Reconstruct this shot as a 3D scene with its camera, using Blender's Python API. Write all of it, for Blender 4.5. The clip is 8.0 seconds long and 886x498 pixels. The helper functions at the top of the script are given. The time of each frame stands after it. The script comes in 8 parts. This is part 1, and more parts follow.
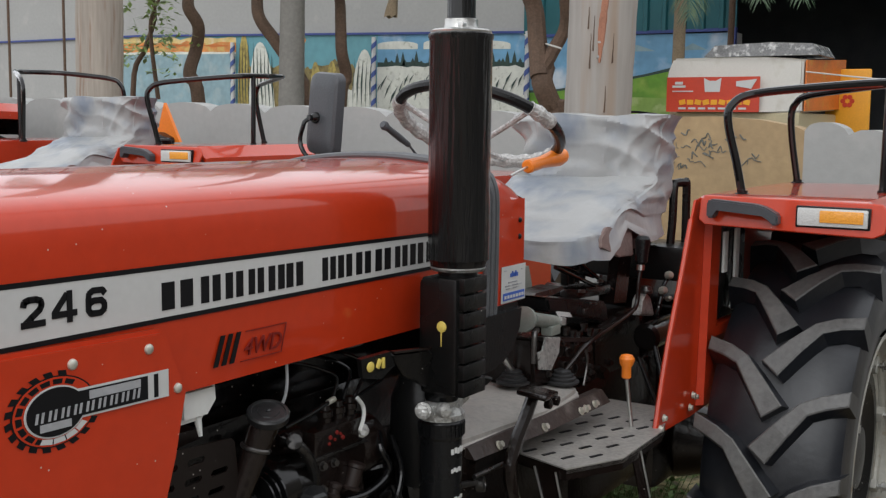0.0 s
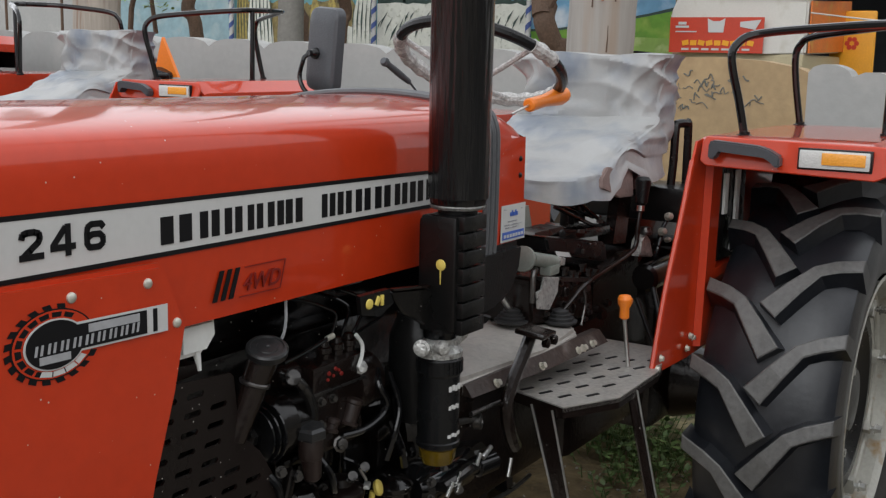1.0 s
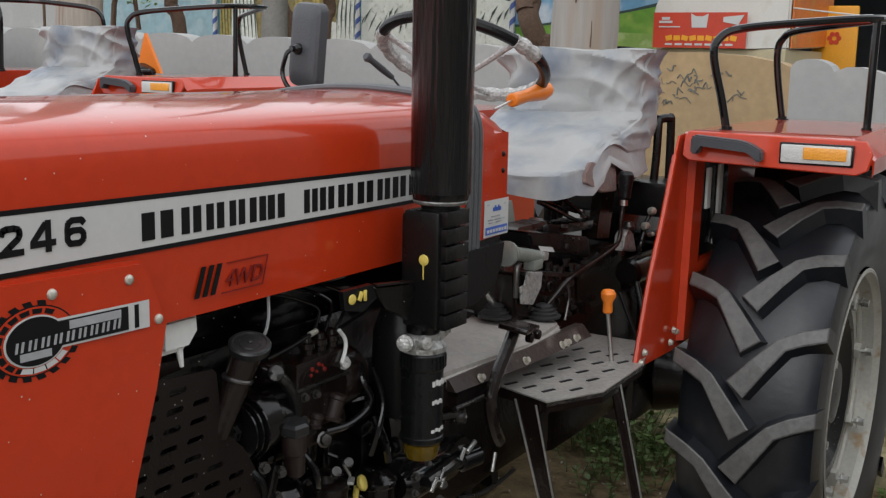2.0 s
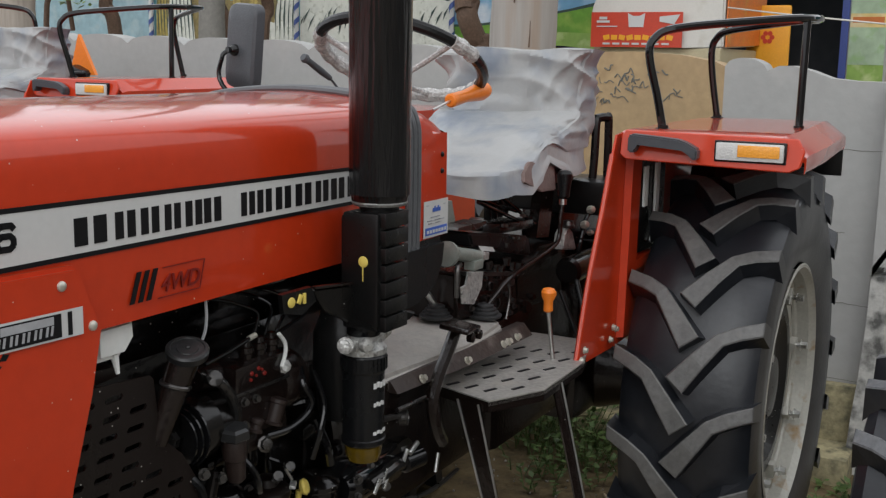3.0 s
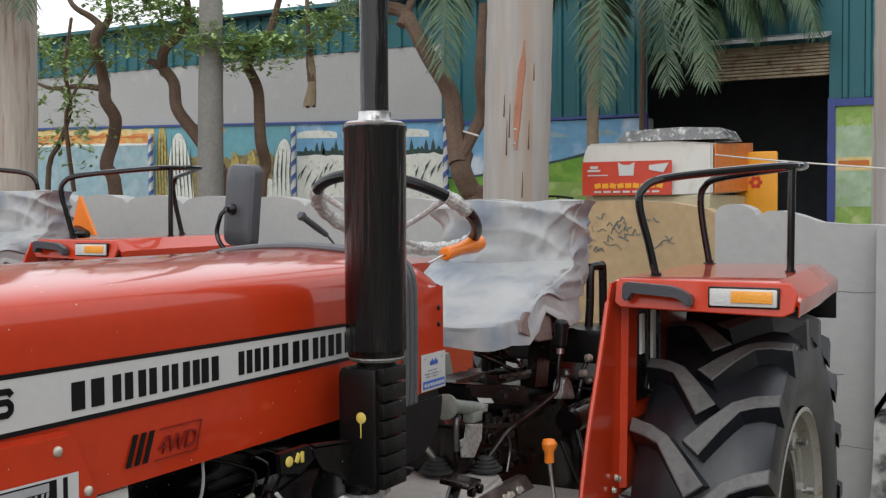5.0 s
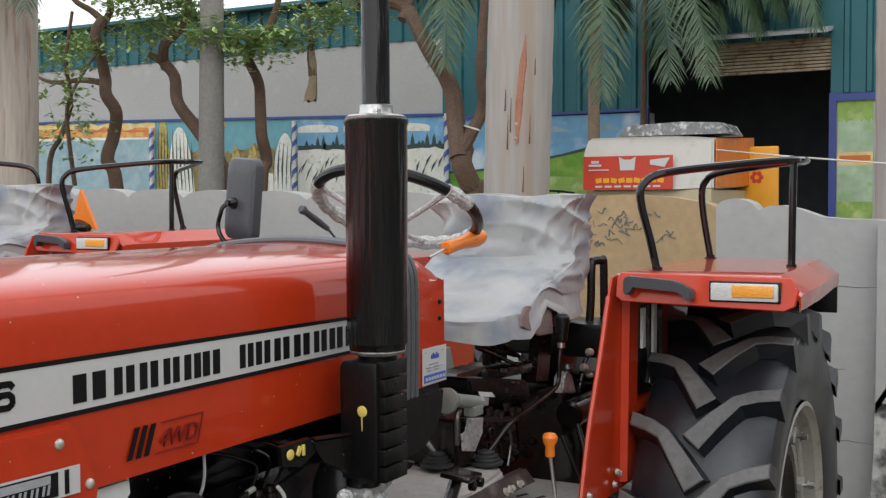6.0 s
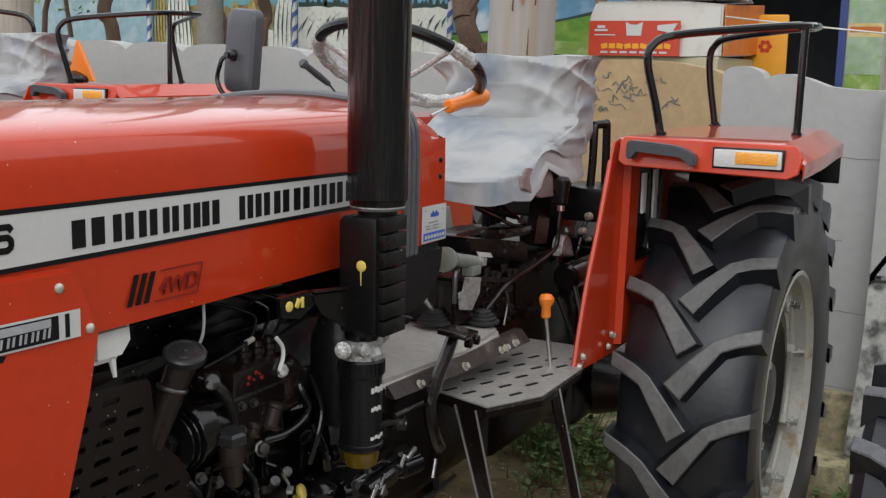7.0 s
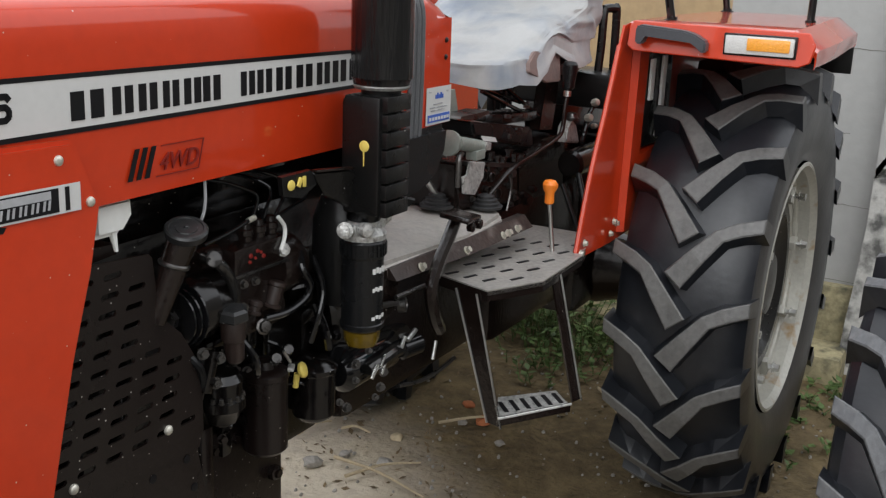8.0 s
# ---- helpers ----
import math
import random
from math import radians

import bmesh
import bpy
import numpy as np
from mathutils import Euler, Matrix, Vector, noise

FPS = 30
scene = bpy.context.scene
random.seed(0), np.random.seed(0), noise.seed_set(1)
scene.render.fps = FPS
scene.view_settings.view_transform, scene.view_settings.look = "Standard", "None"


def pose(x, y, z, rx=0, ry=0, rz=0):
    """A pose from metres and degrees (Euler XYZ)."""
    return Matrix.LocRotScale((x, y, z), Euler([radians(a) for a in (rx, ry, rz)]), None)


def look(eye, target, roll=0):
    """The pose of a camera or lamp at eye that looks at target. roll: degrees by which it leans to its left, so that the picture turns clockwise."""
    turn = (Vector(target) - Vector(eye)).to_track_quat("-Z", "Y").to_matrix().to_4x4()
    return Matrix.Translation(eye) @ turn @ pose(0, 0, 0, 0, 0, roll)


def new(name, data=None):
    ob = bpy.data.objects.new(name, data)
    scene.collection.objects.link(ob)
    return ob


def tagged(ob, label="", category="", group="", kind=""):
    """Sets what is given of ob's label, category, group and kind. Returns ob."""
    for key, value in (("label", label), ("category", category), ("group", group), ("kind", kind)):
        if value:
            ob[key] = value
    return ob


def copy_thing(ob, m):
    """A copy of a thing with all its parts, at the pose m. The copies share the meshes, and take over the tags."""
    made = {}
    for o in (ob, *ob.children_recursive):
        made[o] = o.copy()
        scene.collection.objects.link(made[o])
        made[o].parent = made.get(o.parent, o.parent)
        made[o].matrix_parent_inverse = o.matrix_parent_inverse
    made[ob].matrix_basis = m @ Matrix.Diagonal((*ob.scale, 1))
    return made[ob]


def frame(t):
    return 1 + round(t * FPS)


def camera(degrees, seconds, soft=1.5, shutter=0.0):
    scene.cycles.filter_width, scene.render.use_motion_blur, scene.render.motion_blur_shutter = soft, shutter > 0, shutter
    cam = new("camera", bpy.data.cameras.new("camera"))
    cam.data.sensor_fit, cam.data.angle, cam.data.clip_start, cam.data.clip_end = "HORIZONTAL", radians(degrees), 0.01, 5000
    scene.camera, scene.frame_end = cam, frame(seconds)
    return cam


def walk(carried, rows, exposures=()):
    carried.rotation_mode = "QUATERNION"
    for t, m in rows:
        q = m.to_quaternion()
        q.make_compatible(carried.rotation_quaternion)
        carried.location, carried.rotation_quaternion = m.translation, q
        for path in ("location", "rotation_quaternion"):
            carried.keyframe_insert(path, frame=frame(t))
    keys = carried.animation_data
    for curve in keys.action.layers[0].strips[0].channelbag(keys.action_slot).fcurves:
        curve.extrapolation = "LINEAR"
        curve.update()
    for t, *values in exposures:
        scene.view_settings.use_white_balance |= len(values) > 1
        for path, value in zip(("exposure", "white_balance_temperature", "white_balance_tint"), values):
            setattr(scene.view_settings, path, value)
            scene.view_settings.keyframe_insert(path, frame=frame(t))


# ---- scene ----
# World: x runs towards the tractor's rear, y away from the viewer, z up. Rear axle of the tractor at x = 0.
cam = camera(44.14, 8.0, soft=1.3)
# seconds, heading from x, pitch, roll, place
PATH = [
    (0.0, 32.226, -6.609, -0.69, -3.255, -1.359, 1.598),
    (0.5, 32.252, -8.641, -1.168, -3.252, -1.355, 1.596),
    (1.0, 32.239, -9.763, -1.326, -3.251, -1.354, 1.594),
    (1.2, 32.22, -9.95, -1.34, -3.251, -1.355, 1.594),
    (2.3, 30.499, -9.938, -1.15, -3.248, -1.362, 1.593),
    (2.5, 29.619, -9.96, -1.1, -3.246, -1.364, 1.595),
    (3.0, 28.377, -9.912, -0.995, -3.245, -1.363, 1.595),
    (3.5, 28.209, -8.279, -0.64, -3.246, -1.365, 1.6),
    (4.0, 28.104, -6.232, -0.237, -3.249, -1.368, 1.604),
    (4.5, 28.05, -3.976, 0.214, -3.252, -1.371, 1.608),
    (4.7, 28.1, -3.091, 0.286, -3.254, -1.372, 1.605),
    (5.25, 28.13, -1.80, 0.36, -3.255, -1.372, 1.605),
    (5.8, 28.16, -2.06, 0.34, -3.255, -1.371, 1.604),
    (6.0, 28.173, -2.391, 0.266, -3.255, -1.371, 1.603),
    (6.5, 28.246, -5.403, -0.344, -3.25, -1.366, 1.597),
    (7.0, 28.262, -9.464, -1.21, -3.245, -1.361, 1.588),
    (7.5, 28.5, -13.024, -1.812, -3.239, -1.36, 1.58),
    (8.0, 28.652, -15.304, -2.21, -3.236, -1.357, 1.574),
]
walk(cam, [(t, pose(x, y, z, 90 + p, r, h - 90)) for t, h, p, r, x, y, z in PATH],
     exposures=[(0.0, -0.27, 6380, 10), (2.5, -0.28, 6380, 10), (4.5, -0.20, 6380, 10), (6.5, -0.12, 6380, 10), (7.5, -0.05, 6380, 10), (8.0, 0.14, 6380, 10)])

# ---------------------------------------------------------------- world and sun
world = bpy.data.worlds.new("world")
scene.world = world
world.use_nodes = True
wn, wl = world.node_tree.nodes, world.node_tree.links
sky = wn.new("ShaderNodeTexSky")
sky.sky_type, sky.sun_disc = "NISHITA", False
sky.sun_elevation, sky.sun_rotation = radians(36), radians(-106)
sky.air_density, sky.dust_density, sky.ozone_density = 1.0, 6.0, 0.6
grey = wn.new("ShaderNodeHueSaturation")
grey.inputs["Saturation"].default_value = 0.35
wl.new(sky.outputs[0], grey.inputs["Color"])
# an overcast dome, brighter overhead than at the horizon
where, split, lift, dome_mul = (wn.new(k) for k in ("ShaderNodeTexCoord", "ShaderNodeSeparateXYZ", "ShaderNodeMapRange", "ShaderNodeVectorMath"))
dome_mul.operation = "SCALE"
lift.inputs["From Min"].default_value, lift.inputs["From Max"].default_value = 0.0, 0.9
lift.inputs["To Min"].default_value, lift.inputs["To Max"].default_value = 2.0, 2.5
wl.new(where.outputs["Generated"], split.inputs[0])
wl.new(split.outputs["Z"], lift.inputs["Value"])
wl.new(grey.outputs[0], dome_mul.inputs[0])
wl.new(lift.outputs[0], dome_mul.inputs["Scale"])
even = wn.new("ShaderNodeVectorMath")  # thick cloud evens out the glow round the sun
even.operation = "MINIMUM"
even.inputs[1].default_value = (16.0, 16.0, 16.0)
wl.new(dome_mul.outputs[0], even.inputs[0])
veil = wn.new("ShaderNodeVectorMath")  # and lifts the far horizon
veil.operation = "MAXIMUM"
veil.inputs[1].default_value = (12.8, 13.0, 13.4)
wl.new(even.outputs[0], veil.inputs[0])
wl.new(veil.outputs[0], wn["Background"].inputs["Color"])
wn["Background"].inputs["Strength"].default_value = 0.11
sun_data = bpy.data.lights.new("sun", "SUN")
sun_data.energy, sun_data.angle, sun_data.color = 0.6, radians(40), (0.96, 0.985, 1.0)
sun = new("sun", sun_data)
sun.matrix_world = look((-5.6, -1.6, 4.2), (0, 0, 0))


# ---------------------------------------------------------------- materials
def material(name, base, rough=0.5, metal=0.0, var=0.25, scale=6.0, fine=90.0, bump=0.15, dirt_or_light=None, dirt_or_light_amount=0.0, coat=0.0,
             rough_var=0.15, spec=0.5, trans=0.0, specks=0.0, streak=False, dust=0.0, coat_ior=1.5, coat_rough=0.03):
    """A surface with colour variation at two scales, optional patches (dirt, a second paint, painted shade or glare)
    and a fine relief.
    """
    m = bpy.data.materials.new(name)
    m.use_nodes = True
    n, l = m.node_tree.nodes, m.node_tree.links
    b = n["Principled BSDF"]
    co = n.new("ShaderNodeTexCoord")

    def noise_node(sc, detail=6.0):
        t = n.new("ShaderNodeTexNoise")
        t.inputs["Scale"].default_value, t.inputs["Detail"].default_value = sc, detail
        if streak:
            stretch = n.new("ShaderNodeMapping")
            stretch.inputs["Scale"].default_value = (1, 1, 0.07)
            l.new(co.outputs["Object"], stretch.inputs["Vector"])
            l.new(stretch.outputs[0], t.inputs["Vector"])
        else:
            l.new(co.outputs["Object"], t.inputs["Vector"])
        return t

    big, small = noise_node(scale), noise_node(fine, 3.0)
    add = n.new("ShaderNodeMath")
    add.operation = "ADD"
    l.new(big.outputs["Fac"], add.inputs[0])
    l.new(small.outputs["Fac"], add.inputs[1])
    ramp = n.new("ShaderNodeMapRange")
    ramp.inputs["From Min"].default_value, ramp.inputs["From Max"].default_value = 0.6, 1.4
    ramp.inputs["To Min"].default_value, ramp.inputs["To Max"].default_value = 1 - var, 1 + var
    l.new(add.outputs[0], ramp.inputs["Value"])
    mul = n.new("ShaderNodeVectorMath")
    mul.operation = "SCALE"
    mul.inputs[0].default_value = base
    l.new(ramp.outputs[0], mul.inputs["Scale"])
    colour = mul.outputs[0]
    if dirt_or_light:
        patch = noise_node(scale * 2.3, 9.0)
        step = n.new("ShaderNodeMapRange")
        step.inputs["From Min"].default_value, step.inputs["From Max"].default_value = 0.62 - 0.3 * dirt_or_light_amount, 0.78 - 0.2 * dirt_or_light_amount
        l.new(patch.outputs["Fac"], step.inputs["Value"])
        mix = n.new("ShaderNodeMix")
        mix.data_type = "RGBA"
        mix.inputs["B"].default_value = (*dirt_or_light, 1)
        l.new(step.outputs[0], mix.inputs["Factor"])
        l.new(colour, mix.inputs["A"])
        colour = mix.outputs["Result"]
    if specks:
        dots = n.new("ShaderNodeTexVoronoi")
        dots.inputs["Scale"].default_value = 95.0
        l.new(co.outputs["Object"], dots.inputs["Vector"])
        near = n.new("ShaderNodeMapRange")
        near.inputs["From Min"].default_value, near.inputs["From Max"].default_value = 0.14, 0.07
        l.new(dots.outputs["Distance"], near.inputs["Value"])
        pick = n.new("ShaderNodeSeparateColor")
        l.new(dots.outputs["Color"], pick.inputs["Color"])
        some = n.new("ShaderNodeMath")
        some.operation = "LESS_THAN"
        some.inputs[1].default_value = specks
        l.new(pick.outputs["Red"], some.inputs[0])
        both = n.new("ShaderNodeMath")
        both.operation = "MULTIPLY"
        l.new(near.outputs[0], both.inputs[0])
        l.new(some.outputs[0], both.inputs[1])
        mix = n.new("ShaderNodeMix")
        mix.data_type = "RGBA"
        mix.inputs["B"].default_value = (0.55, 0.52, 0.47, 1)
        l.new(both.outputs[0], mix.inputs["Factor"])
        l.new(colour, mix.inputs["A"])
        colour = mix.outputs["Result"]
    l.new(colour, b.inputs["Base Color"])
    rr = n.new("ShaderNodeMapRange")
    rr.inputs["To Min"].default_value, rr.inputs["To Max"].default_value = max(0.02, rough - rough_var), min(1, rough + rough_var)
    l.new(big.outputs["Fac"], rr.inputs["Value"])
    l.new(rr.outputs[0], b.inputs["Roughness"])
    b.inputs["Metallic"].default_value = metal
    b.inputs["Coat Weight"].default_value = coat
    b.inputs["Coat Roughness"].default_value = coat_rough
    b.inputs["Coat IOR"].default_value = coat_ior
    b.inputs["Specular IOR Level"].default_value = spec
    b.inputs["Transmission Weight"].default_value = trans
    b.inputs["Sheen Weight"].default_value, b.inputs["Sheen Roughness"].default_value = dust, 0.12
    if bump:
        bp = n.new("ShaderNodeBump")
        bp.inputs["Strength"].default_value, bp.inputs["Distance"].default_value = bump, 0.01
        l.new(small.outputs["Fac"], bp.inputs["Height"])
        l.new(bp.outputs[0], b.inputs["Normal"])
    return m


RED = material("red_paint", (0.52, 0.038, 0.008), 0.35, var=0.08, scale=3, fine=40, bump=0.01, coat=1.0, rough_var=0.08, spec=0.2, specks=0.07, coat_ior=1.36, coat_rough=0.07)
WHITE_DECAL = material("white_decal", (0.57, 0.57, 0.555), 0.35, var=0.04, bump=0.0)
BLACK_DECAL = material("black_decal", (0.008, 0.008, 0.009), 0.4, spec=0.2, var=0.1, bump=0.0)
SILVER_DECAL = material("silver_decal", (0.45, 0.46, 0.48), 0.3, metal=0.3, var=0.15, bump=0.0)
RED_DECAL = material("dark_red_decal", (0.20, 0.012, 0.008), 0.35, var=0.1, bump=0.0)
BLUE_DECAL = material("blue_decal", (0.05, 0.12, 0.45), 0.4, var=0.1, bump=0.0)
BLACK_GLOSS = material("black_enamel", (0.006, 0.006, 0.0065), 0.10, var=0.2, bump=0.01, coat=0.5, rough_var=0.05, spec=0.35, coat_ior=1.35)
MUFFLER = material("muffler_enamel", (0.006, 0.006, 0.0065), 0.14, var=0.4, scale=40, fine=80, bump=0.7, coat=0.3, spec=0.4, rough_var=0.1, coat_ior=1.35, streak=True)
BLACK_PAINT = material("black_paint", (0.006, 0.006, 0.006), 0.28, spec=0.35, var=0.3, bump=0.06, specks=0.10)
BLACK_PLASTIC = material("black_plastic", (0.006, 0.0064, 0.007), 0.27, spec=0.35, var=0.2, fine=250, bump=0.12)
ENGINE = material("engine_paint", (0.0045, 0.0037, 0.0035), 0.17, spec=0.5, var=0.4, scale=14, fine=40, bump=0.10, specks=0.12)
BROWN_METAL = material("brown_casting", (0.0100, 0.0062, 0.0052), 0.2, spec=0.5, var=0.3, scale=10, bump=0.12, specks=0.06)
CAP_GREY = material("grey_black_cast", (0.016, 0.0165, 0.017), 0.33, var=0.25, scale=18, bump=0.1, specks=0.1)
DARK_STEEL = material("dark_steel", (0.06, 0.058, 0.056), 0.2, metal=0.8, var=0.3, scale=20, bump=0.05)
DULL_STEEL = material("dull_steel", (0.12, 0.115, 0.11), 0.3, metal=0.9, var=0.3, scale=20, bump=0.1)
GUARD = material("guard_paint", (0.0085, 0.0052, 0.0044), 0.3, var=0.2, bump=0.05, specks=0.3)
STEEL = material("bright_steel", (0.6, 0.6, 0.58), 0.3, metal=1.0, var=0.15, bump=0.1)
ALU = material("cast_aluminium", (0.50, 0.50, 0.48), 0.4, metal=0.5, var=0.35, scale=45, fine=120, bump=0.4, dirt_or_light=(0.16, 0.155, 0.15), dirt_or_light_amount=0.3)
ZINC = material("zinc_bolt", (0.62, 0.6, 0.52), 0.35, metal=0.6, var=0.15, bump=0.05)
PLATE = material("dusty_plate", (0.37, 0.35, 0.325), 0.42, metal=0.3, var=0.3, scale=8, bump=0.2, dirt_or_light=(0.42, 0.39, 0.35), dirt_or_light_amount=0.4)
FLANGE = material("brown_flange", (0.040, 0.028, 0.024), 0.45, metal=0.1, var=0.3, scale=9, bump=0.2, dirt_or_light=(0.12, 0.10, 0.09), dirt_or_light_amount=0.25)
CAST_BROWN = material("brown_fitting", (0.020, 0.0125, 0.0105), 0.35, var=0.3, scale=20, bump=0.1)
TUNNEL = material("dusty_tunnel", (0.40, 0.375, 0.345), 0.5, metal=0.1, var=0.2, scale=8, bump=0.15, dirt_or_light=(0.42, 0.39, 0.35), dirt_or_light_amount=0.4)
RUBBER = material("tyre_rubber", (0.011, 0.0125, 0.016), 0.34, spec=0.55, var=0.3, scale=5, fine=60, bump=0.06, dirt_or_light=(0.022, 0.023, 0.027), dirt_or_light_amount=0.3)
LUG = material("tyre_lug", (0.118, 0.116, 0.112), 0.5, var=0.3, scale=8, fine=80, bump=0.12, dirt_or_light=(0.13, 0.125, 0.118), dirt_or_light_amount=0.3)
DUSTY_LUG = material("dusty_lug", (0.10, 0.103, 0.108), 0.55, var=0.35, scale=6, fine=60, bump=0.2, dirt_or_light=(0.18, 0.175, 0.17), dirt_or_light_amount=0.3)
BOOT = material("boot_rubber", (0.030, 0.030, 0.031), 0.45, var=0.3, scale=20, bump=0.05)
MIRROR_BACK = material("mirror_back", (0.062, 0.066, 0.074), 0.4, var=0.15, fine=200, bump=0.1)
SEAL = material("rubber_seal", (0.10, 0.104, 0.11), 0.45, var=0.15, bump=0.05)
RIM = material("rim_paint", (0.40, 0.39, 0.345), 0.4, metal=0.2, var=0.15, scale=7, bump=0.08, dirt_or_light=(0.28, 0.17, 0.06), dirt_or_light_amount=0.15)
ORANGE = material("orange_plastic", (0.85, 0.22, 0.02), 0.35, var=0.08, bump=0.02)
YELLOW = material("yellow_paint", (0.70, 0.55, 0.12), 0.45, var=0.1, bump=0.03)
AMBER = material("amber_lens", (0.90, 0.38, 0.05), 0.18, var=0.12, fine=200, bump=0.25, coat=0.5)
CLEAR_LENS = material("clear_lens", (0.62, 0.62, 0.60), 0.15, var=0.1, fine=200, bump=0.25, coat=0.5)
AMBER_BOWL = material("amber_bowl", (0.10, 0.062, 0.004), 0.15, var=0.3, scale=30, bump=0.0, coat=0.4)
BOTTLE = material("milky_plastic", (0.72, 0.73, 0.70), 0.4, var=0.06, bump=0.03)
# blue-grey patches put fold shade, reflections and see-through spots into the film's colour
PLASTIC_SHEET = material("plastic_wrap", (0.40, 0.405, 0.40), 0.38, var=0.06, scale=2.6, fine=12, bump=0.7, rough_var=0.08, spec=0.35, dirt_or_light=(0.215, 0.245, 0.29), dirt_or_light_amount=0.40)
WRAP_GREY = material("wrapped_film", (0.50, 0.49, 0.475), 0.25, var=0.4, scale=60, fine=150, bump=0.6)
VINYL = material("seat_vinyl", (0.05, 0.032, 0.028), 0.45, var=0.2, bump=0.1)
CANVAS = material("seat_skirt", (0.21, 0.15, 0.135), 0.7, var=0.2, bump=0.2)
GREEN_GREY = material("grey_green_cast", (0.27, 0.295, 0.265), 0.4, metal=0.3, var=0.15, bump=0.1)


# ---------------------------------------------------------------- mesh helpers
def finish(name, bm, mat, smooth=30.0):
    me = bpy.data.meshes.new(name)
    bmesh.ops.recalc_face_normals(bm, faces=bm.faces)
    bm.to_mesh(me)
    bm.free()
    for one in (mat if isinstance(mat, (list, tuple)) else [mat]):
        me.materials.append(one)
    if smooth:
        me.shade_smooth()
        me.set_sharp_from_angle(angle=radians(smooth))
    return me


def part(name, bm, mat, parent, label="", smooth=30.0):
    ob = new(name, finish(name, bm, mat, smooth))
    if parent is not None:
        ob.parent = parent
    if label:
        tagged(ob, label)
    return ob


def pieces(name, bm, mat, parent, label="", smooth=30.0):
    """Like part(), but every separate body of the mesh becomes an object of its own; bodies that touch stay together."""
    bm.verts.ensure_lookup_table()
    seen, groups = set(), []
    for v in bm.verts:
        if v in seen:
            continue
        stack, body = [v], []
        seen.add(v)
        while stack:
            w = stack.pop()
            body.append(w)
            for e in w.link_edges:
                o = e.other_vert(w)
                if o not in seen:
                    seen.add(o)
                    stack.append(o)
        lo = [min(q.co[i] for q in body) - 0.001 for i in range(3)]
        hi = [max(q.co[i] for q in body) + 0.001 for i in range(3)]
        hit = [g for g in groups if all(g[1][i] <= hi[i] and g[2][i] >= lo[i] for i in range(3))]
        for g in hit:
            groups.remove(g)
            body = g[0] + body
            lo, hi = [min(a, b) for a, b in zip(lo, g[1])], [max(a, b) for a, b in zip(hi, g[2])]
        groups.append((body, lo, hi))
    made = []
    for body, _, _ in groups:
        one = bmesh.new()
        link = {v: one.verts.new(v.co) for v in body}
        for f in {f for v in body for f in v.link_faces}:
            one.faces.new([link[v] for v in f.verts])
        made.append(part(name, one, mat, parent, label, smooth))
    bm.free()
    return made


def thing(name, at, label, category, group="", kind=""):
    ob = new(name)
    ob.location = at
    ob.empty_display_size = 0.1
    return tagged(ob, label, category, group, kind)


def box(bm, c, size, bevel=0.0, rot=None):
    m = Matrix.Translation(c) @ (rot.to_matrix().to_4x4() if rot else Matrix()) @ Matrix.Diagonal((*size, 1))
    made = bmesh.ops.create_cube(bm, size=1, matrix=m)["verts"]
    if bevel:
        edges = {e for v in made for e in v.link_edges}
        bmesh.ops.bevel(bm, geom=list(edges), offset=bevel, segments=2, affect="EDGES", profile=0.6)
    return bm


def ring(c, axis, r, seg, phase=0.0):
    axis = Vector(axis).normalized()
    u = axis.orthogonal().normalized()
    w = axis.cross(u)
    return [Vector(c) + r * (u * math.cos(a) + w * math.sin(a)) for a in (phase + 2 * math.pi * i / seg for i in range(seg))]


def skin(bm, rings, caps=True, closed=False):
    rows = [[bm.verts.new(p) for p in r] for r in rings]
    k = len(rows[0])
    pairs = list(zip(rows, rows[1:])) + ([(rows[-1], rows[0])] if closed else [])
    for a, b in pairs:
        for i in range(k):
            bm.faces.new((a[i], a[(i + 1) % k], b[(i + 1) % k], b[i]))
    if caps and not closed:
        bm.faces.new(rows[0][::-1])
        bm.faces.new(rows[-1])
    return rows


def lathe(bm, p, axis, profile, seg=24):
    """profile: (distance along the axis, radius)."""
    p, axis = Vector(p), Vector(axis).normalized()
    skin(bm, [ring(p + axis * d, axis, max(r, 1e-4), seg) for d, r in profile])
    return bm


def rod(bm, a, b, r, r2=None, seg=12):
    a, b = Vector(a), Vector(b)
    axis = b - a
    skin(bm, [ring(a, axis, r, seg), ring(b, axis, r if r2 is None else r2, seg)])
    return bm


def smooth_path(points, n=6):
    """Catmull-Rom through the points."""
    p = [Vector(q) for q in points]
    p = [2 * p[0] - p[1]] + p + [2 * p[-1] - p[-2]]
    out = []
    for i in range(1, len(p) - 2):
        for k in range(n):
            t = k / n
            a, b, c, d = p[i - 1], p[i], p[i + 1], p[i + 2]
            out.append(0.5 * (2 * b + (c - a) * t + (2 * a - 5 * b + 4 * c - d) * t * t + (3 * b - a - 3 * c + d) * t ** 3))
    out.append(p[-2])
    return out


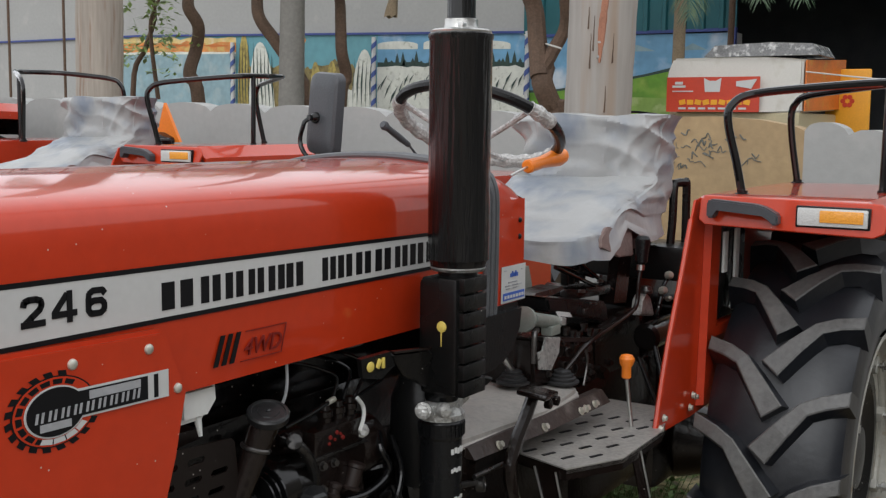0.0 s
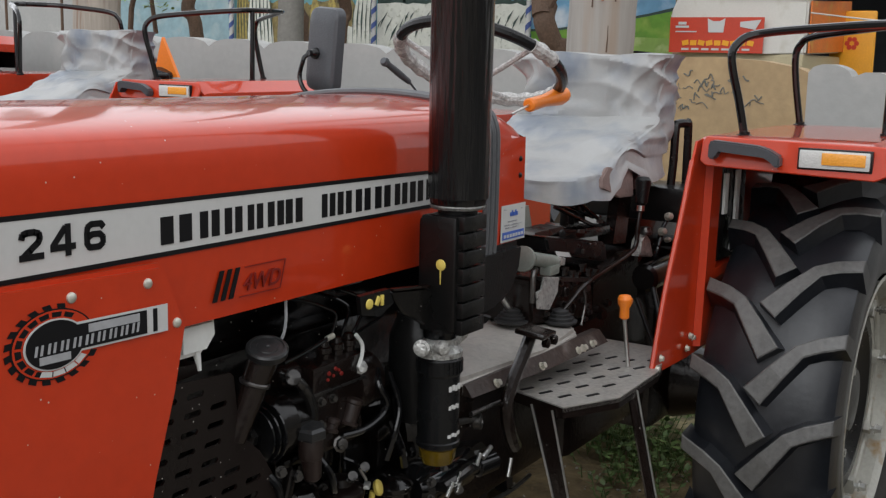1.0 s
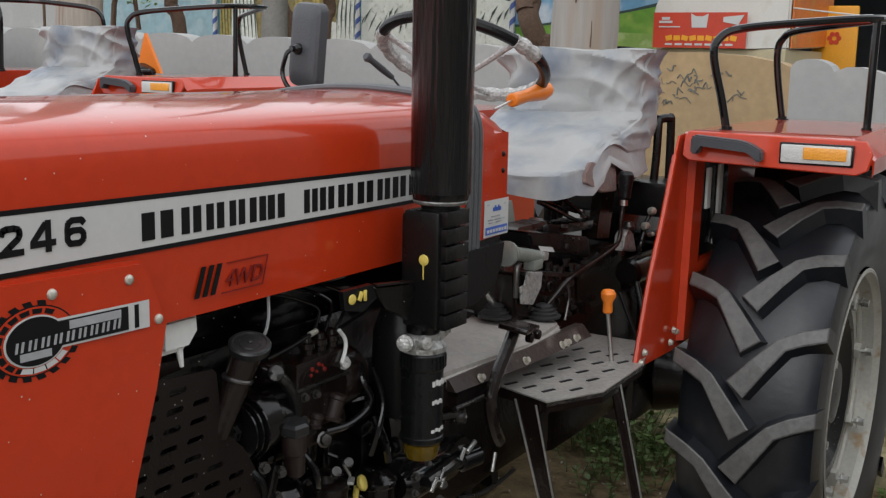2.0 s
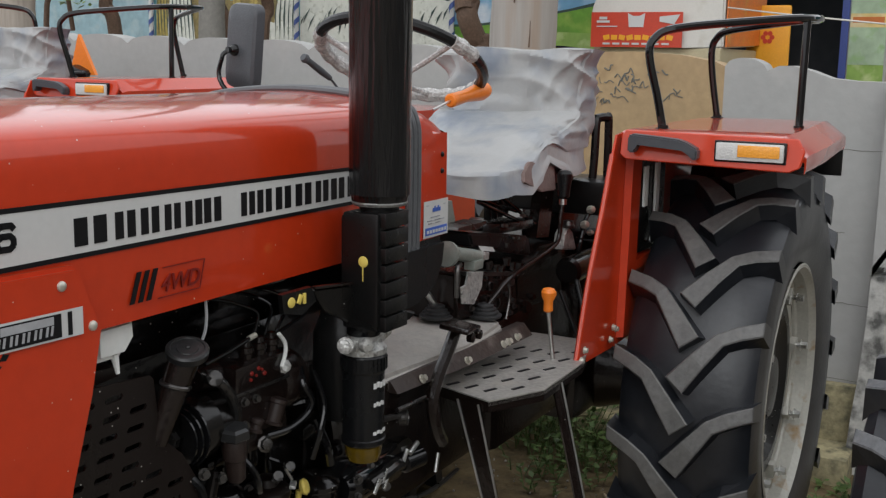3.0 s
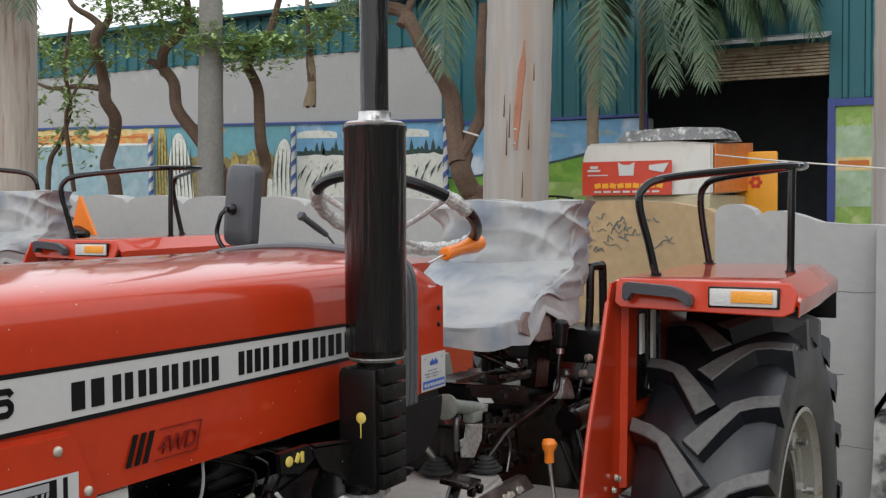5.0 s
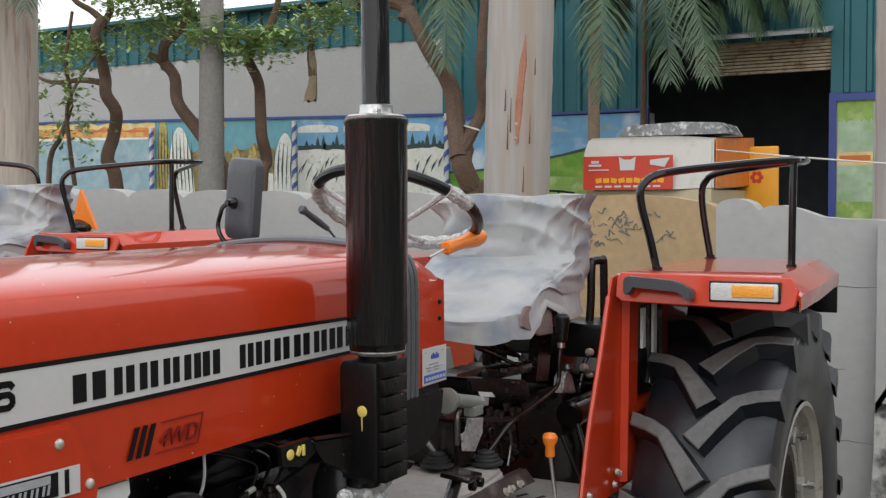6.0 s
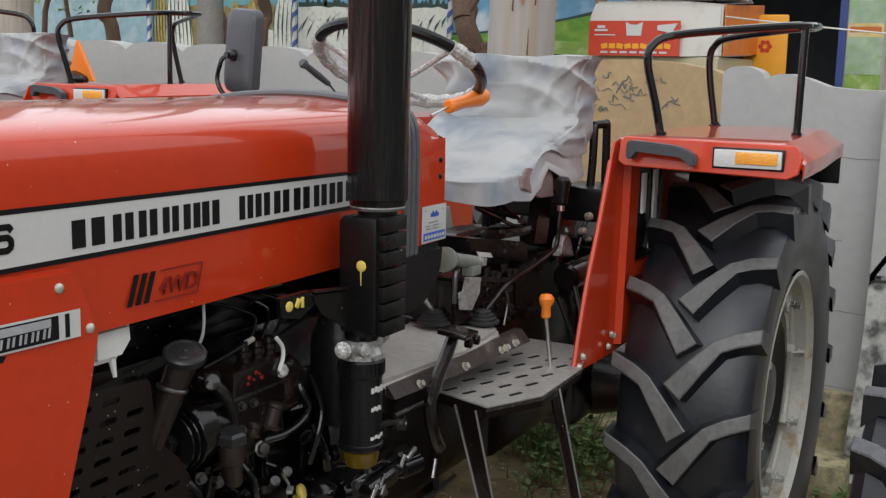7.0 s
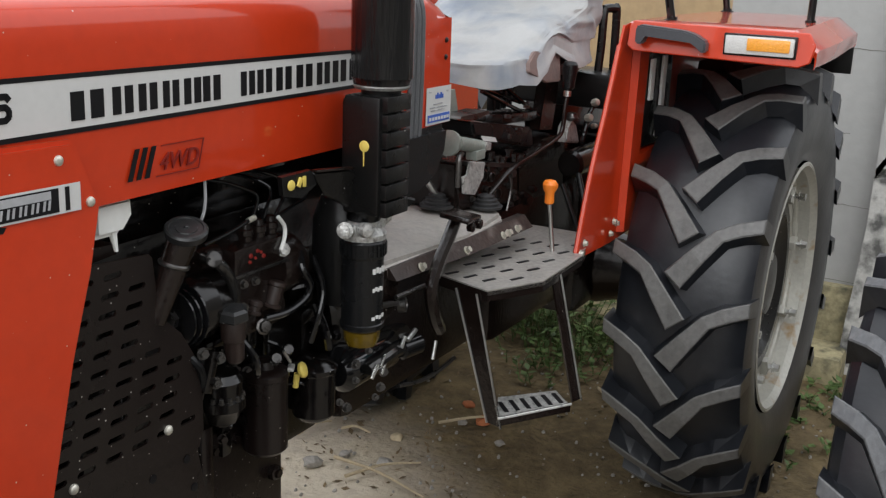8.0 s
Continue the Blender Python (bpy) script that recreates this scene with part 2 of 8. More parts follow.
def tube(bm, points, r, seg=10, n=6, taper=None, smooth=True):
    pts = smooth_path(points, n) if smooth else [Vector(q) for q in points]
    rings, u = [], None
    for i, q in enumerate(pts):
        d = (pts[min(i + 1, len(pts) - 1)] - pts[max(i - 1, 0)]).normalized()
        u = d.orthogonal().normalized() if u is None else (u - d * u.dot(d)).normalized()
        w = d.cross(u)
        k = i / (len(pts) - 1)
        rad = r if taper is None else r + (taper - r) * k
        rings.append([q + rad * (u * math.cos(2 * math.pi * j / seg) + w * math.sin(2 * math.pi * j / seg)) for j in range(seg)])
    skin(bm, rings)
    return bm


def prism(bm, outline, lift):
    """A plate: outline of 3D points, extruded by the vector lift."""
    lift = Vector(lift)
    a = [bm.verts.new(p) for p in outline]
    b = [bm.verts.new(Vector(p) + lift) for p in outline]
    bm.faces.new(a)
    bm.faces.new(b[::-1])
    k = len(a)
    for i in range(k):
        bm.faces.new((a[i], a[(i + 1) % k], b[(i + 1) % k], b[i]))
    return bm


def bolt(bm, p, axis, r=0.009, h=0.008):
    axis = Vector(axis).normalized()
    skin(bm, [ring(Vector(p), axis, r * 1.35, 12), ring(Vector(p) + axis * 0.002, axis, r * 1.35, 12)])
    skin(bm, [ring(Vector(p) + axis * 0.002, axis, r, 6), ring(Vector(p) + axis * h, axis, r * 0.95, 6)])


def dome(bm, p, axis, r=0.012, h=0.008):
    lathe(bm, p, axis, [(0, r), (h * 0.5, r * 0.92), (h * 0.85, r * 0.6), (h, r * 0.15)], 14)


def letters(text, size, mat, at, u, v, parent, name, depth=0.0012, shear=0.0, stretch=1.0):
    """Flat lettering in the built-in font: at is the lower left corner, u runs along the line, v up."""
    cu = bpy.data.curves.new(name, "FONT")
    cu.body, cu.size, cu.extrude, cu.shear = text, size, depth, shear
    tmp = new("tmp", cu)
    bpy.context.view_layer.update()
    me = bpy.data.meshes.new_from_object(tmp.evaluated_get(bpy.context.evaluated_depsgraph_get()))
    bpy.data.objects.remove(tmp)
    u, v = Vector(u).normalized(), Vector(v).normalized()
    w = u.cross(v)
    m = Matrix((u * stretch, v, w)).transposed().to_4x4()
    m.translation = Vector(at)
    me.transform(m)
    me.materials.clear()
    me.materials.append(mat)
    ob = new(name, me)
    ob.parent = parent
    return ob


# ---------------------------------------------------------------- the tractor
def lug_mesh(side, radius, mat):
    """One tread bar: from the middle of the tread to the shoulder at y = side * 0.19, around the axle (y axis)."""
    bm = bmesh.new()
    line = [(-0.012, -0.004), (0.040, 0.064), (0.088, 0.124), (0.132, 0.148), (0.191, 0.172)]
    crown = lambda y: radius - 0.028 * (abs(y) / 0.19) ** 2.4
    rows = []
    for i, (y, s) in enumerate(line):
        a, b = line[max(i - 1, 0)], line[min(i + 1, len(line) - 1)]
        d = Vector((b[0] - a[0], b[1] - a[1])).normalized()
        nrm = Vector((-d.y, d.x))
        wt = (0.0290, 0.0230, 0.0175, 0.0185, 0.0215)[i]
        wb = wt + 0.011
        depth = 0.046 if i < 4 else 0.085
        row = []
        for off, dr in ((-wb, -depth), (-wt, 0.0), (wt, 0.0), (wb, -depth)):
            yy, ss = y + nrm.x * off, s + nrm.y * off
            if i == 4:
                yy = y - (0.0 if dr == 0 else -0.004)
            r = crown(y) + dr
            th = ss / radius
            row.append(bm.verts.new((-r * math.cos(th), side * yy, r * math.sin(th))))
        rows.append(row)
    for a, b in zip(rows, rows[1:]):
        for k in range(3):
            bm.faces.new((a[k], a[k + 1], b[k + 1], b[k])).material_index = 0 if k == 1 else 1
    bm.faces.new(rows[0]).material_index = 1
    bm.faces.new(rows[-1][::-1]).material_index = 1
    # narrow worn chamfer round the dusty top face
    worn = [e for e in bm.edges if len({f.material_index for f in e.link_faces}) == 2]
    bmesh.ops.bevel(bm, geom=worn, offset=0.003, segments=1, affect="EDGES", material=0)
    return finish("lug", bm, [mat, RUBBER], 0)


LUGS = {}


def wheel(name, parent, centre, out, radius=0.67, half=0.184, count=19, spin=0.0, lug=None):
    """A driven wheel: rim with tyre, tread bars, disc, clamps and nuts. out: -1 or 1, the side its dish faces."""
    k = radius / 0.67
    rim_r = 0.381 * k
    bm = bmesh.new()
    prof = [(-0.166, rim_r - 0.004), (-0.168, rim_r - 0.010), (-0.160, rim_r - 0.014), (-0.148, rim_r - 0.024), (-0.112, rim_r - 0.027), (-0.106, rim_r - 0.036), (-0.098, rim_r - 0.038), (-0.094, rim_r - 0.030), (-0.060, rim_r - 0.034), (-0.052, rim_r - 0.060),
            (0.03, rim_r - 0.064), (0.036, rim_r - 0.03), (0.105, rim_r - 0.026), (0.142, rim_r)]
    inner = [(d, r - 0.006) for d, r in reversed(prof)]
    skin(bm, [ring((0, d * -out * k * half / 0.19, 0), (0, 1, 0), r, 56) for d, r in prof + inner], closed=True)
    rim = part(name, bm, RIM, parent, "cream-painted steel rim with large ribbed black tyre")
    rim.location = centre
    bm = bmesh.new()
    r0 = radius - 0.044
    tp = [(-0.158, rim_r - 0.002), (-0.175, rim_r + 0.04), (-0.186, rim_r + 0.12 * k), (-0.188, r0 - 0.085), (-0.178, r0 - 0.045), (-0.15, r0 - 0.02), (-0.08, r0 - 0.004),
          (0.0, r0)]
    tp = tp + [(-d, r) for d, r in reversed(tp[:-1])]
    skin(bm, [ring((0, d * half / 0.19, 0), (0, 1, 0), r, 72) for d, r in tp], caps=False)
    tyre = part("tyre", bm, RUBBER, rim)
    for side in (-1, 1):
        key = (side, round(radius, 3), lug is None)
        if key not in LUGS:
            LUGS[key] = lug_mesh(side, radius, lug or LUG)
        for i in range(count):
            a = 360 / count * (i + (0.5 if side > 0 else 0.0)) + spin
            ob = new("lug", LUGS[key])
            ob.parent = rim
            ob.matrix_basis = pose(0, 0, 0, 0, a, 0) @ Matrix.Diagonal((1, half / 0.19, 1, 1))
    bm = bmesh.new()
    o = 0.075 * half / 0.184  # the disc is dished towards the outer side
    lathe(bm, (0, out * o, 0), (0, out, 0), [(0.0, 0.2 * k), (0.010, 0.26 * k), (0.018, 0.276 * k), (0.026, 0.27 * k), (0.028, 0.23 * k), (0.005, 0.2 * k), (-0.02, 0.14 * k), (-0.018, 0.10 * k), (0.03, 0.09 * k), (0.04, 0.02)], 40)
    part("disc", bm, BLACK_PAINT, rim, "black wheel disc and hub")
    bm = bmesh.new()
    skin(bm, [ring((0, out * (o + d), 0), (0, 1, 0), r * k, 48) for d, r in ((0.012, 0.350), (0.022, 0.322), (0.020, 0.284), (0.014, 0.272), (0.008, 0.284), (0.008, 0.330))], closed=True)
    part("rim_band", bm, RIM, rim)
    clamp, nut = bmesh.new(), bmesh.new()
    for i in range(8):
        a = 2 * math.pi * (i + 0.3) / 8
        c, s = math.cos(a), math.sin(a)
        p = Vector((c * 0.290 * k, out * (o + 0.028), s * 0.290 * k))
        box(clamp, p, (0.03, 0.03, 0.05), 0.004, Euler((0, -a + math.pi / 2, 0)))
        rod(nut, p, p + Vector((0, out * 0.045, 0)), 0.008, seg=8)
        bolt(nut, p + Vector((0, out * 0.028, 0)), (0, out, 0), 0.013, 0.02)
        q = Vector((c * 0.12 * k, out * (o - 0.016), s * 0.12 * k))
        bolt(nut, q, (0, out, 0), 0.012, 0.016)
    pieces("clamp", clamp, RIM, rim)
    pieces("wheel_nut", nut, STEEL, rim)
    return rim


def fender(parent, side, lamps=True):
    """Shell over a rear wheel. side -1: the near one."""
    S = lambda x, y, z: Vector((x, side * y, z))
    # inner skirt
    bm = bmesh.new()
    edge = [(-0.50, 1.417), (-0.575, 1.41), (-0.598, 1.365), (-0.620, 1.315), (-0.660, 1.215), (-0.695, 1.134), (-0.740, 1.042), (-0.766, 0.96), (-0.788, 0.893), (-0.803, 0.852), (-0.56, 0.845), (-0.335, 0.85), (-0.30, 0.86), (-0.10, 0.95),
            (0.10, 1.0), (0.33, 1.0), (0.33, 1.412)]
    prism(bm, [S(x, 0.43, z) for x, z in edge], S(0, -0.006, 0))
    skirt = part("skirt", bm, RED, parent)
    bm = bmesh.new()
    prism(bm, [S(-0.520, 0.4305, 0.866), S(-0.512, 0.449, 0.868), S(-0.440, 0.449, 0.868), S(-0.432, 0.4305, 0.866)], (0.02, 0, 0.50))
    prism(bm, [S(-0.440, 0.4305, 1.064), S(-0.285, 0.4305, 1.072), S(-0.285, 0.4305, 1.036), S(-0.440, 0.4305, 1.040)], S(0, 0.018, 0))
    part("fold", bm, RED, skirt)
    bm = bmesh.new()
    lip = [(-0.598, 1.362), (-0.660, 1.215), (-0.740, 1.042), (-0.803, 0.852)]
    tube(bm, [S(x, 0.427, z) for x, z in lip], 0.007, 6)
    part("rolled_edge", bm, RED, skirt)
    if side < 0:
        bm = bmesh.new()
        box(bm, S(-0.312, 0.438, 1.225), (0.245, 0.012, 0.29), 0.003)
        part("backing_plate", bm, BLACK_PAINT, skirt, "black plate behind the skirt")
        bm = bmesh.new()
        box(bm, S(-0.385, 0.450, 1.262), (0.030, 0.008, 0.11), 0.002)
        box(bm, S(-0.285, 0.450, 1.235), (0.032, 0.008, 0.17), 0.002)
        box(bm, S(-0.300, 0.450, 1.120), (0.024, 0.008, 0.05), 0.002, Euler((0, 0.5, 0)))
        box(bm, S(-0.235, 0.50, 1.345), (0.02, 0.03, 0.035), 0.003)
        pieces("stay", bm, BOTTLE, skirt, "pale stay strips")
        bm = bmesh.new()
        for x, z in ((-0.792, 0.868), (-0.770, 0.890), (-0.585, 0.876), (-0.565, 0.905), (-0.545, 0.897)):
            bolt(bm, S(x, 0.437, z), S(0, 1, 0), 0.0072, 0.009)
        pieces("bolt", bm, ZINC, skirt)
    # roof of the shell, with its sloped outer edge
    bm = bmesh.new()
    sec = [(0.43, 1.419), (0.60, 1.4225), (0.835, 1.4225), (0.893, 1.378), (0.893, 1.350)]
    low = [(y - (0.004 if i > 2 else 0), z - 0.012) for i, (y, z) in enumerate(sec)]
    xs = [(-0.545, -0.004), (-0.52, 0.001), (-0.42, 0.002), (-0.2, 0.003), (0.05, 0.003), (0.2, 0.003), (0.335, 0.0), (0.342, -0.004)]
    narrow = lambda x, y: y - (0.042 * max(0, x + 0.3) / 0.64 if y > 0.8 else 0)
    loops = [[S(x, narrow(x, y), z + dz) for y, z in sec] + [S(x, narrow(x, y), z + dz) for y, z in reversed(low)] for x, dz in xs]
    skin(bm, loops)
    shell = part("fender_top", bm, RED, parent)
    bm = bmesh.new()
    box(bm, S(0.336, 0.64, 1.312), (0.010, 0.415, 0.115), 0.003)
    part("rear_plate", bm, BLACK_PAINT, parent, "black rear plate of the fender")
    bm = bmesh.new()
    face = [(0.437, 1.408), (0.447, 1.424), (0.875, 1.420), (0.893, 1.392), (0.885, 1.352), (0.860, 1.340), (0.455, 1.350), (0.437, 1.362)]
    prism(bm, [S(-0.548 - (1.424 - z) * 0.25, y, z) for y, z in face], (-0.012, 0, 0))
    bmesh.ops.bevel(bm, geom=[e for e in bm.edges], offset=0.003, segments=1, affect="EDGES")
    front = part("front_panel", bm, RED, parent)
    if not lamps:
        return
    bm = bmesh.new()
    box(bm, S(-0.574, 0.766, 1.384), (0.012, 0.172, 0.052), 0.003)
    body = part("lamp_housing", bm, BLACK_PLASTIC, parent, "front lamp with clear and amber lens in a black frame")
    bm = bmesh.new()
    box(bm, S(-0.580, 0.766, 1.384), (0.014, 0.162, 0.043), 0.004)
    part("clear_lens", bm, CLEAR_LENS, body, "clear ribbed lamp lens")
    bm = bmesh.new()
    box(bm, S(-0.586, 0.788, 1.3865), (0.010, 0.100, 0.029), 0.003)
    part("amber_lens", bm, AMBER, body, "amber ribbed lamp lens")
    bm = bmesh.new()
    prism(bm, [S(-0.574, y, z) for y, z in ((0.468, 1.370), (0.468, 1.410), (0.475, 1.417), (0.592, 1.409), (0.616, 1.402), (0.645, 1.386), (0.645, 1.360), (0.628, 1.360), (0.626, 1.374), (0.608, 1.385), (0.490, 1.394), (0.487, 1.370))], (-0.034, 0, 0))
    bmesh.ops.bevel(bm, geom=list(bm.edges), offset=0.004, segments=2, affect="EDGES")
    part("grab_handle", bm, MIRROR_BACK, parent, "dark grey plastic grab handle")
    # hand rail: two legs inside, a loop that reaches outwards, and an outer post
    rail = bmesh.new()
    tube(rail, [S(-0.42, 0.50, 1.42), S(-0.43, 0.485, 1.50), S(-0.445, 0.462, 1.61), S(-0.44, 0.472, 1.655), S(-0.41, 0.52, 1.682), S(-0.29, 0.68, 1.704), S(-0.20, 0.785, 1.715),
                S(-0.11, 0.815, 1.718), S(-0.02, 0.812, 1.720), S(0.04, 0.79, 1.720), S(0.08, 0.745, 1.719), S(0.13, 0.66, 1.712), S(0.22, 0.50, 1.694), S(0.245, 0.455, 1.67),
                S(0.255, 0.44, 1.63), S(0.27, 0.443, 1.55), S(0.29, 0.460, 1.42)], 0.0110, 10, 5)
    r = part("hand_rail", rail, BLACK_GLOSS, parent, "bent black steel tube hand rail")
    bm = bmesh.new()
    rod(bm, S(-0.165, 0.80, 1.42), S(-0.165, 0.803, 1.717), 0.0105)
    part("post", bm, BLACK_GLOSS, r)
    bm = bmesh.new()
    for p in ((-0.42, 0.50), (0.29, 0.460), (-0.165, 0.80)):
        lathe(bm, S(p[0], p[1], 1.417), (0, 0, 1), [(0, 0.02), (0.006, 0.02), (0.008, 0.014), (0.014, 0.014)], 12)
    pieces("rail_foot", bm, BLACK_PAINT, r)


def hood_section(grow=0.0):
    half = [(0.270, 1.222), (0.272, 1.30), (0.272, 1.40), (0.2715, 1.44), (0.269, 1.462), (0.264, 1.477), (0.256, 1.4875), (0.243, 1.4955), (0.222, 1.5025), (0.19, 1.5085), (0.15, 1.514), (0.10, 1.519), (0.05, 1.522), (0.0, 1.523)]
    half = [(y + grow * (1 if z < 1.49 else 0.6), z + (grow if z > 1.48 else 0)) for y, z in half]
    return [(-y, z) for y, z in half] + [(y, z) for y, z in reversed(half[:-1])]


def shell(bm, x0, x1, grow=0.0, thick=0.006, steps=1, shape=None):
    """The hood's arched sheet between two places along x."""
    outer, inner = hood_section(grow), hood_section(grow - thick)
    loops = []
    for i in range(steps + 1):
        k = i / steps
        x = x0 + (x1 - x0) * k
        f = shape(k) if shape else (lambda y, z: (y, z))
        loops.append([Vector((x, *f(y, z))) for y, z in outer] + [Vector((x, *f(y, z))) for y, z in reversed(inner)])
    skin(bm, loops)


def decal_bar(bm, x0, z0, x1, z1, y=-0.2735, lean=0.0, thick=0.0012):
    prism(bm, [(x0, y, z0), (x1, y, z0), (x1 + lean, y, z1), (x0 + lean, y, z1)], (0, -thick, 0))


def ribbon(bm, line, wide, y=-0.2735, thick=0.0012):
    """A flat stroke of even width on the hood's side; line in (x, z)."""
    for (ax, az), (bx, bz) in zip(line, line[1:]):
        d = Vector((bx - ax, bz - az)).normalized()
        nx, nz = -d.y * wide / 2, d.x * wide / 2
        ex, ez = d.x * wide * 0.12, d.y * wide * 0.12
        prism(bm, [(ax - ex + nx, y, az - ez + nz), (ax - ex - nx, y, az - ez - nz), (bx + ex - nx, y, bz + ez - nz), (bx + ex + nx, y, bz + ez + nz)], (0, -thick, 0))


def digits(hood):
    """The model number 246 in heavy wide figures."""
    figures = (([[(0.10, 0.70), (0.14, 0.84), (0.30, 0.89), (0.58, 0.89), (0.76, 0.83), (0.80, 0.68), (0.72, 0.54), (0.40, 0.32), (0.16, 0.14)], [(0.02, 0.11), (0.90, 0.11)]], -2.4528),
               ([[(0.60, 0.90), (0.10, 0.34)], [(0.02, 0.27), (0.98, 0.27)], [(0.70, 0.0), (0.70, 1.0)]], -2.4092),
               ([[(0.84, 0.76), (0.74, 0.88), (0.34, 0.89), (0.17, 0.80), (0.14, 0.60), (0.14, 0.26), (0.24, 0.12), (0.66, 0.11), (0.82, 0.22), (0.82, 0.42), (0.68, 0.54), (0.36, 0.55), (0.18, 0.46)]], -2.3598))
    first = None
    for strokes, x in figures:
        bm = bmesh.new()
        for i, line in enumerate(strokes):
            ribbon(bm, [(x + 0.0365 * u, 1.3512 + 0.0375 * v) for u, v in line], 0.0080, y=-0.2737 - 0.0003 * i)
        ob = part("digit", bm, BLACK_DECAL, hood, "" if first else "heavy black figures of the model number", smooth=0)
        first = first or ob
    return first


def hood_parts(t):
    bm = bmesh.new()
    shell(bm, -2.78, -1.362, steps=2)
    hood = part("hood", bm, RED, t, "glossy red sheet steel engine hood")
    bm = bmesh.new()
    prism(bm, [(-2.78, -0.262, 1.23), (-2.78, 0.262, 1.23), (-2.78, 0.262, 1.47), (-2.78, 0.2, 1.50), (-2.78, -0.2, 1.50), (-2.78, -0.262, 1.47)], (-0.02, 0, 0))
    part("nose", bm, RED, hood)
    # white stripe with black edges, and its lettering as plain bars
    bm = bmesh.new()
    prism(bm, [(-2.70, -0.2728, 1.333), (-1.363, -0.2728, 1.333), (-1.363, -0.2728, 1.388), (-2.70, -0.2728, 1.404)], (0, -0.0008, 0))
    part("stripe", bm, WHITE_DECAL, hood, "white stripe decal with black edges")
    bm = bmesh.new()
    prism(bm, [(-2.70, -0.2732, 1.327), (-1.363, -0.2732, 1.327), (-1.363, -0.2732, 1.3335), (-2.70, -0.2732, 1.3335)], (0, -0.001, 0))
    prism(bm, [(-2.70, -0.2732, 1.4035), (-1.363, -0.2732, 1.3875), (-1.363, -0.2732, 1.394), (-2.70, -0.2732, 1.410)], (0, -0.001, 0))
    part("stripe_edge", bm, BLACK_DECAL, hood)
    words = bmesh.new()
    for x0, x1 in ((-2.233, -2.176), (-2.160, -2.122), (-2.111, -2.075), (-2.063, -2.030), (-2.019, -1.983), (-1.978, -1.939), (-1.890, -1.856), (-1.849, -1.812),
                   (-1.800, -1.759), (-1.745, -1.700), (-1.686, -1.648), (-1.638, -1.597), (-1.585, -1.545), (-1.535, -1.495)):
        w = (x1 - x0) * 0.40
        decal_bar(words, x0, 1.343, x0 + w, 1.3805)
        decal_bar(words, x1 - w, 1.343, x1, 1.3805)
    pieces("wordmark_bar", words, BLACK_DECAL, hood, "dark bars of a maker's wordmark")
    digits(hood)
    # small four-wheel-drive mark
    bm = bmesh.new()
    for i in range(3):
        decal_bar(bm, -2.138 + 0.0165 * i, 1.247, -2.129 + 0.0165 * i, 1.291, lean=0.016)
    mark = part("drive_mark", bm, BLACK_DECAL, hood, "slanted dark bars and drive lettering")
    letters("4WD", 0.036, RED_DECAL, (-2.076, -0.274, 1.2535), (1, 0, 0), (0, 0, 1), mark, "drive_letters", shear=0.3, stretch=1.0)
    bm = bmesh.new()
    for a, b, c, d in ((-2.082, 1.2455, -1.992, 1.2470), (-2.070, 1.2885, -1.978, 1.2900)):
        decal_bar(bm, a, b, c, d)
    decal_bar(bm, -1.993, 1.2455, -1.991, 1.2900, lean=0.013)
    part("mark_outline", bm, RED_DECAL, mark)
    # red side panel before the engine
    bm = bmesh.new()
    outline = [(-2.78, 1.335), (-2.246, 1.322), (-2.236, 1.312), (-2.200, 1.228), (-2.226, 1.143), (-2.264, 1.026), (-2.310, 0.846), (-2.36, 0.64), (-2.78, 0.62)]
    prism(bm, [(x, -0.276, z) for x, z in outline], (0, -0.012, 0))
    bmesh.ops.bevel(bm, geom=[e for e in bm.edges if abs(e.verts[0].co.y + 0.288) < 1e-4 and abs(e.verts[1].co.y + 0.288) < 1e-4], offset=0.006, segments=2, affect="EDGES")
    panel = part("side_panel", bm, RED, t, "red side panel with round gear emblem")
    bm = bmesh.new()
    prism(bm, [(x, -y, z) for (x, z), y in zip(outline, [-0.276] * 9)], (0, 0.012, 0))
    part("side_panel", bm, RED, t)
    bm = bmesh.new()
    for x, z in ((-2.393, 1.301), (-2.271, 1.299), (-2.221, 1.237)):
        dome(bm, (x, -0.288, z), (0, -1, 0), 0.0072, 0.005)
    pieces("panel_bolt", bm, ZINC, panel, "pale domed panel bolts")
    emblem(panel)
    # rear cowl and the rubber seal between
    bm = bmesh.new()
    shell(bm, -1.3585, -1.19, steps=5, shape=lambda k: (lambda y, z: (y * (1 - 0.02 * k * k), z - (0.045 * k * k if z > 1.45 else 0))))
    prism(bm, [(-1.2, y * 0.975, z - (0.045 if z > 1.45 else 0)) for y, z in hood_section(-0.008)], (0.008, 0, 0))
    cowl = part("cowl", bm, RED, t, "red cowl behind the hood")
    bm = bmesh.new()
    around = [(y, z) for y, z in hood_section(0.004)]
    around[0], around[-1] = (around[0][0], 1.206), (around[-1][0], 1.206)
    for i in range(3):
        tube(bm, [(-1.3685 + 0.0185 * i, y, z) for y, z in around], 0.0078, 8, 2)
    pieces("seal_rib", bm, SEAL, t, "ribbed grey rubber seal")
    bm = bmesh.new()
    decal_bar(bm, -1.298, 1.225, -1.194, 1.302, y=-0.272)
    st = part("sticker", bm, WHITE_DECAL, cowl, "white instruction sticker with blue print")
    bm = bmesh.new()
    decal_bar(bm, -1.292, 1.230, -1.200, 1.246, y=-0.2735)
    for i in range(5):
        decal_bar(bm, -1.262 + 0.007 * i, 1.278, -1.257 + 0.007 * i, 1.286 + 0.004 * (i % 2), y=-0.2735)
    part("print", bm, BLUE_DECAL, st)
    bm = bmesh.new()
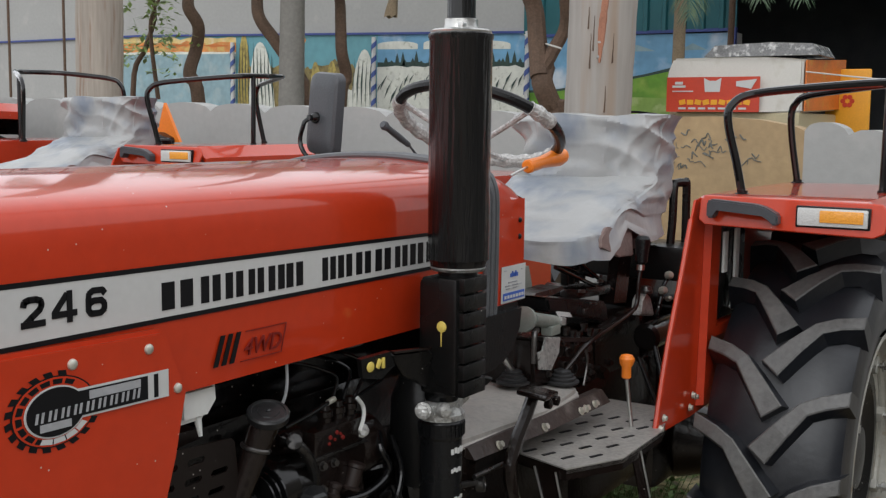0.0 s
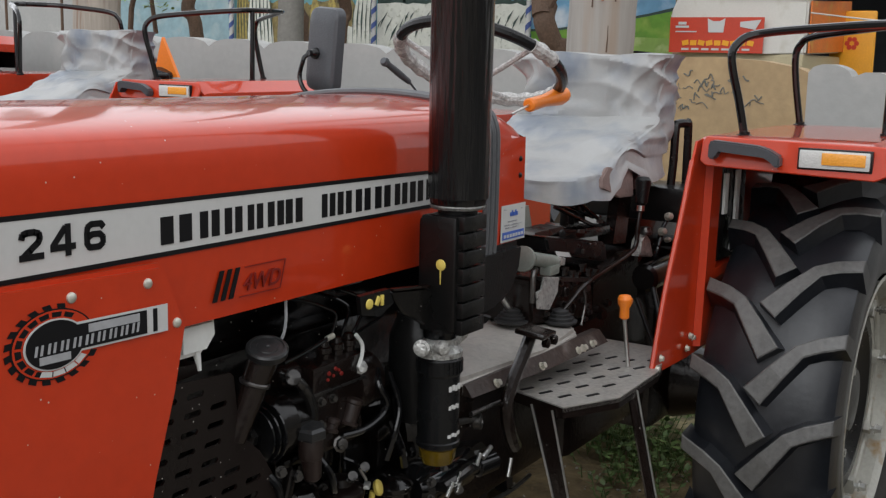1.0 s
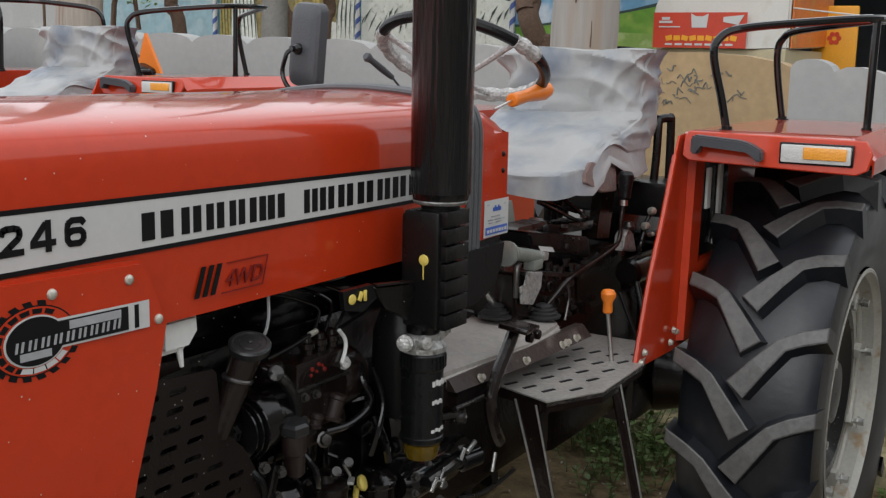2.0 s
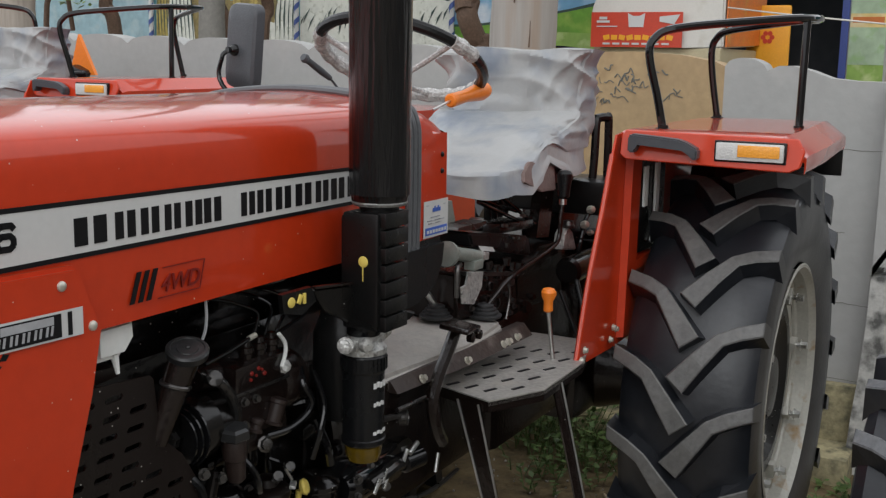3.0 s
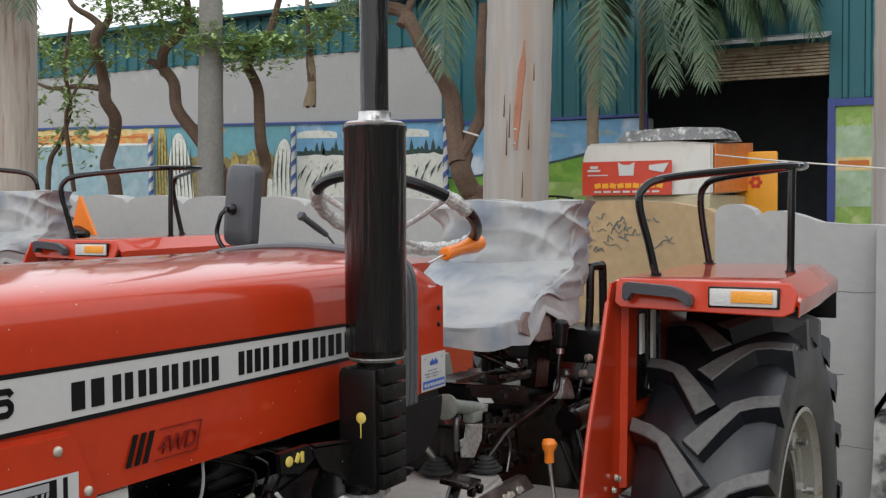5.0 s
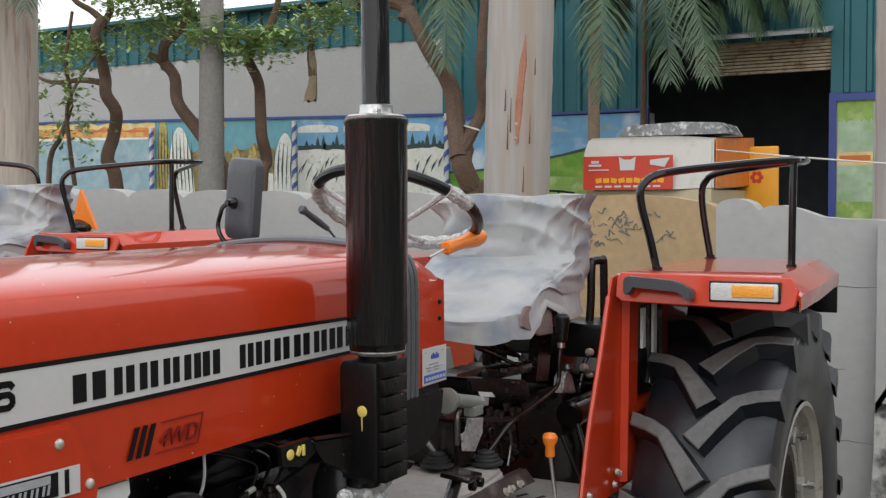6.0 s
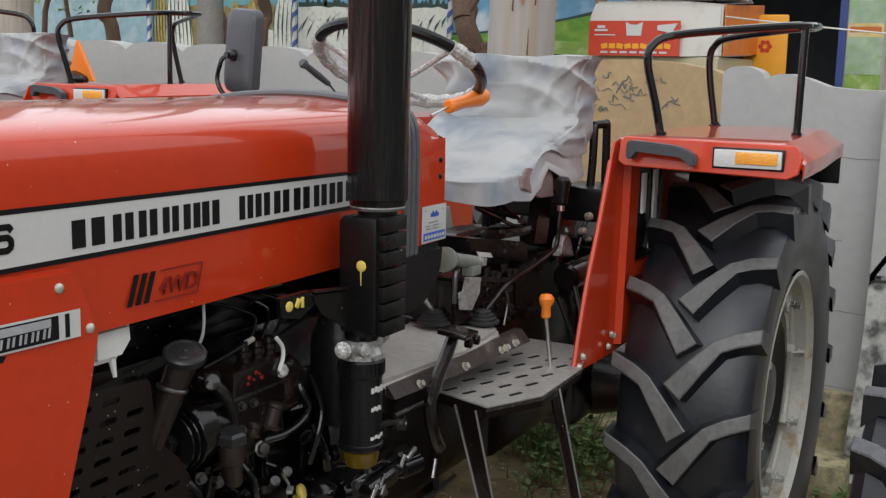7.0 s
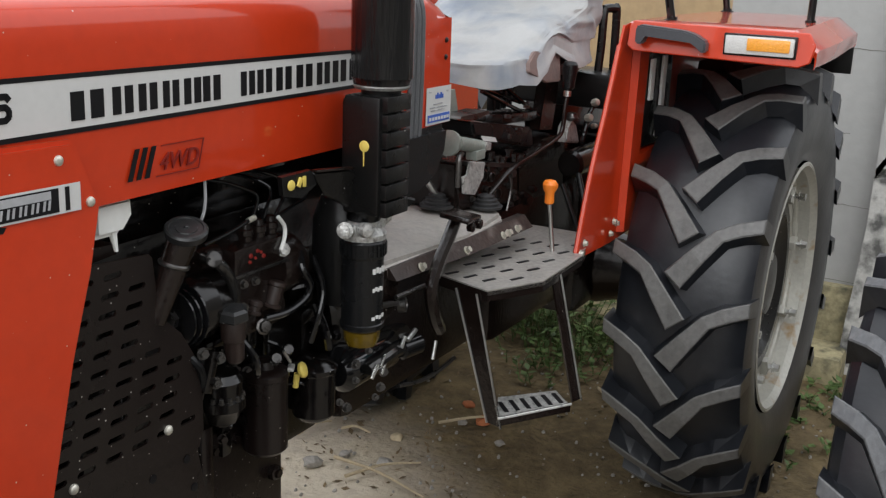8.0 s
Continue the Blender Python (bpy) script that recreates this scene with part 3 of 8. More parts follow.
    for i in range(7):
        decal_bar(bm, -1.288 + 0.0125 * i, 1.234, -1.280 + 0.0125 * i, 1.2405, y=-0.2745)
    pieces("print_bar", bm, WHITE_DECAL, st)
    bm = bmesh.new()
    for x0, x1, z in ((-1.270, -1.232, 1.266), (-1.284, -1.212, 1.259), (-1.280, -1.222, 1.253), (-1.288, -1.280, 1.292), (-1.214, -1.206, 1.290)):
        decal_bar(bm, x0, z, x1, z + 0.0022, y=-0.2735)
    pieces("text_line", bm, SILVER_DECAL, st)
    bm = bmesh.new()
    for z in (1.36, 1.395):
        dome(bm, (-1.215, -0.268, z), (0, -1, 0), 0.006, 0.005)
    pieces("screw", bm, BLACK_PLASTIC, cowl)
    bm = bmesh.new()
    prism(bm, [(-1.40, -0.285, 1.222), (-1.215, -0.285, 1.222), (-1.225, -0.285, 1.165), (-1.255, -0.285, 1.12), (-1.30, -0.285, 1.095), (-1.40, -0.285, 1.085)], (0, 0.56, 0))
    bmesh.ops.bevel(bm, geom=[e for e in bm.edges], offset=0.012, segments=2, affect="EDGES")
    part("dash_box", bm, BLACK_PLASTIC, t, "black plastic lower dash housing")


def emblem(panel):
    """Oval gear emblem with a bar behind it, on the red side panel."""
    cx, cz, wide = -2.421, 1.249, 1.42
    P = lambda r, a, y=-0.2885: (cx + wide * r * math.cos(a), y, cz + r * math.sin(a))

    def disc(r, y, seg=40):
        b = bmesh.new()
        prism(b, [P(r, 2 * math.pi * i / seg, y) for i in range(seg)], (0, -0.0008, 0))
        return b

    def strip(b, x0, x1, lo, hi, y, slope=-0.003):
        """Part of the bar; lo and hi are heights over the emblem's middle."""
        k0, k1 = (x0 + 2.40) / 0.16 * slope, (x1 + 2.40) / 0.16 * slope
        prism(b, [(x0, y, cz + lo + k0), (x1, y, cz + lo + k1), (x1, y, cz + hi + k1), (x0, y, cz + hi + k0)], (0, -0.0007, 0))

    bm = bmesh.new()
    for i in range(20):
        a = 2 * math.pi * i / 20
        if -0.5 < (a + math.pi) % (2 * math.pi) - math.pi < 1.1:
            continue
        prism(bm, [P(0.0425, a), P(0.049, a + 0.05), P(0.049, a + 0.22), P(0.0425, a + 0.19)], (0, -0.0008, 0))
    gear = part("gear_emblem", bm, BLACK_DECAL, panel, "black and white oval gear emblem")
    part("outer_ring", disc(0.0432, -0.2887), BLACK_DECAL, gear)
    part("red_ring", disc(0.0415, -0.2891), RED, gear)
    bm = bmesh.new()
    for i in range(12):
        a = 1.0 + 2 * math.pi * i / 18
        prism(bm, [P(0.0335, a, -0.2899), P(0.0395, a, -0.2899), P(0.0395, a + 0.26, -0.2899), P(0.0335, a + 0.26, -0.2899)], (0, -0.0006, 0))
    pieces("segment", bm, BLACK_DECAL, gear)
    bm = bmesh.new()
    for i in range(4):
        a = -2.0 + 0.36 * i
        prism(bm, [P(0.033, a, -0.2903), P(0.0395, a, -0.2903), P(0.0395, a + 0.32, -0.2903), P(0.033, a + 0.32, -0.2903)], (0, -0.0006, 0))
    pieces("white_segment", bm, WHITE_DECAL, gear)
    bm = disc(0.0315, -0.2907)
    strip(bm, -2.40, -2.240, -0.0155, 0.0215, -0.2907)
    part("white_border", bm, WHITE_DECAL, gear)
    bm = disc(0.0295, -0.2916)
    strip(bm, -2.40, -2.277, -0.0125, 0.0185, -0.2916)
    strip(bm, -2.266, -2.259, -0.0125, 0.0185, -0.2916)
    part("black_field", bm, BLACK_DECAL, gear)
    bm = bmesh.new()
    strip(bm, -2.372, -2.29, 0.006, 0.0165, -0.2925)
    strip(bm, -2.445, -2.40, -0.022, -0.0125, -0.2925)
    for i in range(9):
        x = -2.452 + 0.0185 * i
        for d in (0.0, 0.008):
            prism(bm, [(x + d, -0.2925, cz - 0.0095), (x + d + 0.0035, -0.2925, cz - 0.0095), (x + d + 0.006, -0.2925, cz + 0.003), (x + d + 0.0025, -0.2925, cz + 0.003)], (0, -0.0007, 0))
    pieces("silver_bar", bm, SILVER_DECAL, gear)


def exhaust(t):
    x, y = -1.631, -0.37
    bm = bmesh.new()
    lathe(bm, (x, y, 1.345), (0, 0, 1), [(0, 0.040), (0.004, 0.049), (0.012, 0.0505), (0.016, 0.0535), (0.392, 0.0545), (0.397, 0.0565), (0.403, 0.0565), (0.407, 0.050), (0.409, 0.03)], 40)
    muf = part("muffler", bm, MUFFLER, t, "glossy black upright exhaust muffler")
    bm = bmesh.new()
    lathe(bm, (x, y, 1.3405), (0, 0, 1), [(0, 0.038), (0.001, 0.046), (0.006, 0.0495), (0.009, 0.048)], 40)
    part("lower_band", bm, ALU, muf, "dull aluminium clamp band")
    bm = bmesh.new()
    lathe(bm, (x, y, 1.749), (0, 0, 1), [(0, 0.052), (0.004, 0.053), (0.007, 0.048), (0.009, 0.030), (0.016, 0.0285), (0.024, 0.0285), (0.026, 0.024)], 40)
    for i in range(2):
        box(bm, (x - 0.03 + 0.0 * i, y - 0.02, 1.755 + 0.006 * i), (0.014, 0.01, 0.01), 0.002)
    pieces("collar", bm, STEEL, muf, "bright steel clamp collar")
    bm = bmesh.new()
    lathe(bm, (x, y, 1.75), (0, 0, 1), [(0, 0.0245), (0.9, 0.0245), (0.9, 0.022), (0.85, 0.022)], 28)
    part("pipe", bm, MUFFLER, muf)
    bm = bmesh.new()
    lathe(bm, (x, y, 1.255), (0, 0, 1), [(0, 0.036), (0.06, 0.036), (0.062, 0.040), (0.072, 0.040), (0.074, 0.034), (0.09, 0.036)], 28)
    part("neck", bm, BLACK_PAINT, muf)
    # shroud with pressed ribs
    bm = bmesh.new()
    box(bm, (-1.655, -0.365, 1.230), (0.062, 0.072, 0.205), 0.006)
    sh = part("shroud", bm, BLACK_PAINT, t, "black exhaust shroud with pressed ribs")
    bm = bmesh.new()
    for i in range(7):
        box(bm, (-1.640, -0.402, 1.139 + 0.0302 * i), (0.076, 0.022, 0.0268), 0.0025)
    pieces("rib", bm, BLACK_PAINT, sh)
    bm = bmesh.new()
    box(bm, (-1.60, -0.33, 1.22), (0.07, 0.08, 0.20), 0.01)
    part("rib_core", bm, BLACK_PAINT, sh)
    bm = bmesh.new()
    lathe(bm, (-1.686, -0.372, 1.248), (-1, 0, 0), [(0, 0.010), (0.0015, 0.009), (0.003, 0.003)], 14)
    prism(bm, [(-1.6865, -0.3715, 1.214), (-1.6865, -0.3728, 1.214), (-1.6865, -0.3735, 1.243), (-1.6865, -0.3705, 1.243)], (-0.001, 0, 0))
    part("paint_dab", bm, YELLOW, sh, "yellow paint dab with a run")
    # lower heat shield
    bm = bmesh.new()
    prism(bm, [(-1.779, -0.330, 1.212), (-1.695, -0.352, 1.208), (-1.663, -0.362, 1.182), (-1.60, -0.385, 1.145), (-1.545, -0.40, 1.135), (-1.545, -0.385, 1.118), (-1.62, -0.36, 1.118), (-1.655, -0.350, 1.118), (-1.745, -0.335, 1.168)], (0.01, 0.02, 0))
    bmesh.ops.bevel(bm, geom=[e for e in bm.edges], offset=0.004, segments=1, affect="EDGES")
    hs = part("heat_shield", bm, BLACK_PAINT, t, "folded black heat shield")
    bm = bmesh.new()
    prism(bm, [(-1.845, -0.318, 1.212), (-1.779, -0.330, 1.216), (-1.765, -0.330, 1.190), (-1.80, -0.326, 1.172), (-1.84, -0.318, 1.180)], (0.004, 0.012, 0))
    part("side_tab", bm, BLACK_PAINT, hs)
    bm = bmesh.new()
    dome(bm, (-1.826, -0.323, 1.197), (-0.1, -1, 0), 0.009, 0.003)
    box(bm, (-1.808, -0.327, 1.200), (0.008, 0.004, 0.016), 0.001, Euler((0, 0.5, 0)))
    box(bm, (-1.798, -0.329, 1.200), (0.006, 0.004, 0.018), 0.001)
    part("paint_mark", bm, YELLOW, hs)
    bm = bmesh.new()
    box(bm, (-1.735, -0.343, 1.2125), (0.085, 0.012, 0.004), 0.001, Euler((0, 0.05, -0.25)))
    part("folded_edge", bm, BROWN_METAL, hs)
    bm = bmesh.new()
    lathe(bm, (-1.585, -0.27, 0.93), (0, 0, 1), [(0, 0.05), (0.1, 0.062), (0.16, 0.06), (0.2, 0.045)], 24)
    part("exhaust_elbow", bm, BLACK_PAINT, t)


def fuel_filter(t):
    x, y = -1.640, -0.345
    bm = bmesh.new()
    lathe(bm, (x, y, 0.905), (0, 0, 1), [(0, 0.036), (0.004, 0.040), (0.012, 0.0405), (0.014, 0.038), (0.135, 0.038), (0.14, 0.041), (0.165, 0.041), (0.17, 0.038)], 36)
    can = part("fuel_filter", bm, BLACK_PLASTIC, t, "black fuel filter canister with white print")
    bm = bmesh.new()
    for i in range(30):
        a = 2 * math.pi * i / 30
        box(bm, (x + 0.041 * math.cos(a), y + 0.041 * math.sin(a), 1.058), (0.004, 0.004, 0.022), 0, Euler((0, 0, a)))
    pieces("grip_rib", bm, BLACK_PLASTIC, can)
    bm = bmesh.new()
    lathe(bm, (x, y, 1.075), (0, 0, 1), [(0, 0.041), (0.010, 0.042), (0.015, 0.037), (0.024, 0.030), (0.034, 0.029)], 28)
    box(bm, (x, y, 1.097), (0.100, 0.034, 0.022), 0.006)
    for dx in (-0.055, 0.052):
        lathe(bm, (x + dx, y + 0.0, 1.100), (math.copysign(1, dx), -0.35, 0.1), [(0, 0.013), (0.006, 0.015), (0.012, 0.015), (0.013, 0.010), (0.022, 0.011), (0.023, 0.008)], 14)
    lathe(bm, (x - 0.035, y - 0.02, 1.10), (-0.4, -1, 0), [(0, 0.012), (0.012, 0.014), (0.018, 0.012), (0.02, 0.006)], 12)
    lathe(bm, (x + 0.005, y - 0.02, 1.10), (0, -1, 0), [(0, 0.007), (0.012, 0.007), (0.013, 0.003)], 10)
    part("filter_head", bm, ALU, can, "cast aluminium filter head with banjo bolts")
    bm = bmesh.new()
    lathe(bm, (x, y, 1.102), (0, 0, 1), [(0, 0.027), (0.010, 0.031), (0.028, 0.031), (0.033, 0.028), (0.034, 0.02)], 24)
    part("filter_cap", bm, BLACK_PLASTIC, can)
    bm = bmesh.new()
    lathe(bm, (x, y, 0.868), (0, 0, 1), [(0, 0.010), (0.006, 0.028), (0.02, 0.033), (0.034, 0.034), (0.038, 0.03)], 28)
    part("sediment_bowl", bm, AMBER_BOWL, can, "amber see-through sediment bowl")
    bm = bmesh.new()
    for z, w, h in ((1.02, 0.030, 0.010), (0.985, 0.022, 0.007), (0.932, 0.034, 0.006)):
        for i in range(5):
            a = -2.02 + 0.19 * i * w / 0.03
            p = Vector((x + 0.0385 * math.cos(a), y + 0.0385 * math.sin(a), z + 0.002 * (i % 2)))
            box(bm, p, (0.0012, 0.005 * w / 0.03 + 0.001, h), 0, Euler((0, 0, a)))
    pieces("print_bar", bm, WHITE_DECAL, can)


def engine(t):
    bm = bmesh.new()
    box(bm, (-1.80, 0.0, 0.86), (0.66, 0.30, 0.52), 0.03)
    block = part("engine_block", bm, ENGINE, t, "dark brown-black cast engine block")
    bm = bmesh.new()
    for i in range(5):
        box(bm, (-2.05 + 0.12 * i, -0.155, 0.84), (0.025, 0.03, 0.34), 0.006)
    pieces("block_rib", bm, ENGINE, block)
    bm = bmesh.new()
    box(bm, (-1.80, 0.02, 1.165), (0.60, 0.24, 0.10), 0.02)
    for i in range(3):
        box(bm, (-1.98 + 0.18 * i, -0.09, 1.19), (0.12, 0.08, 0.05), 0.02)
    part("cylinder_head", bm, ENGINE, t)
    bm = bmesh.new()
    box(bm, (-1.863, 0.0, 0.55), (0.475, 0.32, 0.34), 0.02)
    sump = part("oil_sump", bm, GUARD, t, "dark brown oil sump")
    bm = bmesh.new()
    for i in range(8):
        bolt(bm, (-2.08 + 0.06 * i, -0.161, 0.69), (0, -1, 0), 0.008, 0.01)
    pieces("sump_bolt", bm, GUARD, sump)
    bm = bmesh.new()
    lathe(bm, (-1.665, -0.16, 0.575), (0, -1, 0), [(0, 0.016), (0.012, 0.016), (0.014, 0.010), (0.02, 0.009)], 6)
    part("drain_plug", bm, BROWN_METAL, sump)

    # injection pump: stepped cast body with a bright ledge, valves on top, plugs on its side
    bm = bmesh.new()
    box(bm, (-1.815, -0.213, 1.063), (0.135, 0.078, 0.048), 0.006)
    box(bm, (-1.815, -0.207, 1.000), (0.155, 0.080, 0.085), 0.010)
    box(bm, (-1.785, -0.205, 0.945), (0.125, 0.070, 0.045), 0.014)
    lathe(bm, (-1.745, -0.205, 1.02), (1, 0, 0), [(0, 0.050), (0.02, 0.056), (0.06, 0.054), (0.075, 0.040), (0.08, 0.02)], 20)
    lathe(bm, (-1.885, -0.21, 1.075), (-1, 0, 0), [(0, 0.020), (0.02, 0.022), (0.035, 0.020), (0.05, 0.019), (0.052, 0.008)], 16)
    pump = part("injection_pump", bm, BROWN_METAL, t, "dark brown fuel injection pump with thin pipes")
    bm = bmesh.new()
    box(bm, (-1.815, -0.2515, 1.041), (0.150, 0.008, 0.004), 0.001)
    part("ledge", bm, DULL_STEEL, pump)
    for i, x in enumerate((-1.826, -1.791, -1.757)):
        bm = bmesh.new()
        lathe(bm, (x, -0.228, 1.080), (0, 0, 1), [(0, 0.016), (0.008, 0.0165), (0.010, 0.012), (0.018, 0.012), (0.020, 0.0145), (0.029, 0.014), (0.031, 0.010), (0.040, 0.009), (0.042, 0.004)], 12)
        part("delivery_valve", bm, BROWN_METAL, pump)
    for line in ([(-1.808, -0.226, 1.118), (-1.792, -0.224, 1.140), (-1.786, -0.222, 1.158), (-1.806, -0.215, 1.172), (-1.860, -0.20, 1.193), (-1.93, -0.16, 1.205)],
                 [(-1.774, -0.226, 1.118), (-1.760, -0.224, 1.138), (-1.748, -0.222, 1.155), (-1.750, -0.215, 1.170), (-1.78, -0.19, 1.188), (-1.83, -0.14, 1.20)],
                 [(-1.740, -0.226, 1.116), (-1.722, -0.224, 1.133), (-1.706, -0.222, 1.152), (-1.709, -0.215, 1.172), (-1.728, -0.20, 1.186), (-1.77, -0.14, 1.20)],
                 [(-1.745, -0.235, 1.118), (-1.715, -0.24, 1.128), (-1.680, -0.245, 1.140), (-1.672, -0.245, 1.160)]):
        bm = bmesh.new()
        tube(bm, line, 0.0032, 8)
        part("fuel_pipe", bm, BLACK_GLOSS, pump)
    bm = bmesh.new()
    tube(bm, [(-1.955, -0.250, 1.113), (-1.90, -0.252, 1.121), (-1.838, -0.250, 1.132)], 0.0035, 8)
    slant = part("return_pipe", bm, BLACK_GLOSS, pump)
    bm = bmesh.new()
    rod(bm, (-1.846, -0.250, 1.1308), (-1.828, -0.250, 1.1335), 0.0048, seg=10)
    part("pipe_nut", bm, ZINC, slant)
    bm = bmesh.new()
    tube(bm, [(-1.764, -0.250, 1.122), (-1.749, -0.252, 1.103), (-1.752, -0.255, 1.085), (-1.764, -0.256, 1.064)], 0.0036, 10)
    part("white_hose", bm, BOTTLE, pump, "short white hose")
    bm = bmesh.new()
    lathe(bm, (-1.752, -0.250, 1.061), (-0.5, -1, 0.25), [(0, 0.0125), (0.004, 0.013), (0.005, 0.010), (0.013, 0.0095), (0.014, 0.006)], 8)
    part("banjo_bolt", bm, ALU, pump, "pale hexagonal banjo bolt")
    for x, z, r in ((-1.842, 1.070, 0.0045), (-1.824, 1.075, 0.004), (-1.808, 1.063, 0.0045), (-1.845, 1.060, 0.0035), (-1.830, 1.064, 0.003), (-1.815, 1.071, 0.003)):
        bm = bmesh.new()
        lathe(bm, (x, -0.252, z), (0, -1, 0), [(0, r), (0.0025, r * 0.8), (0.003, r * 0.2)], 8)
        part("seal_wax", bm, RED_DECAL, pump)
    for x, z in ((-1.857, 1.024), (-1.826, 1.022), (-1.857, 0.983)):
        bm = bmesh.new()
        bolt(bm, (x, -0.247, z), (-0.2, -1, 0.1), 0.0062, 0.009)
        part("pump_bolt", bm, DULL_STEEL, pump)
    for x, z, r, h in ((-1.783, 0.965, 0.0155, 0.045), (-1.832, 0.965, 0.0115, 0.022)):
        bm = bmesh.new()
        lathe(bm, (x, -0.248, z), (0.30, -0.15, 1), [(0, r * 1.15), (0.004, r * 1.2), (0.006, r * 0.92), (h - 0.008, r * 0.9), (h - 0.006, r * 1.05), (h, r * 1.05), (h + 0.002, r * 0.8)], 18)
        part("primer_knob", bm, CAST_BROWN, pump)
    bm = bmesh.new()
    lathe(bm, (-1.803, -0.245, 0.933), (-0.4, -1, 0.3), [(0, 0.014), (0.006, 0.015), (0.008, 0.011), (0.014, 0.010), (0.015, 0.004)], 8)
    part("side_plug", bm, DULL_STEEL, pump)

    # oil filler
    bm = bmesh.new()
    tube(bm, [(-2.070, -0.25, 1.02), (-2.056, -0.262, 1.07), (-2.044, -0.272, 1.115), (-2.034, -0.28, 1.15)], 0.017, 18, 5, taper=0.024)
    fill = part("oil_filler", bm, BROWN_METAL, t, "dark oil filler tube with round cap")
    bm = bmesh.new()
    lathe(bm, (-2.047, -0.270, 1.104), (0.22, -0.18, 1), [(0, 0.0225), (0.002, 0.0245), (0.005, 0.0245), (0.007, 0.0225)], 22)
    part("collar", bm, DULL_STEEL, fill)
    bm = bmesh.new()
    lathe(bm, (-2.031, -0.281, 1.150), (-0.24, -0.30, 1), [(0, 0.026), (0.002, 0.0315), (0.012, 0.0325), (0.015, 0.030), (0.0155, 0.026), (0.0135, 0.025), (0.0135, 0.017), (0.0150, 0.016), (0.0150, 0.004), (0.017, 0.0035), (0.018, 0.001)], 32)
    part("filler_cap", bm, CAP_GREY, fill, "grey-black round filler cap")

    # alternator with its fan belt pulley
    bm = bmesh.new()
    lathe(bm, (-1.975, -0.215, 1.003), (1, 0, 0), [(0, 0.030), (0.004, 0.046), (0.014, 0.052), (0.040, 0.054), (0.044, 0.050), (0.075, 0.048), (0.08, 0.03)], 30)
    alt = part("alternator", bm, ENGINE, t, "black alternator with grooved pulley")
    for i, (x, r) in enumerate(((-2.004, 0.046), (-1.994, 0.050), (-1.984, 0.054))):
        bm = bmesh.new()
        lathe(bm, (x, -0.225, 1.000), (1, 0, 0), [(0, r * 0.5), (0.001, r), (0.0045, r), (0.007, r * 0.82), (0.008, r * 0.5)], 32)
        part("pulley", bm, BLACK_GLOSS, alt)
    bm = bmesh.new()
    lathe(bm, (-2.016, -0.225, 1.000), (1, 0, 0), [(0, 0.010), (0.002, 0.015), (0.012, 0.015), (0.013, 0.02)], 6)
    part("pulley_nut", bm, DULL_STEEL, alt)
    bm = bmesh.new()
    tube(bm, [(-2.01, -0.24, 0.955), (-1.995, -0.265, 0.93), (-1.98, -0.262, 0.90), (-1.975, -0.25, 0.86)], 0.007, 8)
    part("belt_guard", bm, BLACK_PLASTIC, alt)
    bm = bmesh.new()
    box(bm, (-1.962, -0.262, 0.905), (0.020, 0.014, 0.070), 0.004, Euler((0, 0.35, 0)))
    part("adjuster_arm", bm, ENGINE, alt)
    for x, z in ((-1.985, 0.945), (-1.955, 0.885), (-1.945, 0.925)):
        bm = bmesh.new()
        bolt(bm, (x, -0.268, z), (-0.4, -1, 0.2), 0.0075, 0.011)
        part("arm_bolt", bm, DULL_STEEL, alt)

    # steel elbow and the brown hexagonal fitting under it
    bm = bmesh.new()
    tube(bm, [(-1.945, -0.235, 1.090), (-1.934, -0.258, 1.081), (-1.917, -0.262, 1.062), (-1.902, -0.262, 1.037), (-1.892, -0.258, 1.012), (-1.888, -0.25, 0.99)], 0.0095, 12)
    elbow = part("steel_elbow", bm, DARK_STEEL, t, "dark glossy bent coolant pipe")
    bm = bmesh.new()
    lathe(bm, (-1.938, -0.252, 1.084), (-0.5, -0.6, 0.45), [(0, 0.013), (0.006, 0.0145), (0.012, 0.013), (0.015, 0.006)], 14)
    part("elbow_nut", bm, DARK_STEEL, elbow)
    bm = bmesh.new()
    lathe(bm, (-1.905, -0.268, 0.905), (-0.10, -0.02, 1), [(0, 0.010), (0.006, 0.0155), (0.040, 0.0175), (0.044, 0.0205), (0.078, 0.0215), (0.080, 0.0205)], 18)
    fit = part("pressure_valve", bm, CAST_BROWN, t, "brown cast fitting with hexagonal cap")
    bm = bmesh.new()
    lathe(bm, (-1.913, -0.270, 0.984), (-0.10, -0.10, 1), [(0, 0.026), (0.003, 0.028), (0.016, 0.027), (0.020, 0.021), (0.021, 0.006)], 6)
    part("hexagon_cap", bm, CAP_GREY, fit)

    # lift pump, canister oil filter, dipstick
    bm = bmesh.new()
    lathe(bm, (-1.888, -0.225, 0.775), (0, 0, 1), [(0, 0.012), (0.010, 0.026), (0.030, 0.034), (0.036, 0.040), (0.052, 0.040), (0.056, 0.034), (0.085, 0.036), (0.098, 0.028), (0.102, 0.014)], 22)
    lift = part("lift_pump", bm, ENGINE, t, "black diaphragm lift pump")
    for a in range(7):
        th = -2.9 + 0.42 * a
        bm = bmesh.new()
        bolt(bm, (-1.888 + 0.034 * math.cos(th), -0.225 + 0.034 * math.sin(th), 0.828), (0.1 * math.cos(th), 0.1 * math.sin(th), 1), 0.0042, 0.008)
        part("pump_screw", bm, DULL_STEEL, lift)
    bm = bmesh.new()
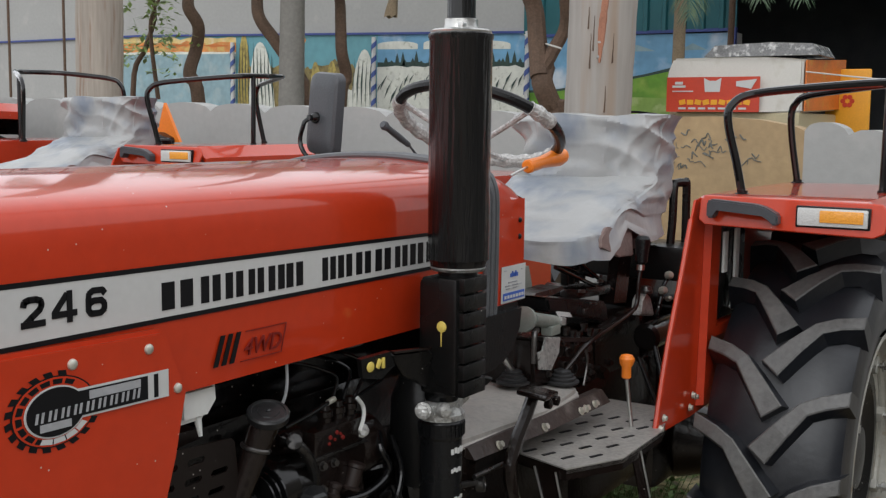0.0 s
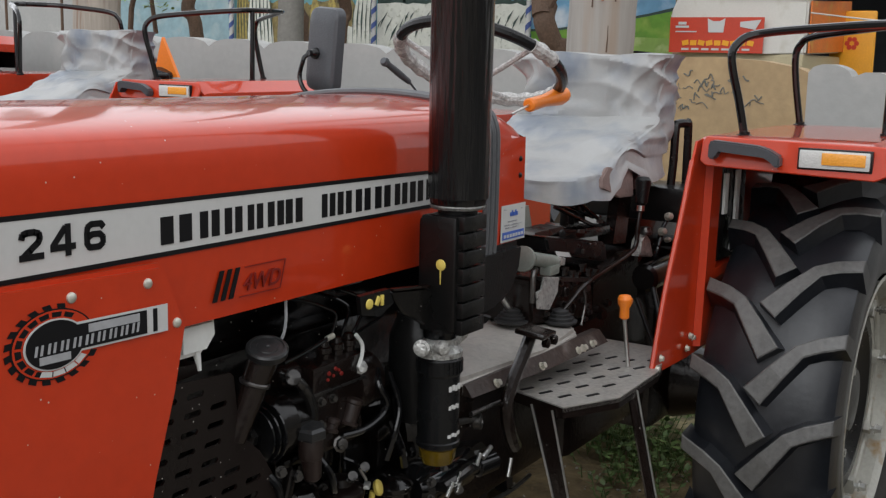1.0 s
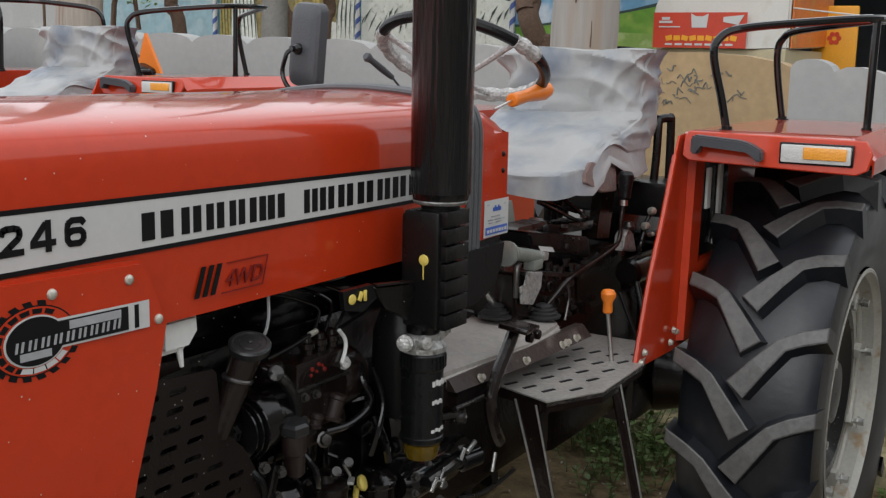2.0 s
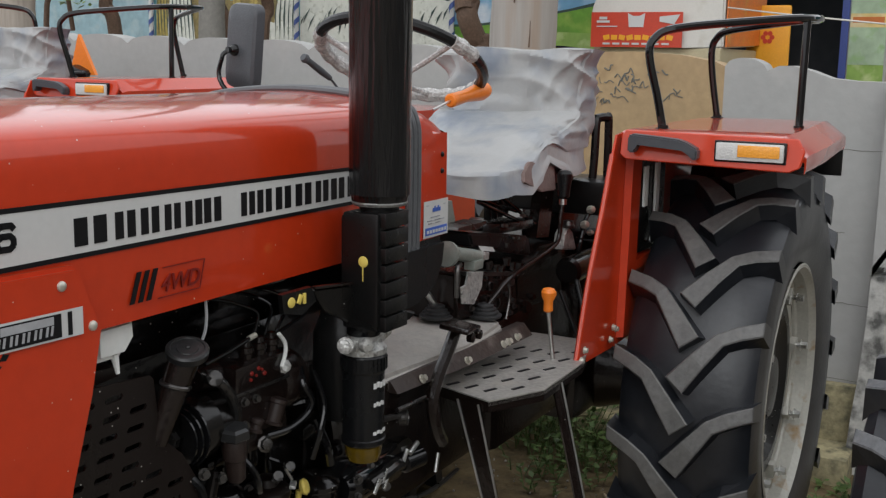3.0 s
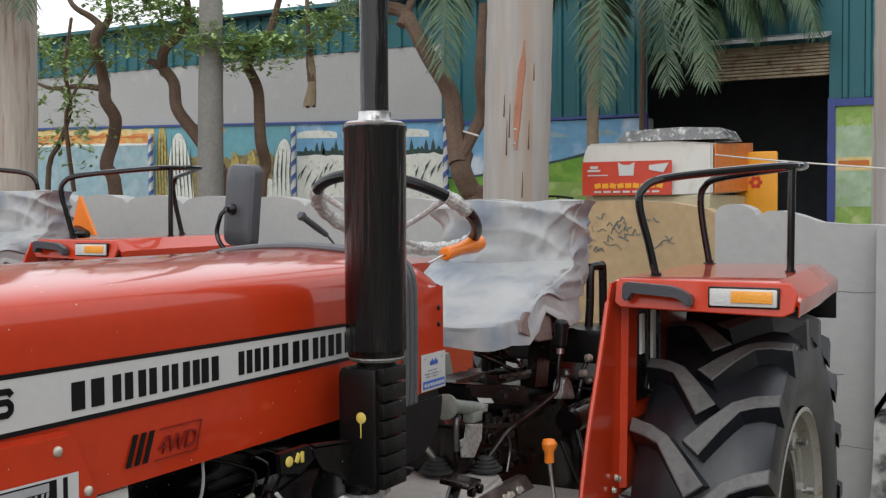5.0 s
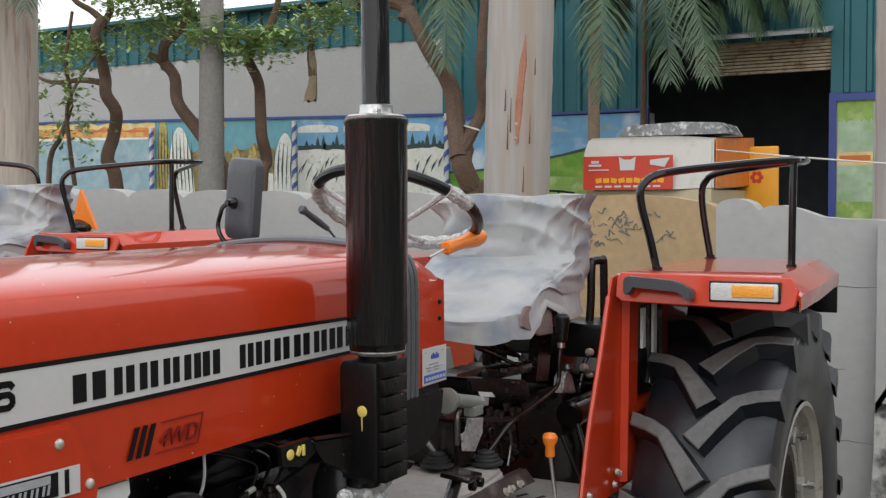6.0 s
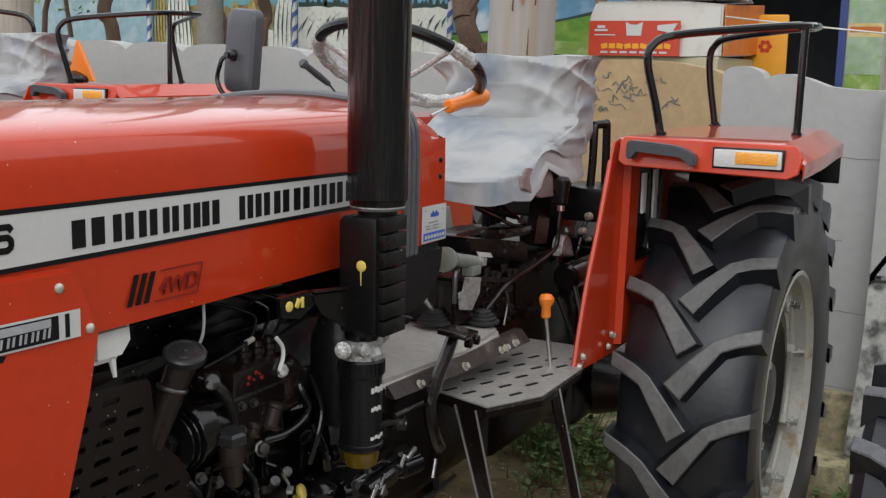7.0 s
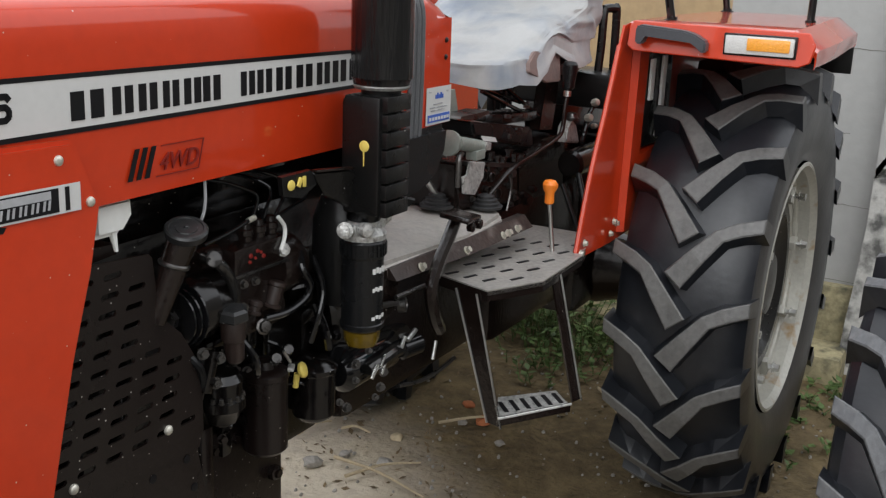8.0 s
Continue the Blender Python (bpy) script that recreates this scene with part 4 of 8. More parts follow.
    lathe(bm, (-1.738, -0.20, 0.662), (0, 0, 1), [(0, 0.034), (0.008, 0.042), (0.146, 0.042), (0.148, 0.0445), (0.158, 0.0445), (0.162, 0.039), (0.166, 0.022), (0.180, 0.02), (0.184, 0.01)], 32)
    can = part("oil_canister", bm, GUARD, t, "dark brown upright oil filter canister")
    bm = bmesh.new()
    box(bm, (-1.712, -0.240, 0.826), (0.026, 0.012, 0.007), 0.002, Euler((0, 0, 0.55)))
    part("clip", bm, ALU, can, "bright clip on the canister rim")
    for x, y, z in ((-1.742, -0.225, 0.846), (-1.702, -0.222, 0.850)):
        bm = bmesh.new()
        lathe(bm, (x, y, z), (-0.5, -0.6, 0.5), [(0, 0.010), (0.004, 0.010), (0.005, 0.008), (0.008, 0.008), (0.009, 0.010), (0.013, 0.010), (0.014, 0.008), (0.017, 0.008), (0.018, 0.010), (0.022, 0.009), (0.023, 0.003)], 12)
        part("stud", bm, DARK_STEEL, can)
    bm = bmesh.new()
    rod(bm, (-1.728, -0.235, 0.862), (-1.712, -0.238, 0.836), 0.0028, seg=8)
    part("bail", bm, STEEL, can)
    bm = bmesh.new()
    lathe(bm, (-1.655, -0.215, 0.795), (0.3, -0.8, 0.3), [(0, 0.006), (0.004, 0.014), (0.010, 0.016), (0.014, 0.013), (0.016, 0.005)], 16)
    rod(bm, (-1.658, -0.21, 0.762), (-1.656, -0.213, 0.79), 0.006)
    part("dipstick_cap", bm, YELLOW, t, "yellow dipstick cap")
    bm = bmesh.new()
    lathe(bm, (-1.590, -0.205, 0.672), (0, 0, 1), [(0, 0.026), (0.008, 0.038), (0.014, 0.042), (0.100, 0.044), (0.104, 0.047), (0.112, 0.047), (0.118, 0.040), (0.130, 0.022), (0.132, 0.01)], 26)
    part("breather_can", bm, ENGINE, t, "black breather can behind the filters")

    # flywheel housing, starter and the linkages under the footplate
    bm = bmesh.new()
    lathe(bm, (-1.52, 0.0, 0.83), (1, 0, 0), [(0, 0.20), (0.02, 0.225), (0.10, 0.225), (0.14, 0.20), (0.2, 0.17)], 40)
    fly = part("flywheel_housing", bm, ENGINE, t, "black flywheel housing")
    for i in range(12):
        a = 2 * math.pi * i / 12
        bm = bmesh.new()
        bolt(bm, (-1.525, 0.212 * math.cos(a), 0.83 + 0.212 * math.sin(a)), (-1, 0, 0), 0.01, 0.012)
        part("housing_bolt", bm, ENGINE, fly)
    bm = bmesh.new()
    lathe(bm, (-1.54, -0.22, 0.755), (1, 0, 0), [(0, 0.03), (0.02, 0.048), (0.18, 0.048), (0.20, 0.040), (0.26, 0.03), (0.27, 0.01)], 22)
    st = part("starter_motor", bm, BLACK_GLOSS, t, "glossy black starter motor")
    bm = bmesh.new()
    tube(bm, [(-1.505, -0.275, 0.762), (-1.46, -0.282, 0.770), (-1.42, -0.282, 0.774), (-1.385, -0.278, 0.770)], 0.0125, 10, 5, taper=0.015)
    sol = part("solenoid_arm", bm, DARK_STEEL, st, "dark steel lever with bright worn edges")
    bm = bmesh.new()
    lathe(bm, (-1.375, -0.272, 0.762), (1, -0.25, 0.05), [(0, 0.016), (0.004, 0.022), (0.055, 0.022), (0.058, 0.018), (0.050, 0.014), (0.048, 0.004)], 18)
    part("solenoid_body", bm, BLACK_GLOSS, sol)
    for (a, b, r) in (((-1.512, -0.29, 0.748), (-1.492, -0.29, 0.772), 0.0045), ((-1.482, -0.292, 0.765), (-1.466, -0.292, 0.786), 0.003), ((-1.400, -0.290, 0.778), (-1.385, -0.290, 0.800), 0.0045),
                      ((-1.378, -0.292, 0.789), (-1.345, -0.292, 0.803), 0.0055), ((-1.475, -0.29, 0.745), (-1.462, -0.29, 0.765), 0.0035), ((-1.252, -0.285, 0.705), (-1.240, -0.285, 0.745), 0.0045)):
        bm = bmesh.new()
        rod(bm, a, b, r, seg=8)
        part("terminal", bm, STEEL, sol)
    for x, z, d in ((-1.50, 0.800, 0), (-1.545, 0.785, 1), (-1.545, 0.752, 0), (-1.45, 0.705, 1), (-1.47, 0.690, 0), (-1.575, 0.705, 1), (-1.60, 0.725, 0), (-1.44, 0.735, 1)):
        bm = bmesh.new()
        bolt(bm, (x, -0.272, z), (-0.5, -1, 0.3), 0.0055 + 0.002 * d, 0.011)
        part("starter_bolt", bm, DULL_STEEL, st)
    bm = bmesh.new()
    tube(bm, [(-1.372, -0.27, 0.680), (-1.29, -0.275, 0.664), (-1.20, -0.27, 0.656), (-1.10, -0.26, 0.655)], 0.005, 8)
    part("brake_rod", bm, DULL_STEEL, t, "thin steel brake rod")
    bm = bmesh.new()
    box(bm, (-1.46, -0.292, 0.890), (0.075, 0.012, 0.011), 0.003, Euler((0, 0.16, 0)))
    link = part("mount_arm", bm, DULL_STEEL, t, "short steel mounting arm beside the filter")
    bm = bmesh.new()
    lathe(bm, (-1.408, -0.285, 0.874), (0.4, -1, 0.1), [(0, 0.016), (0.016, 0.016), (0.018, 0.010), (0.012, 0.009)], 14)
    part("arm_eye", bm, DULL_STEEL, link)
    bm = bmesh.new()
    rod(bm, (-1.445, -0.30, 0.902), (-1.326, -0.30, 0.897), 0.0048)
    part("clutch_link", bm, DULL_STEEL, link)
    bm = bmesh.new()
    prism(bm, [(-1.44, -0.27, 0.95), (-1.37, -0.27, 0.945), (-1.40, -0.27, 0.86), (-1.46, -0.27, 0.83)], (0, 0.03, 0))
    part("bell_crank", bm, BROWN_METAL, link)

    # hoses and wires
    for line, r in (([(-1.70, -0.25, 1.045), (-1.716, -0.268, 1.020), (-1.702, -0.272, 0.995), (-1.700, -0.272, 0.978), (-1.720, -0.27, 0.962), (-1.760, -0.265, 0.951), (-1.80, -0.25, 0.948)], 0.0065),
                    ([(-1.66, -0.25, 1.03), (-1.655, -0.27, 0.97), (-1.672, -0.272, 0.92), (-1.68, -0.26, 0.87)], 0.006),
                    ([(-1.64, -0.24, 0.93), (-1.635, -0.262, 0.88), (-1.62, -0.26, 0.84)], 0.008),
                    ([(-1.86, -0.24, 0.93), (-1.85, -0.262, 0.90), (-1.83, -0.255, 0.86), (-1.80, -0.23, 0.84)], 0.007)):
        bm = bmesh.new()
        tube(bm, line, r, 10)
        part("hose", bm, BLACK_GLOSS, t)
    bm = bmesh.new()
    tube(bm, [(-1.965, -0.262, 1.222), (-1.964, -0.262, 1.19), (-1.968, -0.26, 1.165), (-1.975, -0.25, 1.14)], 0.0026, 6)
    part("cable", bm, SILVER_DECAL, t)
    rnd = random.Random(31)
    for i in range(40):
        x, z = rnd.uniform(-1.98, -1.58), rnd.uniform(0.70, 0.98)
        y = -0.175 - rnd.random() * 0.03
        bm = bmesh.new()
        if i % 3 == 0:
            bolt(bm, (x, y, z), (rnd.uniform(-0.5, 0.1), -1, rnd.uniform(-0.1, 0.4)), rnd.uniform(0.005, 0.009), 0.012)
            part("block_bolt", bm, BROWN_METAL, block)
        elif i % 3 == 1:
            box(bm, (x, y + 0.01, z), (rnd.uniform(0.02, 0.06), 0.05, rnd.uniform(0.015, 0.05)), 0.008)
            part("boss", bm, ENGINE, block)
        else:
            e = (x + rnd.uniform(-0.06, 0.06), y, z + rnd.uniform(-0.07, 0.03))
            tube(bm, [(x, y, z), ((x + e[0]) / 2, y - 0.02, (z + e[2]) / 2 + 0.012), e], rnd.uniform(0.003, 0.006), 6, 4)
            part("engine_pipe", bm, BLACK_GLOSS, block)
    bm = bmesh.new()
    prism(bm, [(-2.185, -0.255, 1.168), (-2.128, -0.255, 1.168), (-2.106, -0.255, 1.192), (-2.109, -0.255, 1.222), (-2.185, -0.255, 1.222)], (0, 0.10, 0))
    bmesh.ops.bevel(bm, geom=[e for e in bm.edges], offset=0.008, segments=2, affect="EDGES")
    rod(bm, (-2.142, -0.245, 1.172), (-2.143, -0.252, 1.145), 0.006, 0.003, 8)
    part("overflow_bottle", bm, BOTTLE, t, "milky white coolant overflow bottle")
    # radiator behind the panels
    bm = bmesh.new()
    box(bm, (-2.45, 0, 1.0), (0.10, 0.48, 0.50), 0.01)
    part("radiator", bm, BLACK_PAINT, t)


def clip_convex(poly, hull):
    """The part of a polygon inside a convex outline, both in the plane, the outline anticlockwise."""
    for (ax, az), (bx, bz) in zip(hull, hull[1:] + hull[:1]):
        side = lambda p: (bx - ax) * (p[1] - az) - (bz - az) * (p[0] - ax)
        out = []
        for p, q in zip(poly, poly[1:] + poly[:1]):
            sp, sq = side(p), side(q)
            if sp >= 0:
                out.append(p)
            if (sp >= 0) != (sq >= 0):
                k = sp / (sp - sq)
                out.append((p[0] + (q[0] - p[0]) * k, p[1] + (q[1] - p[1]) * k))
        poly = out
        if len(poly) < 3:
            return []
    return poly


def guard(t):
    """Slotted plate beside the engine; the slots go through. Its rows of slots lean a little."""
    bm = bmesh.new()
    y, th, lean = -0.262, 0.004, 0.0065 / 0.0274
    lower = [(-2.45, 0.795), (-1.990, 0.785), (-1.979, 0.812), (-1.980, 0.881), (-1.996, 0.944), (-2.026, 0.991), (-2.072, 1.031), (-2.45, 1.031)]
    upper = [(-2.45, 1.031), (-2.072, 1.031), (-2.078, 1.085), (-2.083, 1.124), (-2.090, 1.131), (-2.45, 1.158)]

    def sheet(quad):
        for hull in (lower, upper):
            face = clip_convex(quad, hull)
            if face:
                prism(bm, [(px_, y, pz) for px_, pz in face], (0, th, 0))

    def inside(px_, pz):
        return any(clip_convex([(px_ - 0.001, pz - 0.001), (px_ + 0.001, pz - 0.001), (px_, pz + 0.001)], hull) for hull in (lower, upper))

    P = lambda u, z: (u + lean * (z - 0.841), z)
    for i in range(-4, 7):
        for k in range(-2, 12):
            u, z = -2.227 + 0.053 * i, 0.841 + 0.0274 * k
            u0, u1, z0, z1 = u - 0.0265, u + 0.0265, z - 0.0137, z + 0.0137
            a, b = u - 0.0175, u + 0.0175
            c, d = z - 0.0046, z + 0.0046
            whole = k >= 0 and k < 11 and all(inside(*P(uu, zz)) for uu in (a - 0.012, b + 0.012) for zz in (c - 0.008, d + 0.008))
            if not whole:
                sheet([P(u0, z0), P(u1, z0), P(u1, z1), P(u0, z1)])
                continue
            sheet([P(u0, z0), P(u1, z0), P(u1, c), P(u0, c)])
            sheet([P(u0, d), P(u1, d), P(u1, z1), P(u0, z1)])
            sheet([P(u0, c), P(a + 0.003, c), P(a, z), P(a + 0.003, d), P(u0, d)])
            sheet([P(b - 0.003, c), P(u1, c), P(u1, d), P(b - 0.003, d), P(b, z)])
    bmesh.ops.remove_doubles(bm, verts=bm.verts, dist=0.0002)
    plate = part("engine_guard", bm, GUARD, t, "dark brown slotted engine guard plate", smooth=0)
    bm = bmesh.new()
    prism(bm, [(-2.45, -0.256, 0.795), (-1.988, -0.256, 0.786), (-1.985, -0.256, 0.765), (-1.97, -0.256, 0.70), (-1.975, -0.256, 0.64), (-2.0, -0.256, 0.62), (-2.02, -0.256, 0.70),
               (-2.09, -0.256, 0.735), (-2.45, -0.256, 0.74)], (0, 0.006, 0))
    bracket = part("guard_bracket", bm, GUARD, plate)
    for x, z, r in ((-2.014, 0.772, 0.0075), (-2.091, 0.770, 0.0075), (-1.998, 0.716, 0.0075)):
        bm = bmesh.new()
        lathe(bm, (x, -0.2565, z), (0, -1, 0), [(0, r), (0.001, r), (0.0012, r * 0.85)], 14)
        part("hole", bm, BLACK_DECAL, bracket)
    bm = bmesh.new()
    prism(bm, [(-2.20, -0.235, 1.155), (-2.125, -0.235, 1.150), (-2.125, -0.235, 1.135), (-2.20, -0.235, 1.13)], (0, 0.05, 0))
    box(bm, (-1.92, -0.19, 0.66), (0.03, 0.06, 0.24), 0.006)
    pieces("guard_stay", bm, GUARD, plate)
    bm = bmesh.new()
    for x, z in ((-2.061, 0.842), (-2.253, 0.826)):
        dome(bm, (x, -0.262, z), (0, -1, 0), 0.0082, 0.007)
    pieces("guard_bolt", bm, ZINC, plate, "pale domed guard bolts")


def platform(t):
    """Footplate with punched slots, hanging step, transmission tunnel, levers and pedals."""
    z = 0.87
    # punched plate from cells
    out = [(-1.00, -0.16), (-1.155, -0.235), (-1.205, -0.387), (-1.065, -0.457), (-0.81, -0.450), (-0.70, -0.42), (-0.60, -0.42), (-0.60, -0.16)]
    bm = bmesh.new()

    def inside(x, y):
        hit = False
        for (ax, ay), (bx, by) in zip(out, out[1:] + out[:1]):
            if (ay > y) != (by > y) and x < (bx - ax) * (y - ay) / (by - ay) + ax:
                hit = not hit
        return hit

    prism(bm, [(x, y, z - 0.012) for x, y in out], (0, 0, 0.012))
    plate = part("footplate", bm, PLATE, t, "dusty grey steel footplate with slots")
    bm = bmesh.new()
    for i in range(6):
        for j in range(5):
            x, y = -1.132 + 0.0905 * i + (0.045 if j == 4 else 0.0), -0.215 - 0.0468 * j
            if inside(x, y - 0.02) and inside(x, y + 0.012) and inside(x + 0.03, y) and inside(x - 0.03, y) and x < -0.72:
                box(bm, (x, y, z + 0.0005), (0.036, 0.0085, 0.002), 0, Euler((0, 0, -0.35)))
    pieces("slot", bm, BLACK_DECAL, plate)
    bm = bmesh.new()
    for a, b in zip(out[1:6], out[2:7]):
        prism(bm, [(*a, z - 0.026), (*b, z - 0.026), (*b, z - 0.003), (*a, z - 0.003)], (0, 0.004, 0))
    part("rim_flange", bm, BROWN_METAL, plate)
    # step on two straps
    bm = bmesh.new()
    prism(bm, [(-1.192, -0.305, z - 0.012), (-1.205, -0.362, z - 0.012), (-1.212, -0.440, 0.565), (-1.203, -0.402, 0.565)], (0.004, 0, 0))
    step = part("step_strap", bm, BROWN_METAL, t, "hanging step on dark steel straps with bright edges")
    bm = bmesh.new()
    prism(bm, [(-0.985, -0.445, z - 0.012), (-0.957, -0.452, z - 0.012), (-0.96, -0.527, 0.565), (-0.99, -0.52, 0.565)], (0.004, 0.006, 0))
    part("strap", bm, BROWN_METAL, step)
    bm = bmesh.new()
    for a, b in (((-1.193, -0.305, z - 0.012), (-1.204, -0.402, 0.565)), ((-1.206, -0.362, z - 0.012), (-1.213, -0.440, 0.562)), ((-0.957, -0.455, z - 0.012), (-0.96, -0.530, 0.562))):
        rod(bm, a, b, 0.0026, seg=6)
    pieces("strap_edge", bm, STEEL, step)
    bm = bmesh.new()
    prism(bm, [(-1.215, -0.432, 0.575), (-1.05, -0.535, 0.575), (-0.985, -0.475, 0.575), (-1.10, -0.378, 0.575)], (0, 0, 0.008))
    tread = part("step_tread", bm, ALU, step, "bright worn step tread")
    bm = bmesh.new()
    prism(bm, [(-1.216, -0.434, 0.568), (-1.05, -0.538, 0.568), (-1.05, -0.538, 0.588), (-1.216, -0.434, 0.588)], (0.003, 0.005, 0))
    part("step_front", bm, BROWN_METAL, tread)
    bm = bmesh.new()
    rod(bm, (-1.217, -0.435, 0.587), (-1.05, -0.539, 0.587), 0.0032, seg=6)
    pieces("step_edge", bm, ALU, tread)
    bm = bmesh.new()
    for i in range(6):
        k = (i + 0.5) / 6
        a = Vector((-1.215, -0.432, 0.5845)).lerp(Vector((-1.05, -0.535, 0.5845)), k)
        b = Vector((-1.10, -0.378, 0.5845)).lerp(Vector((-0.985, -0.475, 0.5845)), k)
        box(bm, a.lerp(b, 0.5), (0.055, 0.010, 0.002), 0, Euler((0, 0, 0.75)))
    pieces("step_slot", bm, BLACK_DECAL, tread)
    # transmission
    bm = bmesh.new()
    box(bm, (-1.12, 0.0, 0.75), (0.66, 0.36, 0.30), 0.03)
    trans = part("clutch_housing", bm, BROWN_METAL, t, "dark brown clutch housing")
    bm = bmesh.new()
    box(bm, (-0.53, 0.0, 0.76), (0.56, 0.42, 0.36), 0.04)
    part("gearbox", bm, BROWN_METAL, t)
    bm = bmesh.new()
    box(bm, (-0.05, 0.0, 0.74), (0.44, 0.46, 0.46), 0.05)
    part("rear_housing", bm, BROWN_METAL, t)
    bm = bmesh.new()
    box(bm, (-0.10, 0.02, 0.995), (0.40, 0.36, 0.13), 0.03)
    lathe(bm, (-0.02, -0.27, 1.03), (0, 1, 0), [(0, 0.03), (0.01, 0.045), (0.53, 0.045), (0.54, 0.03)], 16)
    box(bm, (-0.08, -0.09, 1.10), (0.34, 0.14, 0.20), 0.02)
    part("lift_cover", bm, ENGINE, t, "black hydraulic lift cover")
    bm = bmesh.new()
    lathe(bm, (0, -0.47, 0.625), (0, 1, 0), [(0, 0.07), (0.02, 0.09), (0.15, 0.10), (0.25, 0.13), (0.94 - 0.25, 0.13), (0.79, 0.10), (0.92, 0.09), (0.94, 0.07)], 28)
    part("axle_tube", bm, BROWN_METAL, t)
    bm = bmesh.new()
    prism(bm, [(-1.48, -0.215, 0.985), (-1.44, -0.27, 0.962), (-1.10, -0.282, 0.957), (-0.90, -0.275, 0.963), (-0.86, -0.20, 0.985), (-0.90, 0.20, 0.985), (-1.45, 0.20, 1.0), (-1.47, -0.15, 0.995)], (0, 0, -0.035))
    bmesh.ops.bevel(bm, geom=[e for e in bm.edges], offset=0.010, segments=2, affect="EDGES")
    part("tunnel_cover", bm, TUNNEL, t, "dusty pale grey tunnel cover plate")
    bm = bmesh.new()
    prism(bm, [(-1.43, -0.293, 0.930), (-1.13, -0.305, 0.920), (-0.80, -0.310, 0.918), (-0.80, -0.286, 0.946), (-1.10, -0.284, 0.950), (-1.43, -0.275, 0.953)], (0, 0.02, 0))
    sidep = part("tunnel_side", bm, FLANGE, t)
    bm = bmesh.new()
    for x, y, zz in ((-1.33, -0.292, 0.936), (-1.138, -0.299, 0.930), (-0.955, -0.302, 0.927), (-0.928, -0.302, 0.927), (-0.88, -0.303, 0.928)):
        bolt(bm, (x, y, zz), (0, -0.8, 0.5), 0.0075, 0.011)
    pieces("bolt", bm, ZINC, sidep)
    # lever boots
    for bx, by, bz in ((-1.02, -0.155, 0.988), (-0.90, -0.225, 0.974)):
        bm = bmesh.new()
        lathe(bm, (bx, by, bz), (0, 0, 1), [(0, 0.040), (0.006, 0.042), (0.008, 0.033), (0.014, 0.034), (0.016, 0.027), (0.022, 0.028), (0.024, 0.020), (0.030, 0.021), (0.034, 0.012)], 20)
        part("lever_boot", bm, BOOT, t, "ribbed black rubber lever boot")
    bm = bmesh.new()
    rod(bm, (-1.02, -0.155, 1.012), (-1.06, -0.145, 1.06), 0.008)
    part("short_lever", bm, STEEL, t)
    bm = bmesh.new()
    tube(bm, [(-0.90, -0.225, 0.995), (-0.88, -0.240, 1.022), (-0.83, -0.260, 1.064), (-0.68, -0.27, 1.093), (-0.595, -0.27, 1.107), (-0.552, -0.27, 1.124), (-0.541, -0.27, 1.18), (-0.525, -0.27, 1.25)], 0.0062, 10, 6)
    lever = part("gear_lever", bm, BROWN_METAL, t, "long bent gear lever with black knob")
    bm = bmesh.new()
    lathe(bm, (-0.528, -0.27, 1.232), (0.06, 0, 1), [(0, 0.012), (0.004, 0.016), (0.025, 0.017), (0.055, 0.021), (0.064, 0.021), (0.072, 0.015), (0.074, 0.005)], 20)
    part("knob", bm, BLACK_PLASTIC, lever)
    bm = bmesh.new()
    lathe(bm, (-0.532, -0.27, 1.214), (0.06, 0, 1), [(0, 0.0105), (0.014, 0.0105)], 14)
    part("ferrule", bm, STEEL, lever)
    # clutch pedal
    bm = bmesh.new()
    box(bm, (-1.225, -0.325, 1.030), (0.105, 0.065, 0.012), 0.004, Euler((0.15, 0.12, 0.2)))
    tube(bm, [(-1.24, -0.32, 1.022), (-1.27, -0.32, 0.985), (-1.31, -0.32, 0.94), (-1.335, -0.32, 0.89), (-1.315, -0.32, 0.83), (-1.27, -0.31, 0.785)], 0.014, 8)
    for i in range(2):
        lathe(bm, (-1.225 + 0.035 * i, -0.345, 1.010), (0, -1, 0), [(0, 0.011), (0.012, 0.011), (0.014, 0.006)], 8)
    part("clutch_pedal", bm, BROWN_METAL, t, "black clutch pedal on a bent arm")
    # short lever with orange knob
    bm = bmesh.new()
    rod(bm, (-0.82, -0.375, 0.868), (-0.825, -0.360, 0.995), 0.005)
    ol = part("draft_lever", bm, STEEL, t, "short steel lever with orange knob")
    bm = bmesh.new()
    lathe(bm, (-0.825, -0.360, 0.988), (-0.03, 0, 1), [(0, 0.008), (0.004, 0.012), (0.028, 0.0115), (0.038, 0.017), (0.050, 0.018), (0.058, 0.014), (0.061, 0.004)], 18)
    box(bm, (-0.812, -0.361, 1.030), (0.03, 0.02, 0.016), 0.006)
    part("knob", bm, ORANGE, ol)
    bm = bmesh.new()
    rod(bm, (-0.62, -0.40, 0.86), (-0.50, -0.30, 1.02), 0.008)
    rod(bm, (-0.60, -0.36, 0.86), (-0.55, -0.28, 0.98), 0.006)
    part("stay_rod", bm, BLACK_PAINT, t)
    # valve housing: brown cast box with a bright top lip, grey plate, ports and a stud rod
    bm = bmesh.new()
    prism(bm, [(-1.020, -0.205, 1.100), (-0.68, -0.205, 1.045), (-0.655, -0.205, 0.94), (-1.010, -0.205, 0.98)], (0, 0.20, 0))
    bmesh.ops.bevel(bm, geom=list(bm.edges), offset=0.008, segments=2, affect="EDGES")
    selector = part("selector_housing", bm, BROWN_METAL, t, "brown cast selector housing with grey plate")
    bm = bmesh.new()
